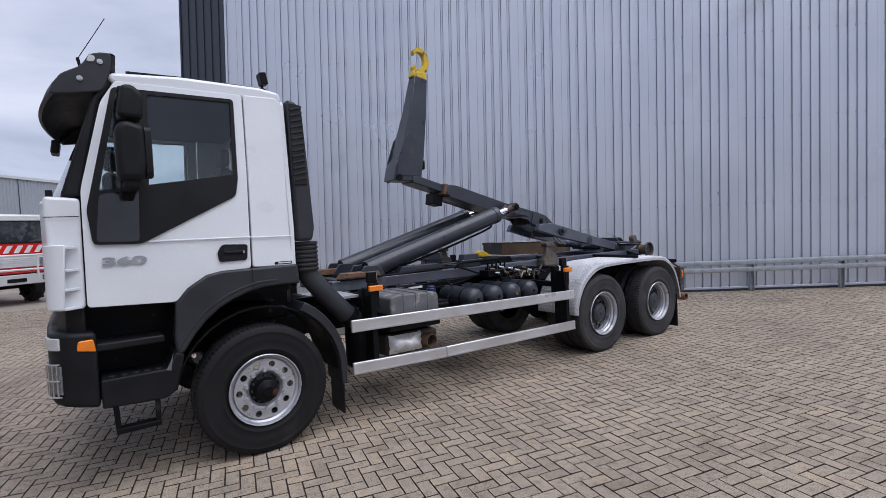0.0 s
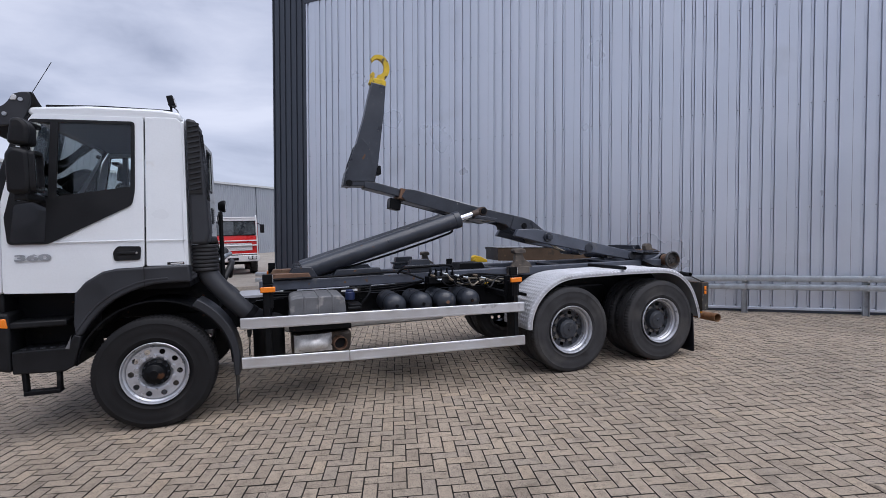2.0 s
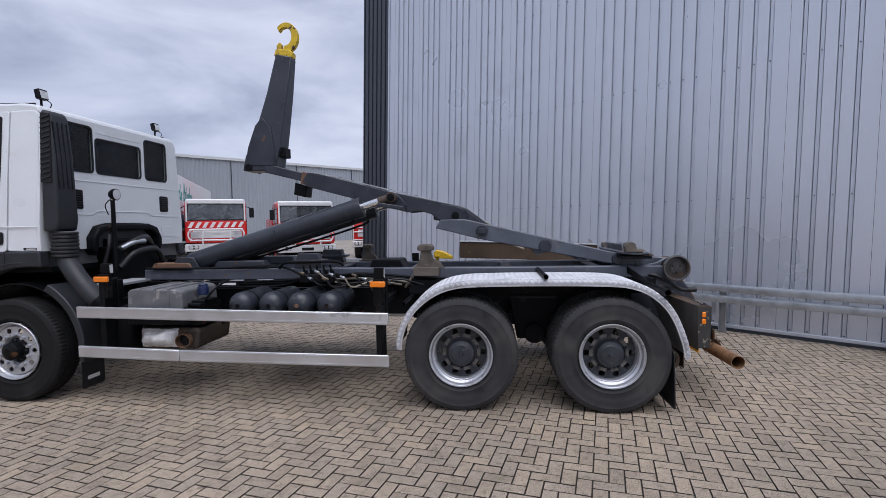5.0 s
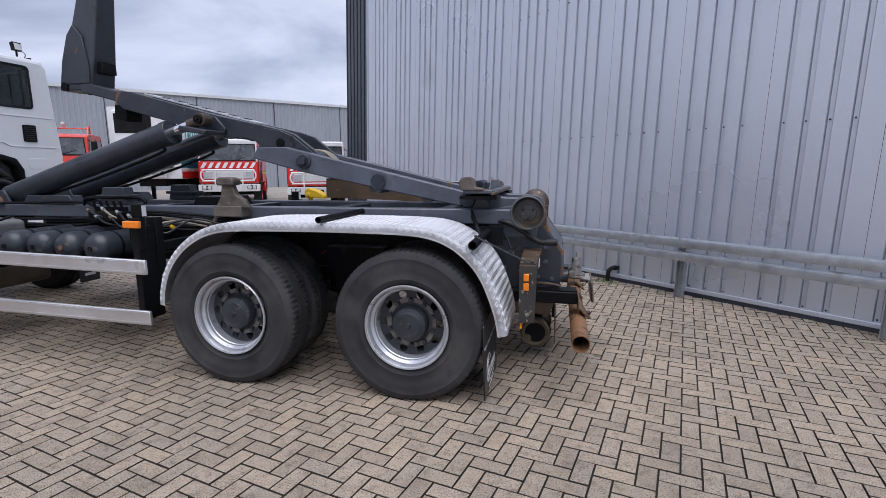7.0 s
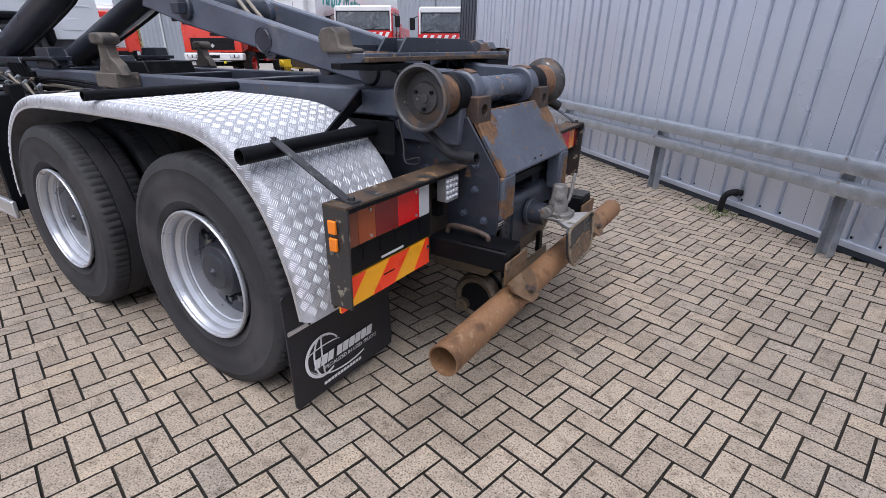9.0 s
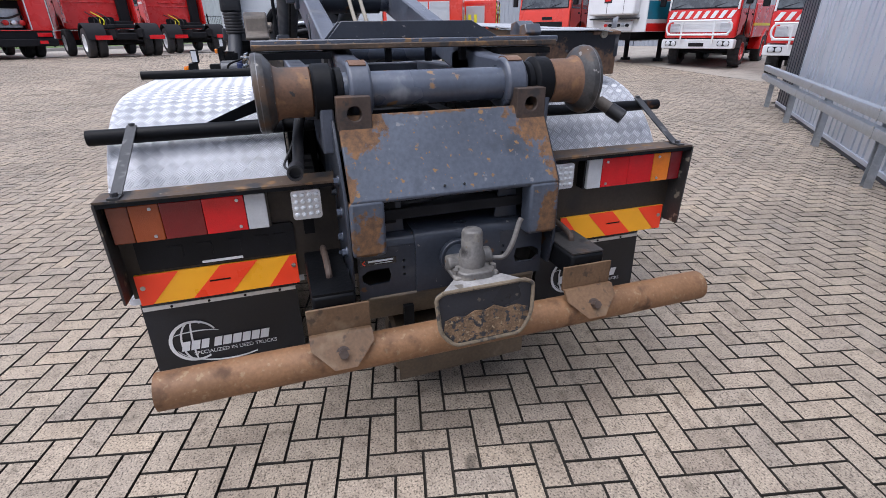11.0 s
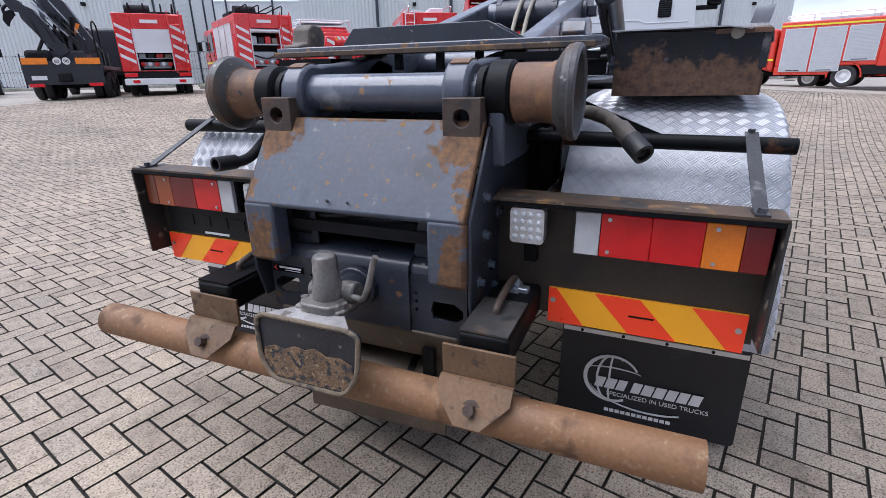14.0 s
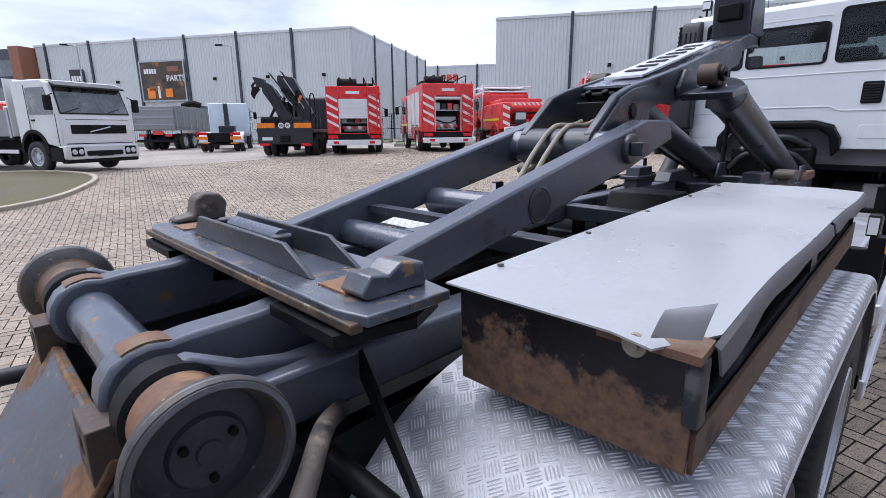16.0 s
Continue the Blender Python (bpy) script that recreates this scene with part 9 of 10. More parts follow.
        part("tail_lamp", Geo().box(-0.02, 0.02, s * 0.95 - 0.22, s * 0.95 + 0.22, 0.72, 0.86), m_red_lens, v, bevel=0.01)
    part("rear_bumper", Geo().plate(rounded(-hw, hw, 0.42, 0.66, 0.05), -0.22, 0.02, "x"), bumper or m_white_paint, v, bevel=0.02)
    for s in (-0.8, 0.8):
        part("bumper_lamp", Geo().box(-0.24, -0.20, s - 0.12, s + 0.12, 0.49, 0.60), m_red_lens, v)
    if ladder_at:
        y = ladder_at * (hw - 0.33)
        ladder(v, -0.08, y - 0.2, y + 0.2, 0.85, h + 0.1, ladder_paint or paint, 7)
    if roof == "rails":
        for s in (-1, 1):
            fan(v, [(0.25, s * 0.95, h), (0.25, s * 0.95, h + 0.28), (xb - 0.4, s * 0.95, h + 0.28), (xb - 0.4, s * 0.95, h)], 0.025, m_alu, "roof_rail")
            for x in (1.2, 2.4, 3.4):
                part("rail_post", Geo().rod((x, s * 0.95, h), (x, s * 0.95, h + 0.28), 0.02, 6), m_alu, v)
        part("roof_box", Geo().box(0.8, 2.4, -0.75, -0.1, h, h + 0.26), m_white_paint, v, "white roof locker", bevel=0.03)
        part("roof_box", Geo().box(1.0, 3.2, 0.15, 0.7, h, h + 0.18), m_alu, v, bevel=0.03)
    else:
        for y in (-0.9, -0.5, 0.1, 0.6):
            fan(v, [(0.3, y, h), (0.2, y, h + 0.34), (0.9, y, h + 0.36), (2.8, y, h + 0.3)], 0.028, m_dark, "roof_hoop", "black tubular roof rack")
        part("hose_reel", Geo().rod((1.6, -0.1, h + 0.22), (1.6, 0.8, h + 0.22), 0.24, 14), m_dark, v)
        part("roof_box", Geo().box(2.2, 3.6, -0.85, 0.85, h, h + 0.30), m_dark, v, bevel=0.04)
    for s in (-0.7, 0.7):
        if lamps:
            b = part("beacon", Geo().rod((length - 0.75, s, h - 0.25), (length - 0.75, s, h - 0.02), 0.09, 12), lens_blue, v, "blue beacon")
    return v


lens_blue = lens("blue_beacon_lens", (0.01, 0.04, 0.35))


def forest_truck(label, guard=True, rack=True, screen_stripes=True, length=6.3):
    """A high all-wheel-drive forest fire truck: cab with a guard, water body behind."""
    v = thing("forest_fire_truck", label, "fire engine", "parked forest fire trucks")
    w, hw, h = 2.46, 1.23, 2.88
    frame_rails(v, 0.1, length - 0.2, 0.9)
    for x in (1.5, length - 1.3):
        axle(v, x, hw + 0.02, 0.55, 0.36, m_red, rugged=True)
    cab(v, length - 2.3, length, 1.0, h, w, m_red, 0.52, 0.14, ((0.56, 0.93), (0.14, 0.48)), (m_white_paint, 0.66, 0.98), (1.22, 1.60, m_white_paint, 6), (length - 1.3, 0.62))
    part("screen_header", Geo().box(length - 0.34, length - 0.115, -hw + 0.05, hw - 0.05, h - 0.17, h + 0.02), m_white_paint, v, "white rim over the windscreen", bevel=0.03)
    part("roof_panel", Geo().box(length - 2.25, length - 0.3, -hw + 0.06, hw - 0.06, h - 0.01, h + 0.06), m_white_paint, v, "white cab roof", bevel=0.03)
    for y in (-hw + 0.07, hw - 0.07):
        part("screen_post", Geo().rod((length - 0.02, y, 1.95), (length - 0.10, y, h - 0.08), 0.035, 8), m_white_paint, v, "white windscreen post")
    if screen_stripes:
        part("stripe_panel", Geo().box(length - 0.02, length + 0.008, -hw + 0.08, hw - 0.08, 1.66, 1.93), m_red, v)
        stripes(v, length + 0.008, -hw + 0.1, hw - 0.1, 1.68, 1.92, 8, m_print)
    if guard:
        hoop = rounded(-1.10, 1.10, 1.14, 1.60, 0.20, 5)
        part("bull_bar", Geo().pipe([(length + 0.20, y, z) for y, z in hoop + hoop[:1]], 0.035, 8), m_white_paint, v, "white tubular bull bar hoop")
        for y in (-0.55, 0.55):
            part("bull_bar_upright", Geo().rod((length + 0.20, y, 0.84), (length + 0.20, y, 1.60), 0.03, 8), m_white_paint, v)
        for y in (-0.86, 0.86):
            slats(v, "lamp_grille", length + 0.02, length + 0.06, y - 0.16, y + 0.16, 1.22, 1.52, 5, m_alu)
    else:
        for z in (1.05, 1.48, 1.72):
            part("guard_bar", Geo().rod((length + 0.06, -hw + 0.06, z), (length + 0.06, hw - 0.06, z), 0.03, 8), m_white_paint, v)
        for y in (-hw + 0.06, hw - 0.06):
            fan(v, [(length + 0.06, y, 1.0), (length + 0.05, y, 1.75), (length - 0.12, y, h + 0.02), (length - 0.5, y, h + 0.06)], 0.03, m_white_paint, "guard_hoop", "white roll-over hoop")
        part("guard_header", Geo().rod((length - 0.12, -hw + 0.06, h + 0.02), (length - 0.12, hw - 0.06, h + 0.02), 0.03, 8), m_white_paint, v)
    if rack:
        for s in (-1, 1):
            fan(v, [(length - 0.3, s * (hw + 0.04), 1.0), (length - 0.25, s * (hw + 0.04), h), (length - 0.35, s * (hw - 0.05), h + 0.30), (length - 2.3, s * (hw - 0.05), h + 0.30), (length - 2.4, s * (hw + 0.04), h), (length - 2.15, s * (hw + 0.04), 1.0)], 0.032, m_white_paint, "roll_cage", "white tubular roll cage over the cab", 8)
        for x in (length - 0.5, length - 1.4, length - 2.25):
            part("rack_bar", Geo().rod((x, -hw + 0.05, h + 0.30), (x, hw - 0.05, h + 0.30), 0.028, 8), m_white_paint, v)
        slab(v, "rack_mesh", (length - 2.2, -hw + 0.1, h + 0.2), (length - 2.2, hw - 0.1, h + 0.2), (length - 0.5, hw - 0.1, h + 0.2), (length - 0.5, -hw + 0.1, h + 0.2), m_white_paint)
    # water body
    xb = length - 2.4
    body = part("body", Geo().plate(rounded_poly([(0.75, 1.0), (xb, 1.0), (xb, 2.20), (0.45, 2.20), (0.30, 1.95), (0.75, 1.5)], 0.08), -hw, hw), m_red, v, bevel=0.05)
    part("upper_tank", Geo().plate(rounded(-hw + 0.25, hw - 0.25, 2.15, 2.42, 0.08), 1.3, xb - 0.1, "x"), m_red, v, bevel=0.04)
    for s in (-1, 1):
        part("yellow_stripe", Geo().box(0.8, xb, s * hw - 0.014, s * hw + 0.014, 1.42, 1.52), m_lime, v)
        part("rear_fender", Geo().plate(arc(1.5, 0.55, 0.78, 0, 180, 12) + list(reversed(arc(1.5, 0.55, 0.70, 0, 180, 12))), min(s * (hw + 0.04), s * (hw - 0.4)), max(s * (hw + 0.04), s * (hw - 0.4))), m_red, v)
        part("rear_post", Geo().box(0.28, 0.78, s * (hw - 0.2) - 0.18, s * (hw - 0.2) + 0.18, 1.02, 2.18), m_red, v, bevel=0.03)
        for k in range(3):
            z = 1.15 + 0.34 * k
            part("warning_stripe", Geo().plate([(s * (hw - 0.36), z), (s * (hw - 0.04), z + 0.14), (s * (hw - 0.04), z + 0.28), (s * (hw - 0.36), z + 0.14)], 0.262, 0.285, "x"), m_print, v)
        part("marker_lamp", Geo().rod((0.24, s * 0.75, 2.08), (0.30, s * 0.75, 2.08), 0.07, 10), m_amber_lens, v, "amber lamp")
    stripes(v, 0.268, -0.75, 0.75, 2.06, 2.19, 7, m_print)
    part("pump_box", Geo().box(0.40, 0.62, 0.05, 0.62, 1.25, 1.80), m_grey_plastic, v, "dark pump control box", bevel=0.03)
    part("pump_lid", Geo().box(0.36, 0.40, 0.10, 0.57, 1.45, 1.75), m_shutter, v)
    for y in (-0.5, -0.25, -0.02):
        part("coupling", Geo().lathe([(0.10, 0.0), (0.10, -0.18), (0.07, -0.2), (0.001, -0.2)], (0.62, y, 1.35), 12, "x"), m_red, v)
    part("hose_reel", Geo().rod((0.62, -0.62, 1.85), (0.62, 0.0, 1.85), 0.17, 14), m_hose, v)
    part("rear_apron", Geo().plate(rounded(-hw + 0.05, hw - 0.05, 0.75, 1.1, 0.08), 0.30, 0.60, "x"), m_dark, v, bevel=0.03)
    for s in (-1, 1):
        y0, y1 = sorted((s * 0.45, s * (hw + 0.02)))
        fan(v, [(0.35, s * 0.32, 0.95), (0.10, s * 0.36, 0.95), (0.02, s * 0.5, 1.08), (0.02, s * 1.1, 1.08), (0.02, s * 1.16, 0.98), (0.02, s * 1.1, 0.82), (0.02, s * 0.55, 0.82), (0.02, s * 0.45, 0.95)], 0.04, m_white_paint, "rear_guard", "white tubular lamp guard", 8)
        slats(v, "lamp_unit", 0.06, 0.14, s * 0.82 - 0.26, s * 0.82 + 0.26, 0.86, 1.04, 5, m_alu)
        part("reflector", Geo().rod((0.03, s * 1.05, 0.72), (0.07, s * 1.05, 0.72), 0.05, 10), m_clear_lens, v)
    part("rear_beam", Geo().box(0.05, 0.2, -0.9, 0.9, 0.62, 0.74), m_white_paint, v, bevel=0.03)
    part("number_plate", Geo().box(0.0, 0.02, 0.35, 0.85, 0.70, 0.80), m_lime, v)
    part("cross_rail", Geo().rod((0.04, -0.4, 0.96), (0.04, 0.4, 0.96), 0.04, 8), m_white_paint, v)
    return v


def tractor(label, h=3.6):
    """A tall tractor unit, cab over, seen from behind."""
    v = thing("tractor_unit", label, "truck", "parked red tractor units")
    L, w, hw = 6.0, 2.45, 1.225
    frame_rails(v, 0.0, L - 0.3, 0.8)
    axle(v, L - 1.4, hw, 0.5, 0.3, m_white_paint)
    axle(v, 1.2, hw, 0.5, 0.28, m_white_paint, dual=True)
    c = cab(v, L - 2.3, L, 0.95, h, w, m_red, 0.45, 0.3, ((0.42, 0.92),), (m_red, 0.4, 0.95), (1.1, 1.6, m_dark, 5), (L - 1.4, 0.62))
    hood = part("roof_hood", Geo().plate([(L - 2.36, h + 0.44), (L - 1.3, h + 0.34), (L - 0.7, h - 0.02), (L - 0.8, h - 0.02), (L - 1.35, h + 0.28), (L - 2.36, h + 0.38)], -hw + 0.10, hw - 0.10), m_red, v, "red roof hood with an open back", bevel=0.02)
    for s in (-1, 1):
        part("hood_side", Geo().plate([(L - 2.36, h - 0.30), (L - 2.2, h - 0.02), (L - 0.8, h - 0.02), (L - 1.3, h + 0.33), (L - 2.36, h + 0.43)], min(s * (hw - 0.02), s * (hw - 0.12)), max(s * (hw - 0.02), s * (hw - 0.12))), m_red, hood, bevel=0.03)
        part("hood_lamp", Geo().rod((L - 2.40, s * 0.95, h + 0.25), (L - 2.34, s * 0.95, h + 0.25), 0.06, 10), m_led, hood, "round lamp under the hood")
    fan(v, [(L - 2.40, -hw + 0.2, h + 0.04), (L - 2.42, 0, h + 0.0), (L - 2.40, hw - 0.2, h + 0.04)], 0.025, m_alu, "roof_rail")
    for z in (1.95, h - 0.55, h - 0.16):
        part("pressed_rib", Geo().box(L - 2.325, L - 2.29, -hw + 0.12, hw - 0.12, z - 0.02, z + 0.02), m_red, c, bevel=0.012)
    # Flat dark plate on the solid cab; the opening's shade is only its colour
    part("engine_recess", Geo().plate(rounded(-0.5, 0.4, 0.98, 1.42, 0.08), L - 2.325, L - 2.30, "x"), m_dark, c, "dark opening above the frame")
    part("intake_foot", Geo().box(L - 2.58, L - 2.31, -hw + 0.10, -hw + 0.75, 1.05, 1.28), m_dark, v, bevel=0.04)
    for s in (-1, 1):
        part("deflector", Geo().plate(rounded_poly([(L - 2.9, 1.2), (L - 2.28, 1.2), (L - 2.28, h), (L - 2.7, h)], 0.1), min(s * hw, s * (hw - 0.05)), max(s * hw, s * (hw - 0.05))), m_red, v)
        part("mudguard", Geo().plate(arc(1.2, 0.5, 0.66, 10, 170, 10) + list(reversed(arc(1.2, 0.5, 0.6, 10, 170, 10))), min(s * hw, s * 0.6), max(s * hw, s * 0.6)), m_dark, v)
        part("tail_lamp", Geo().box(-0.05, 0.0, s * 0.85 - 0.25, s * 0.85 + 0.25, 0.6, 0.74), m_red_lens, v)
        part("white_stripe", Geo().box(L - 2.25, L - 1.5, s * hw - 0.014, s * hw + 0.014, 2.05, 2.15), m_print, v)
    for y in (-0.55, 0.05):
        part("rear_panel", Geo().plate(rounded(y, y + 0.56, 2.08, h - 0.68, 0.06), L - 2.335, L - 2.30, "x"), m_red, c, bevel=0.02, segments=3)
    part("air_intake", Geo().box(L - 2.55, L - 2.31, -hw + 0.15, -hw + 0.55, 1.2, 2.95), m_dark, v, "black upright air intake", bevel=0.05)
    part("fifth_wheel", Geo().plate(rounded(0.75, 1.75, -0.45, 0.45, 0.2), 0.98, 1.10, "z"), m_dark, v, bevel=0.02)
    for y in (-0.2, 0.0, 0.2):
        fan(v, [(L - 2.32, y, 1.35), (L - 2.7, y + 0.1, 1.0), (L - 2.9, y, 1.3), (L - 2.34, y + 0.25, 1.6)], 0.02, m_hose if y else m_lime, "air_line")
    return v


def cab_truck_red(label):
    """An old orange-red four-wheel-drive truck with a flat body and a roof monitor."""
    v = thing("red_cab_truck", label, "truck")
    L, hw = 6.4, 1.2
    frame_rails(v, 0.1, L - 0.2, 0.85)
    for x in (1.4, L - 1.25):
        axle(v, x, hw, 0.52, 0.32, m_red, rugged=True)
    cab(v, L - 1.9, L, 1.0, 2.92, 2.4, m_red_orange, 0.55, 0.16, ((0.45, 0.92), (0.1, 0.36)), (m_white_paint, 0.70, 0.98), (1.10, 1.56, m_dark, 5), (L - 1.25, 0.62))
    part("name_bar", Geo().box(L - 0.01, L + 0.012, -0.05, 0.42, 1.64, 1.75), m_dark, v)
    part("grille_badge", Geo().plate([(0, 1.17), (0.09, 1.26), (0, 1.35), (-0.09, 1.26)], L + 0.02, L + 0.04, "x"), m_alu, v)
    part("body_front", Geo().box(L - 2.45, L - 2.05, -hw, hw, 1.0, 2.15), m_red_orange, v, bevel=0.05)
    part("deck", Geo().box(0.1, L - 2.45, -hw, hw, 1.12, 1.24), m_red_orange, v, bevel=0.02)
    part("tank", Geo().box(0.5, L - 2.6, -0.9, 0.9, 1.24, 1.9), m_red_orange, v, bevel=0.08)
    for s in (-1, 1):
        fan(v, [(0.2, s * 1.1, 1.2), (0.2, s * 1.1, 1.6), (3.6, s * 1.1, 1.6), (3.6, s * 1.1, 1.2)], 0.025, m_red, "deck_rail")
        part("side_step", Geo().box(2.3, 3.9, s * hw - 0.05, s * hw + 0.05, 0.62, 0.72), m_red, v)
        part("fog_lamp", Geo().rod((L + 0.05, s * 0.45, 0.62), (L + 0.12, s * 0.45, 0.62), 0.05, 10), m_lime, v)
    for y in (-0.7, 0.7):
        fan(v, [(L - 1.9, y, 2.88), (L - 2.1, y, 3.25), (L - 2.3, y, 3.25), (L - 2.35, y, 2.1)], 0.03, m_red_orange, "roof_hoop")
    part("hoop_bar", Geo().rod((L - 2.15, -0.7, 3.25), (L - 2.15, 0.7, 3.25), 0.03, 8), m_red_orange, v)
    part("roof_monitor", Geo().rod((L - 2.0, -0.1, 3.31), (L - 0.7, 0.25, 3.35), 0.055, 10), m_white_paint, v, "white water monitor tube")
    return v


def reefer(label):
    """A refrigerated semi-trailer; its front bulkhead faces +x."""
    v = thing("refrigerated_trailer", label, "trailer")
    L, hw, z0, z1 = 13.4, 1.28, 1.15, 4.0
    part("box_body", Geo().plate(rounded(-hw, hw, z0, z1, 0.04), 0, L, "x"), m_white_paint, v, bevel=0.02)
    part("chassis", Geo().box(0.2, L - 0.4, -0.5, 0.5, 0.85, 1.16), m_dark, v)
    for x in (1.6, 2.9, 4.2):
        axle(v, x, 1.25, 0.5, 0.36, m_white_paint)
    f = part("fridge_unit", Geo().plate(rounded(-0.98, 0.98, 1.75, 3.85, 0.10), L + 0.005, L + 0.42, "x"), m_white_paint, v, "white refrigeration unit with black intake grille", bevel=0.06)
    slats(v, "intake_grille", L + 0.415, L + 0.435, -0.88, 0.45, 2.95, 3.70, 14, m_dark, parent=f)
    for y in (-0.18, 0.52):
        part("panel_gap", Geo().box(L + 0.41, L + 0.428, y, y + 0.012, 1.8, 2.9), m_grey_plastic, f)
    part("warning_label", Geo().box(L + 0.42, L + 0.43, -0.30, 0.02, 2.18, 2.36), m_navy_dark, f)
    part("label_bar", Geo().box(L + 0.43, L + 0.435, -0.26, -0.02, 2.24, 2.30), m_red, f)
    part("coupling_panel", Geo().box(L - 0.02, L + 0.10, -0.45, 0.75, 1.20, 1.55), m_white_paint, v, bevel=0.02)
    for k in range(6):
        part("air_coupling", Geo().lathe([(0.06, 0), (0.06, 0.09), (0.001, 0.1)], (L + 0.10, -0.30 + 0.18 * k, 1.40), 10, "x"), (m_red, m_dark, m_lime, m_dark, m_galv, m_dark)[k], v)
    part("front_lip", Geo().box(L - 0.02, L + 0.25, -1.0, 1.0, 1.60, 1.66), m_grey_plastic, v)
    for s in (-1, 1):
        y = s * hw
        for z, hh, m in ((1.17, 0.28, m_red), (1.50, 0.09, m_print), (1.60, 0.62, m_teal), (2.25, 0.12, m_red)):
            part("stripe_film", Geo().box(0.1, L - 0.06, y - 0.006, y + 0.006, z, z + hh), m, v)
        g = Geo()
        for k in range(15):
            x, zz = L - 0.95 - 0.30 * k - (0.35 if k > 6 else 0.0), 2.86 + 0.03 * math.sin(k * 1.7)
            tall = 0.86 if k in (0, 7) else (0.72 if k in (2, 5, 9, 12) else 0.42)
            g.box(x - 0.07, x + 0.05, y - 0.012, y + 0.012, zz, zz + tall, (0, -16, 0))
            g.box(x - 0.22, x - 0.02, y - 0.012, y + 0.012, zz + (0.02 if k % 2 else 0.28), zz + (0.12 if k % 2 else 0.38), (0, 28 if k % 3 else -30, 0))
            if k in (0, 7):
                g.box(x - 0.32, x - 0.20, y - 0.012, y + 0.012, zz + 0.02, zz + 0.84, (0, 14, 0))
        part("script_lettering", g, m_green_script, v, "green brush-stroke script shape")
        leg = part("landing_leg", Geo().box(L - 2.6, L - 2.45, s * 0.75 - 0.07, s * 0.75 + 0.07, 0.12, 1.1), m_frame, v)
        part("foot", Geo().box(L - 2.68, L - 2.37, s * 0.75 - 0.14, s * 0.75 + 0.14, 0.0, 0.12), m_frame, leg)
        part("side_guard_bar", Geo().box(5.0, L - 3.0, s * 1.2 - 0.02, s * 1.2 + 0.02, 0.75, 0.87), m_alu, v)
    return v


def flatbed(label):
    v = thing("flatbed_truck", label, "truck")
    L, hw = 8.4, 1.24
    frame_rails(v, 0.1, L - 0.2, 0.85)
    axle(v, L - 1.35, hw, 0.5, 0.3, m_silver)
    axle(v, 2.0, hw, 0.5, 0.28, m_silver, dual=True)
    c = cab(v, L - 2.05, L, 0.75, 2.88, 2.45, m_truck_white, 0.50, 0.34, ((0.34, 0.90),), (m_truck_white, 0.42, 0.86), (1.22, 1.50, m_dark, 4), (L - 1.35, 0.64))
    part("sun_visor", Geo().plate([(L - 0.42, 2.74), (L - 0.06, 2.64), (L - 0.06, 2.70), (L - 0.5, 2.85)], -1.12, 1.12), m_grey_plastic, v, "dark smoked sun visor", bevel=0.01)
    part("badge_bar", Geo().rod((L + 0.03, -0.35, 1.28), (L + 0.03, 0.35, 1.44), 0.02, 6), m_alu, c)
    part("lower_grille", Geo().plate(rounded(-0.62, 0.62, 0.52, 0.68, 0.05), L + 0.09, L + 0.115, "x"), m_dark, v)
    part("bumper_skirt", Geo().plate(rounded(-hw + 0.02, hw - 0.02, 0.30, 0.44, 0.04), L - 0.25, L + 0.06, "x"), m_dark, v, bevel=0.03)
    part("grille_shut_line", Geo().box(L - 0.005, L + 0.006, -hw + 0.12, hw - 0.12, 0.90, 0.925).box(L - 0.005, L + 0.006, -hw + 0.2, hw - 0.2, 1.66, 1.675), m_dark, c)
    for s in (-1, 1):
        part("arch_liner", Geo().plate(arc(L - 1.35, 0.70, 0.66, -8, 188, 14) + arc(L - 1.35, 0.70, 0.56, 188, -8, 14), min(s * 0.7, s * (hw + 0.006)), max(s * 0.7, s * (hw + 0.006))), m_dark, v, "black wheel arch")
        part("cab_skirt", Geo().box(L - 0.62, L - 0.05, s * hw - 0.03, s * hw + 0.02, 0.36, 0.80), m_dark, v, "dark cab step panel", bevel=0.02)
    for s in (-1, 1):
        part("side_panel", Geo().box(0.1, L - 2.35, s * hw - 0.025, s * hw + 0.025, 1.15, 2.0), m_tarp, v, "grey dropside board", bevel=0.01)
        for k in range(5):
            part("stake", Geo().box(0.15 + k * 1.45, 0.25 + k * 1.45, s * hw - 0.035, s * hw + 0.035, 1.1, 2.05), m_galv, v)
        part("side_guard_bar", Geo().box(2.8, L - 2.3, s * 1.18 - 0.02, s * 1.18 + 0.02, 0.6, 0.72), m_alu, v)
    part("deck", Geo().box(0.1, L - 2.3, -hw, hw, 1.05, 1.15), m_dark, v)
    part("tailboard", Geo().box(0.05, 0.10, -hw, hw, 1.05, 2.0), m_tarp, v)
    part("headboard", Geo().box(L - 2.36, L - 2.30, -hw, hw, 1.15, 2.95), m_truck_white, v, "white headboard with a mottled poster", bevel=0.01)
    part("poster", Geo().box(L - 2.37, L - 2.365, 0.2, 1.0, 2.0, 2.8), m_brown, v)
    for k in range(3):
        part("crate", Geo().box(3.6 + 0.7 * k, 4.2 + 0.7 * k, -0.8, 0.9, 1.16, 2.35 - 0.1 * k), (m_white_paint, m_red_orange, m_white_paint)[k], v, bevel=0.04)
    return v


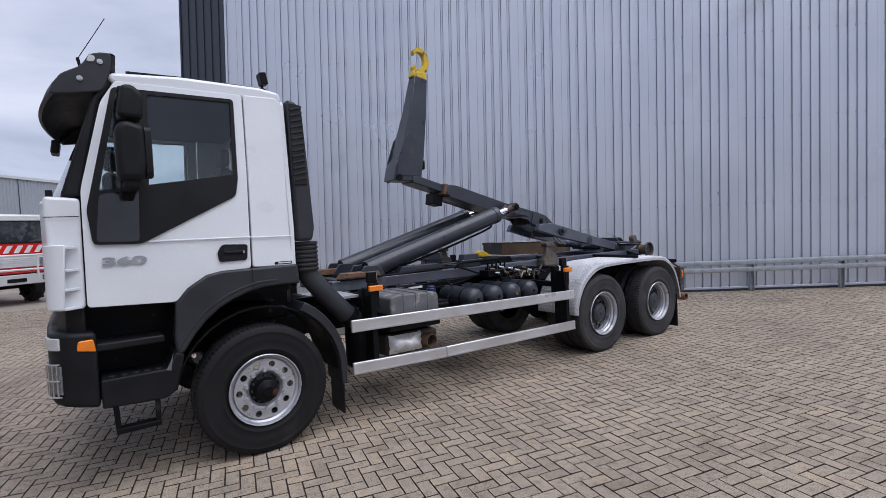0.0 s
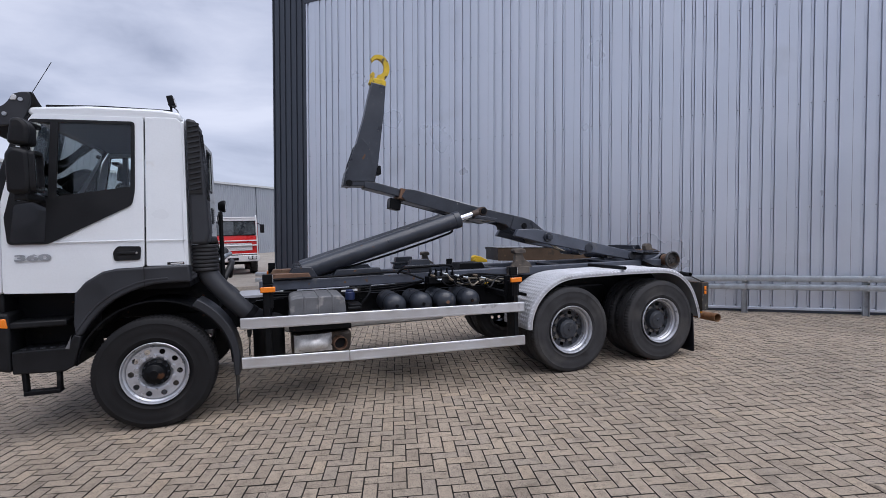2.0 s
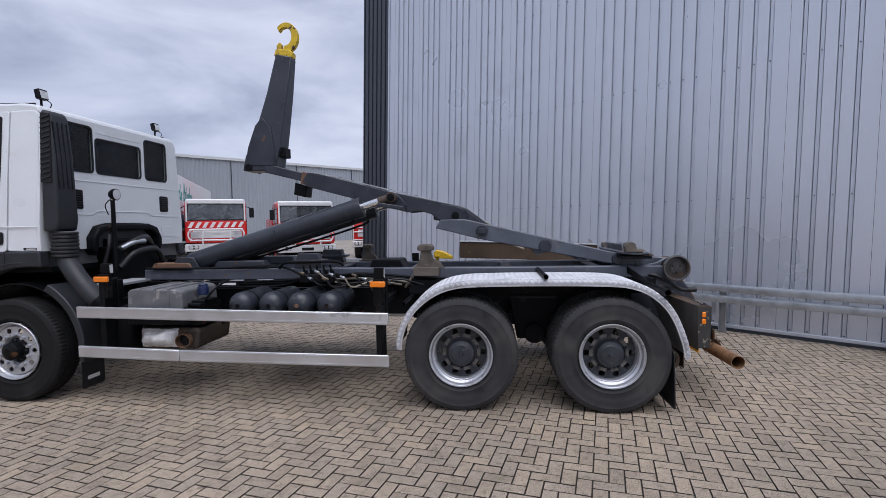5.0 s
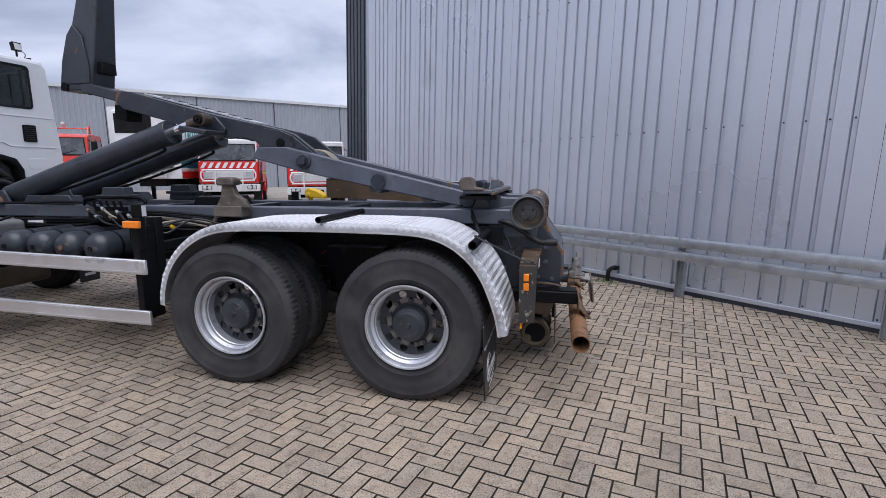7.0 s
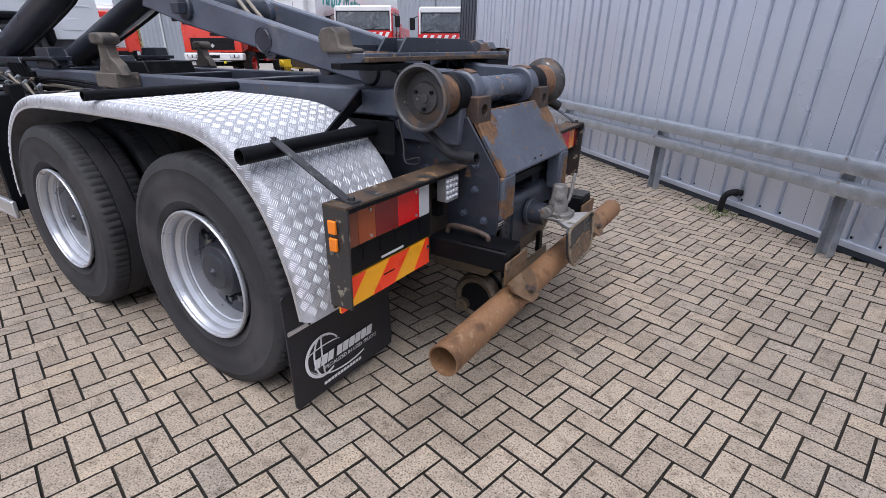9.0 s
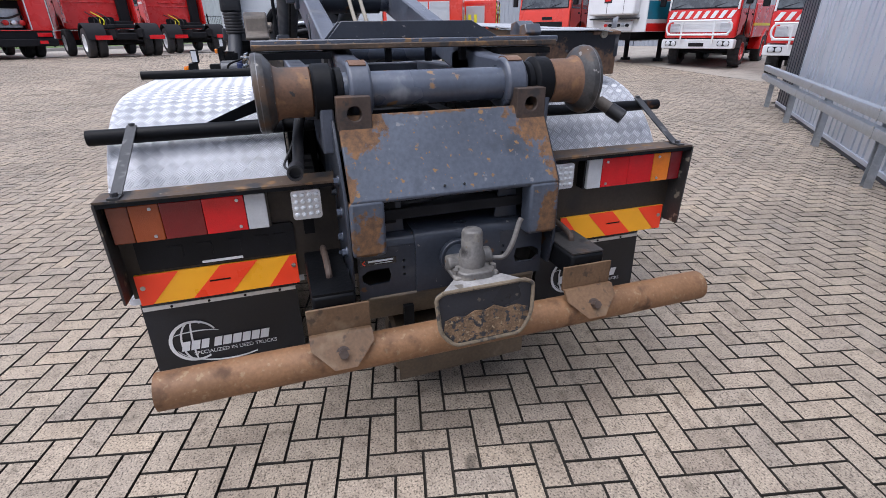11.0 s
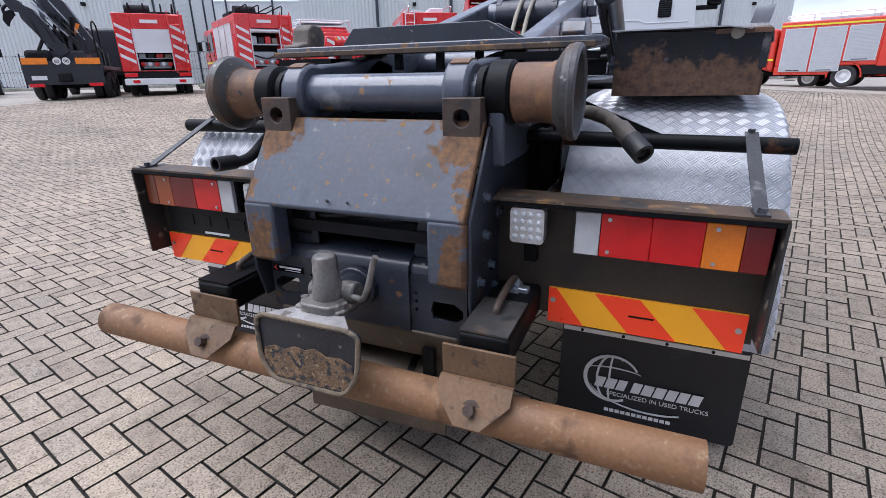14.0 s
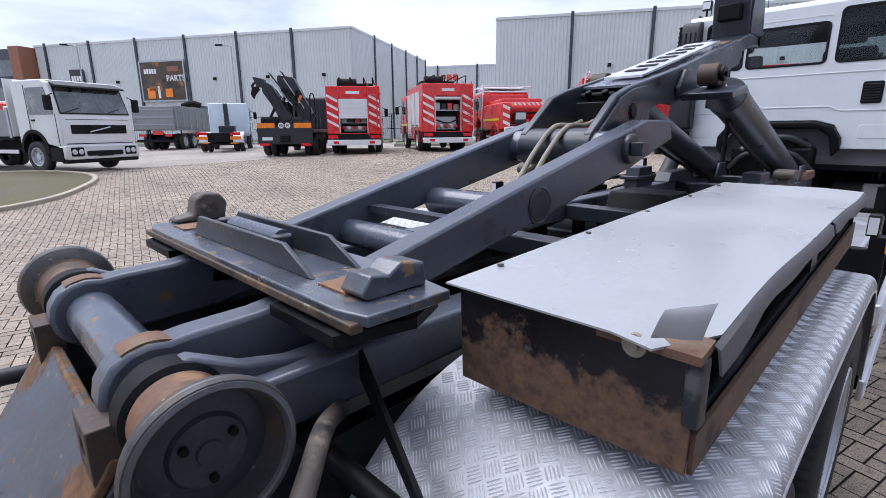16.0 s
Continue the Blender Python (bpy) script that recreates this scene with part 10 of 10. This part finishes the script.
def tipper(label):
    v = thing("tipper_truck", label, "truck")
    L, hw = 8.6, 1.25
    frame_rails(v, 0.1, L - 0.2, 0.85)
    for x in (1.3, 2.65):
        axle(v, x, hw, 0.52, 0.28, m_silver, dual=True)
    axle(v, L - 1.35, hw, 0.52, 0.3, m_silver)
    cab(v, L - 2.0, L, 0.8, 3.0, 2.45, m_truck_white, 0.5, 0.25, ((0.34, 0.90),), (m_dark, 0.42, 0.86), (1.22, 1.50, m_dark, 4), (L - 1.35, 0.64))
    tub = part("tipper_body", Geo().box(0.0, L - 2.3, -hw, hw, 1.25, 1.40), m_tarp, v)
    for s in (-1, 1):
        part("side_wall", Geo().box(0.0, L - 2.3, s * hw - 0.05, s * hw + 0.05, 1.40, 2.75), m_tarp, tub, bevel=0.02)
        for k in range(7):
            part("rib", Geo().box(0.1 + k * 1.0, 0.2 + k * 1.0, s * hw - 0.09, s * hw + 0.09, 1.3, 2.72), m_far_grey, tub)
        part("tail_lamp", Geo().box(-0.08, -0.02, s * 0.8 - 0.2, s * 0.8 + 0.2, 0.85, 1.0), m_red_lens, v)
    part("tailgate", Geo().box(-0.06, 0.0, -hw, hw, 1.3, 2.7), m_tarp, tub, bevel=0.02)
    for z in (1.55, 2.0, 2.45):
        part("gate_rib", Geo().box(-0.10, -0.055, -hw, hw, z, z + 0.09), m_far_grey, tub)
    part("front_wall", Geo().box(L - 2.36, L - 2.30, -hw, hw, 1.4, 3.0), m_tarp, tub)
    part("red_panel", Geo().box(-0.05, -0.01, -0.45, 0.15, 0.95, 1.2), m_red, v)
    part("rear_beam", Geo().box(-0.02, 0.12, -1.2, 1.2, 0.5, 0.66), m_dark, v, bevel=0.02)
    part("sheet_roll", Geo().pipe([(L - 2.6, -0.6, 3.0), (L - 2.7, 0, 3.15), (L - 2.6, 0.7, 2.98)], 0.22, 10), m_dark, v, "rolled black tarpaulin")
    return v


def small_hooklift(label):
    v = thing("small_hooklift_truck", label, "truck")
    L, hw = 6.2, 1.15
    frame_rails(v, 0.0, L - 0.2, 0.8)
    axle(v, 1.3, hw, 0.46, 0.26, m_silver, dual=True)
    axle(v, L - 1.2, hw, 0.46, 0.28, m_silver)
    cab(v, L - 1.9, L, 0.8, 2.75, 2.3, m_pale, 0.5, 0.2, ((0.34, 0.90),), (m_pale, 0.42, 0.8), (1.1, 1.4, m_dark, 4), (L - 1.2, 0.6))
    part("back_hood", Geo().box(L - 2.05, L - 1.88, -hw + 0.02, hw - 0.02, 0.95, 2.82), m_pale, v, bevel=0.06)
    part("hook_arm", Geo().plate(rounded_poly([(3.0, 1.0), (3.6, 1.0), (3.55, 1.9), (3.3, 2.75), (3.2, 2.75), (3.2, 1.9)], 0.06), -0.12, 0.12), m_navy_dark, v, "dark hook arm")
    part("arm_base", Geo().box(2.9, 3.7, -0.45, 0.45, 0.9, 1.45), m_navy_dark, v, bevel=0.05)
    part("rear_crossbeam", Geo().box(0.0, 0.3, -0.6, 0.6, 0.55, 1.05), m_dark, v, bevel=0.03)
    for s in (-1, 1):
        part("fender", Geo().plate(arc(1.3, 0.46, 0.64, 5, 175, 10) + list(reversed(arc(1.3, 0.46, 0.58, 5, 175, 10))), min(s * hw, s * 0.6), max(s * hw, s * 0.6)), m_pale, v)
        part("tail_lamp", Geo().box(-0.06, 0.0, s * 0.85 - 0.26, s * 0.85 + 0.26, 0.92, 1.08), m_red_lens, v)
        part("reflector_board", Geo().box(-0.06, -0.02, s * 0.85 - 0.28, s * 0.85 + 0.28, 0.68, 0.86), m_orange_film, v, "orange reflector board")
        part("under_lamp", Geo().box(-0.05, 0.0, s * 0.75 - 0.2, s * 0.75 + 0.2, 0.45, 0.52), m_amber_lens, v)
    part("rear_bar", Geo().box(-0.05, 0.05, -1.1, 1.1, 0.38, 0.46), m_dark, v)
    return v


def crane_truck(label):
    v = thing("crane_truck", label, "truck")
    L, hw = 8.0, 1.25
    frame_rails(v, 0.0, L - 0.2, 0.85)
    for x in (1.2, 2.55):
        axle(v, x, hw, 0.5, 0.28, m_dark, dual=True)
    axle(v, L - 1.3, hw, 0.5, 0.3, m_dark)
    cab(v, L - 2.0, L, 0.85, 2.95, 2.4, m_navy_dark, 0.5, 0.25, ((0.34, 0.90),), (m_dark, 0.42, 0.86), (1.2, 1.5, m_dark, 4), (L - 1.3, 0.62))
    part("deck", Geo().box(0.0, L - 2.3, -hw, hw, 1.05, 1.20), m_navy_dark, v, bevel=0.02)
    part("rear_panel", Geo().box(-0.04, 0.0, -1.2, 1.2, 0.55, 1.36), m_navy_dark, v)
    for s in (-1, 1):
        part("reflector_board", Geo().box(-0.07, -0.04, s * 0.8 - 0.38, s * 0.8 + 0.38, 1.25, 1.47), m_orange_film, v, "orange reflector board")
        part("tail_lamp", Geo().box(-0.08, -0.03, s * 0.9 - 0.22, s * 0.9 + 0.22, 0.48, 0.60), m_red_lens, v)
    for y, txt in ((0.14, "80"), (-0.14, "90")):
        d = part("speed_disc", Geo().lathe([(0.001, -0.055), (0.125, -0.055), (0.125, -0.04)], (0, y, 1.36), 20, "x"), m_print, v, "round white speed disc")
        words("speed_number", txt, 0.16, Matrix.Translation((-0.060, y, 1.30)) @ Matrix(((0, 0, -1, 0), (-1, 0, 0, 0), (0, 1, 0, 0), (0, 0, 0, 1))), m_dark, d, align="CENTER")
    part("number_plate", Geo().box(-0.06, -0.04, 0.55, 1.0, 0.72, 0.86), m_print, v)
    part("tow_jaw", Geo().box(-0.16, -0.04, -0.2, 0.2, 0.65, 0.95), m_dark, v, bevel=0.03)
    part("crane_base", Geo().box(0.5, 1.6, -0.7, 0.7, 1.2, 1.75), m_navy_dark, v, bevel=0.08)
    part("slewing_column", Geo().rod((1.1, 0.1, 1.7), (1.1, 0.1, 2.4), 0.30, 16, 0.24), m_navy_dark, v)
    part("main_boom", Geo().plate(rounded_poly([(0.35, 3.55), (-0.35, 3.45), (-1.1, 1.9), (-0.75, 1.6), (-0.1, 2.3), (0.35, 3.2)], 0.1), 0.75, 1.25, "x"), m_navy_dark, v, "black folded crane boom")
    part("second_boom", Geo().plate(rounded_poly([(0.95, 3.30), (0.55, 3.1), (-0.25, 1.7), (0.1, 1.5), (0.95, 2.8)], 0.08), 0.40, 0.72, "x"), m_navy_dark, v)
    part("boom_head", Geo().plate(rounded_poly([(1.35, 3.45), (0.85, 3.35), (0.9, 2.95), (1.2, 3.05)], 0.06), 0.45, 0.75, "x"), m_navy_dark, v)
    for k in range(4):
        part("cylinder", Geo().rod((0.38 + 0.2 * k, 0.75 - 0.35 * k, 1.6), (0.6, 0.25 - 0.25 * k, 2.6 + 0.1 * k), 0.06, 10), m_dark, v)
    fan(v, [(0.7, 1.2, 3.3), (0.7, 1.45, 3.1), (0.7, 1.35, 2.85), (0.7, 1.15, 2.95)], 0.05, m_dark, "hook_block")
    part("tool_drum", Geo().box(0.3, 0.9, 0.35, 1.15, 1.2, 1.75), m_dark, v, bevel=0.12)
    fan(v, [(0.4, -1.1, 1.2), (0.4, -1.1, 2.6), (1.4, -1.1, 2.6), (1.4, -1.1, 1.2)], 0.03, m_dark, "deck_rail")
    for k, (y0, z0, y1, z1) in enumerate(((0.62, 3.62, -0.50, 2.10), (0.18, 3.72, -0.92, 2.00), (-0.30, 3.25, -1.15, 1.72))):
        section = part("boom_section", Geo().plate([(y0 - 0.07, z0 - 0.05), (y0 + 0.07, z0 + 0.05), (y1 + 0.08, z1 + 0.03), (y1 - 0.06, z1 - 0.06)], 0.46 + 0.34 * k, 0.58 + 0.34 * k, "x"), m_navy_dark, v, "black extension section", bevel=0.015)
        part("section_ram", Geo().rod((0.42 + 0.34 * k, y0 - 0.10, z0 - 0.30), (0.42 + 0.34 * k, y1 + 0.18, z1 + 0.12), 0.032, 8), m_galv, section, "bright ram rod")
        part("section_clamp", Geo().box(0.44 + 0.34 * k, 0.60 + 0.34 * k, (y0 + y1) / 2 - 0.10, (y0 + y1) / 2 + 0.10, (z0 + z1) / 2 - 0.12, (z0 + z1) / 2 + 0.12, (28, 0, 0)), m_dark, section)
    for k in range(5):
        fan(v, [(0.36, 0.95 - 0.30 * k, 3.15 - 0.12 * k), (0.28, 0.70 - 0.30 * k, 2.75 - 0.10 * k), (0.34, 0.55 - 0.32 * k, 2.25), (0.5, 0.35 - 0.28 * k, 1.75)], 0.022, m_hose, "crane_hose")
    for s in (-1, 1):
        leg = part("stabiliser_leg", Geo().rod((1.9, s * 1.15, 0.55), (1.9, s * 1.15, 1.75), 0.085, 12), m_navy_dark, v, "folded stabiliser leg")
        part("leg_foot", Geo().rod((1.9, s * 1.15, 0.50), (1.9, s * 1.15, 0.56), 0.14, 14), m_dark, leg)
    part("claw", Geo().plate(rounded_poly([(1.10, 3.10), (1.42, 3.00), (1.50, 2.72), (1.38, 2.50), (1.30, 2.70), (1.18, 2.82)], 0.05), 0.50, 0.62, "x"), m_dark, v, "hanging crane hook plate", bevel=0.015)
    part("orange_band", Geo().box(0.74, 1.26, -0.62, -0.5, 2.3, 2.7, (26, 0, 0)), m_orange_film, v)
    return v


park(flatbed("white cab-over flatbed truck with grey dropside boards"), 3.42, -18.55, 115, 8.4)
park(tipper("grey ribbed tipper truck seen beside the lawn"), -2.4, -33.9, 229, 0.0)
park(small_hooklift("small pale-blue-white hooklift truck with orange reflectors"), -3.5, -26.6, 240, 0.0)
park(crane_truck("black truck with a folded black loading crane"), -3.6, -19.3, 228, 0.0)
park(fire_engine("red fire engine with white rear shutter and red ladder", m_red, 6.8, 2.4, 3.0, rear="panel", ladder_at=-1, chevrons=m_print, roof="hoops", side=m_white_paint, trim=m_lime), -6.1, -17.6, 231, 0.0)
park(fire_engine("red fire engine with open rear pump locker and black roof rack", m_red, 7.0, 2.45, 3.1, rear="open", ladder_at=-1, chevrons=m_print, roof="hoops", side=m_white_paint, trim=m_lime), -9.75, -15.2, 238, 0.0)
park(forest_truck("red forest fire truck with white roll cage and rear lamp guards"), -11.6, -11.85, 234, 0.0)
park(fire_engine("red fire engine with open rear locker and white rear ladder", m_red, 7.2, 2.5, 3.15, rear="open", ladder_at=1, ladder_paint=m_white_paint, roof="rails", bumper=m_dark), -13.5, -9.05, 214, 0.0)
park(tractor("tall bright red tractor unit with black air intake"), -15.95, -6.9, 207, 3.7)
park(tractor("red tractor unit beside the other one", 3.3), -19.55, -4.7, 203, 3.7)
park(fire_engine("orange-red crew-cab fire engine with grey shutters and yellow outline", m_red_orange, 7.2, 2.45, 3.0, rear="open", side=m_shutter, outline=m_lime, roof="rails", trim=m_lime), -23.0, 7.4, 246, 3.6)
engine_side = fire_engine("silver-sided fire engine with lime marking and yellow-black rear stripes", m_red_orange, 7.2, 2.45, 3.0, rear="open", side=m_shutter, outline=m_red, roof="rails")
for s in (-1, 1):
    for k in range(6):
        part("hazard_stripe", Geo().plate([(s * 0.66, 0.9 + 0.32 * k), (s * 1.2, 1.1 + 0.32 * k), (s * 1.2, 1.26 + 0.32 * k), (s * 0.66, 1.06 + 0.32 * k)], -0.020, 0.0, "x"), m_lime, engine_side)
    part("rear_panel", Geo().box(-0.008, 0.004, min(s * 0.64, s * 1.21), max(s * 0.64, s * 1.21), 0.95, 2.95), m_dark, engine_side, "black panel with yellow stripes")
    part("lime_disc", Geo().rod((2.5, s * 1.225, 1.95), (2.5, s * 1.27, 1.95), 0.24, 20), m_lime, engine_side, "lime round emblem")
    for k in range(3):
        part("lime_bar", Geo().box(1.2 + 0.36 * k, 1.38 + 0.36 * k, s * 1.225 - 0.045, s * 1.225 + 0.045, 1.72, 2.2), m_lime, engine_side)
park(engine_side, -25.3, 10.7, 240, 3.6)
park(cab_truck_red("orange-red truck with black grille and white bumper"), -11.85, 10.75, -57, 6.4)
park(reefer("white refrigerated semi-trailer with teal and red stripes"), -9.15, 12.45, -66, 13.4)
park(forest_truck("red forest fire truck with white bull bar and striped front", rack=False), -6.85, 14.45, -60, 6.3)
park(forest_truck("red forest fire truck with white tubular bull bar", rack=False), -3.06, 15.2, -60, 6.3)
park(forest_truck("red truck with white guard hoop round its windscreen", guard=False, rack=False, screen_stripes=False), -1.1, 20.0, -82, 6.3)

# ---------- the pavers ----------
PITCH, TURN = 0.107, radians(-13)
PU, PV = np.array((math.cos(TURN), math.sin(TURN))), np.array((-math.sin(TURN), math.cos(TURN)))
ORIGIN = np.array((7.146, -0.06))
NEAR = (7.55, 9.65, -1.6, 1.45)


def herringbone():
    """Centres of the pavers in the yard, and whether each lies along the first axis."""
    i, j = np.meshgrid(np.arange(-300, 301), np.arange(-150, 151), indexing="ij")
    i, j = i.ravel(), j.ravel()
    cu, cv, lying = [], [], []
    for u, v, flat in ((0.5, 1.0, False), (1.0, 2.5, True)):
        cu.append(u + i + 2 * j)
        cv.append(v - i + 2 * j)
        lying.append(np.full(i.shape, flat))
    cu, cv, lying = np.concatenate(cu), np.concatenate(cv), np.concatenate(lying)
    xy = ORIGIN + PITCH * (cu[:, None] * PU + cv[:, None] * PV)
    along = (xy - np.array((1.95, 8.5))) @ np.array((-0.658, -0.753))
    ok = (xy[:, 0] > YARD[0] + 0.15) & (xy[:, 0] < YARD[1] - 0.15) & (xy[:, 1] > YARD[2] + 0.15) & (xy[:, 1] < YARD[3] - 0.15)
    ok &= (along > 0.0) | (xy[:, 0] < 0.6)
    return xy[ok], lying[ok]


def paver_shape(lying):
    """A paver about its centre: top face, chamfer and sides, in the yard's axes."""
    a, b = (2 * PITCH / 2, PITCH / 2) if lying else (PITCH / 2, 2 * PITCH / 2)
    rings = []
    for inset, z in ((0.0036, -0.020), (0.0040, -0.0040), (0.0056, 0.0)):
        rings += [np.append((sx * (a - inset)) * PU + (sy * (b - inset)) * PV, z) for sx, sy in ((-1, -1), (1, -1), (1, 1), (-1, 1))]
    return np.array(rings)


PAVER_FACES = np.array([(4 * k + i, 4 * k + (i + 1) % 4, 4 * k + 4 + (i + 1) % 4, 4 * k + 4 + i) for k in (0, 1) for i in range(4)] + [(8, 9, 10, 11)])
rng = np.random.default_rng(11)
xy, lying = herringbone()
near = (xy[:, 0] > NEAR[0]) & (xy[:, 0] < NEAR[1]) & (xy[:, 1] > NEAR[2]) & (xy[:, 1] < NEAR[3])
height = np.array([gz(x, y) for x, y in xy.tolist()]) + rng.normal(0, 0.0011, len(xy))
tilt = rng.normal(0, 0.006, (len(xy), 2)) + np.array([((gz(x + 0.05, y) - gz(x - 0.05, y)) / 0.1, (gz(x, y + 0.05) - gz(x, y - 0.05)) / 0.1) for x, y in xy.tolist()])

pts = []
for flat in (False, True):
    pick = (lying == flat) & ~near
    c = np.column_stack((xy[pick], height[pick]))
    shape = paver_shape(flat)
    v = c[:, None, :] + shape[None]
    v[:, :, 2] += tilt[pick] @ shape[:, :2].T
    pts.append(v.reshape(-1, 3))
pts = np.concatenate(pts)
count = len(pts) // 12
faces = (PAVER_FACES[None] + 12 * np.arange(count)[:, None, None]).reshape(-1)
me = bpy.data.meshes.new("pavers")
me.vertices.add(len(pts))
me.vertices.foreach_set("co", pts.astype(np.float32).ravel())
me.loops.add(len(faces))
me.loops.foreach_set("vertex_index", faces.astype(np.int32))
me.polygons.add(len(faces) // 4)
me.polygons.foreach_set("loop_start", np.arange(0, len(faces), 4, dtype=np.int32))
me.update(calc_edges=True)
me.validate()
me.shade_flat()
me.materials.append(m_paver)
me.materials.append(m_joint)
me.polygons.foreach_set("material_index", np.tile(np.array([1] * 8 + [0], dtype=np.int32), count))
rest = new("pavers", me)
rest.parent = pavement
rest["kind"] = "stuff"
singles = {}
for flat in (False, True):
    me = bpy.data.meshes.new("brick")
    me.from_pydata([tuple(map(float, p)) for p in paver_shape(flat)], [], [tuple(map(int, f)) for f in PAVER_FACES])
    me.shade_flat()
    me.materials.append(m_paver_loose)
    me.materials.append(m_joint)
    me.polygons.foreach_set("material_index", np.array([1] * 8 + [0], dtype=np.int32))
    singles[flat] = me
for k in np.nonzero(near)[0]:
    ob = new("brick", singles[bool(lying[k])])
    ob.parent = pavement
    ob.matrix_world = pose(float(xy[k, 0]), float(xy[k, 1]), float(height[k]), math.degrees(tilt[k, 1]), -math.degrees(tilt[k, 0]), 0)
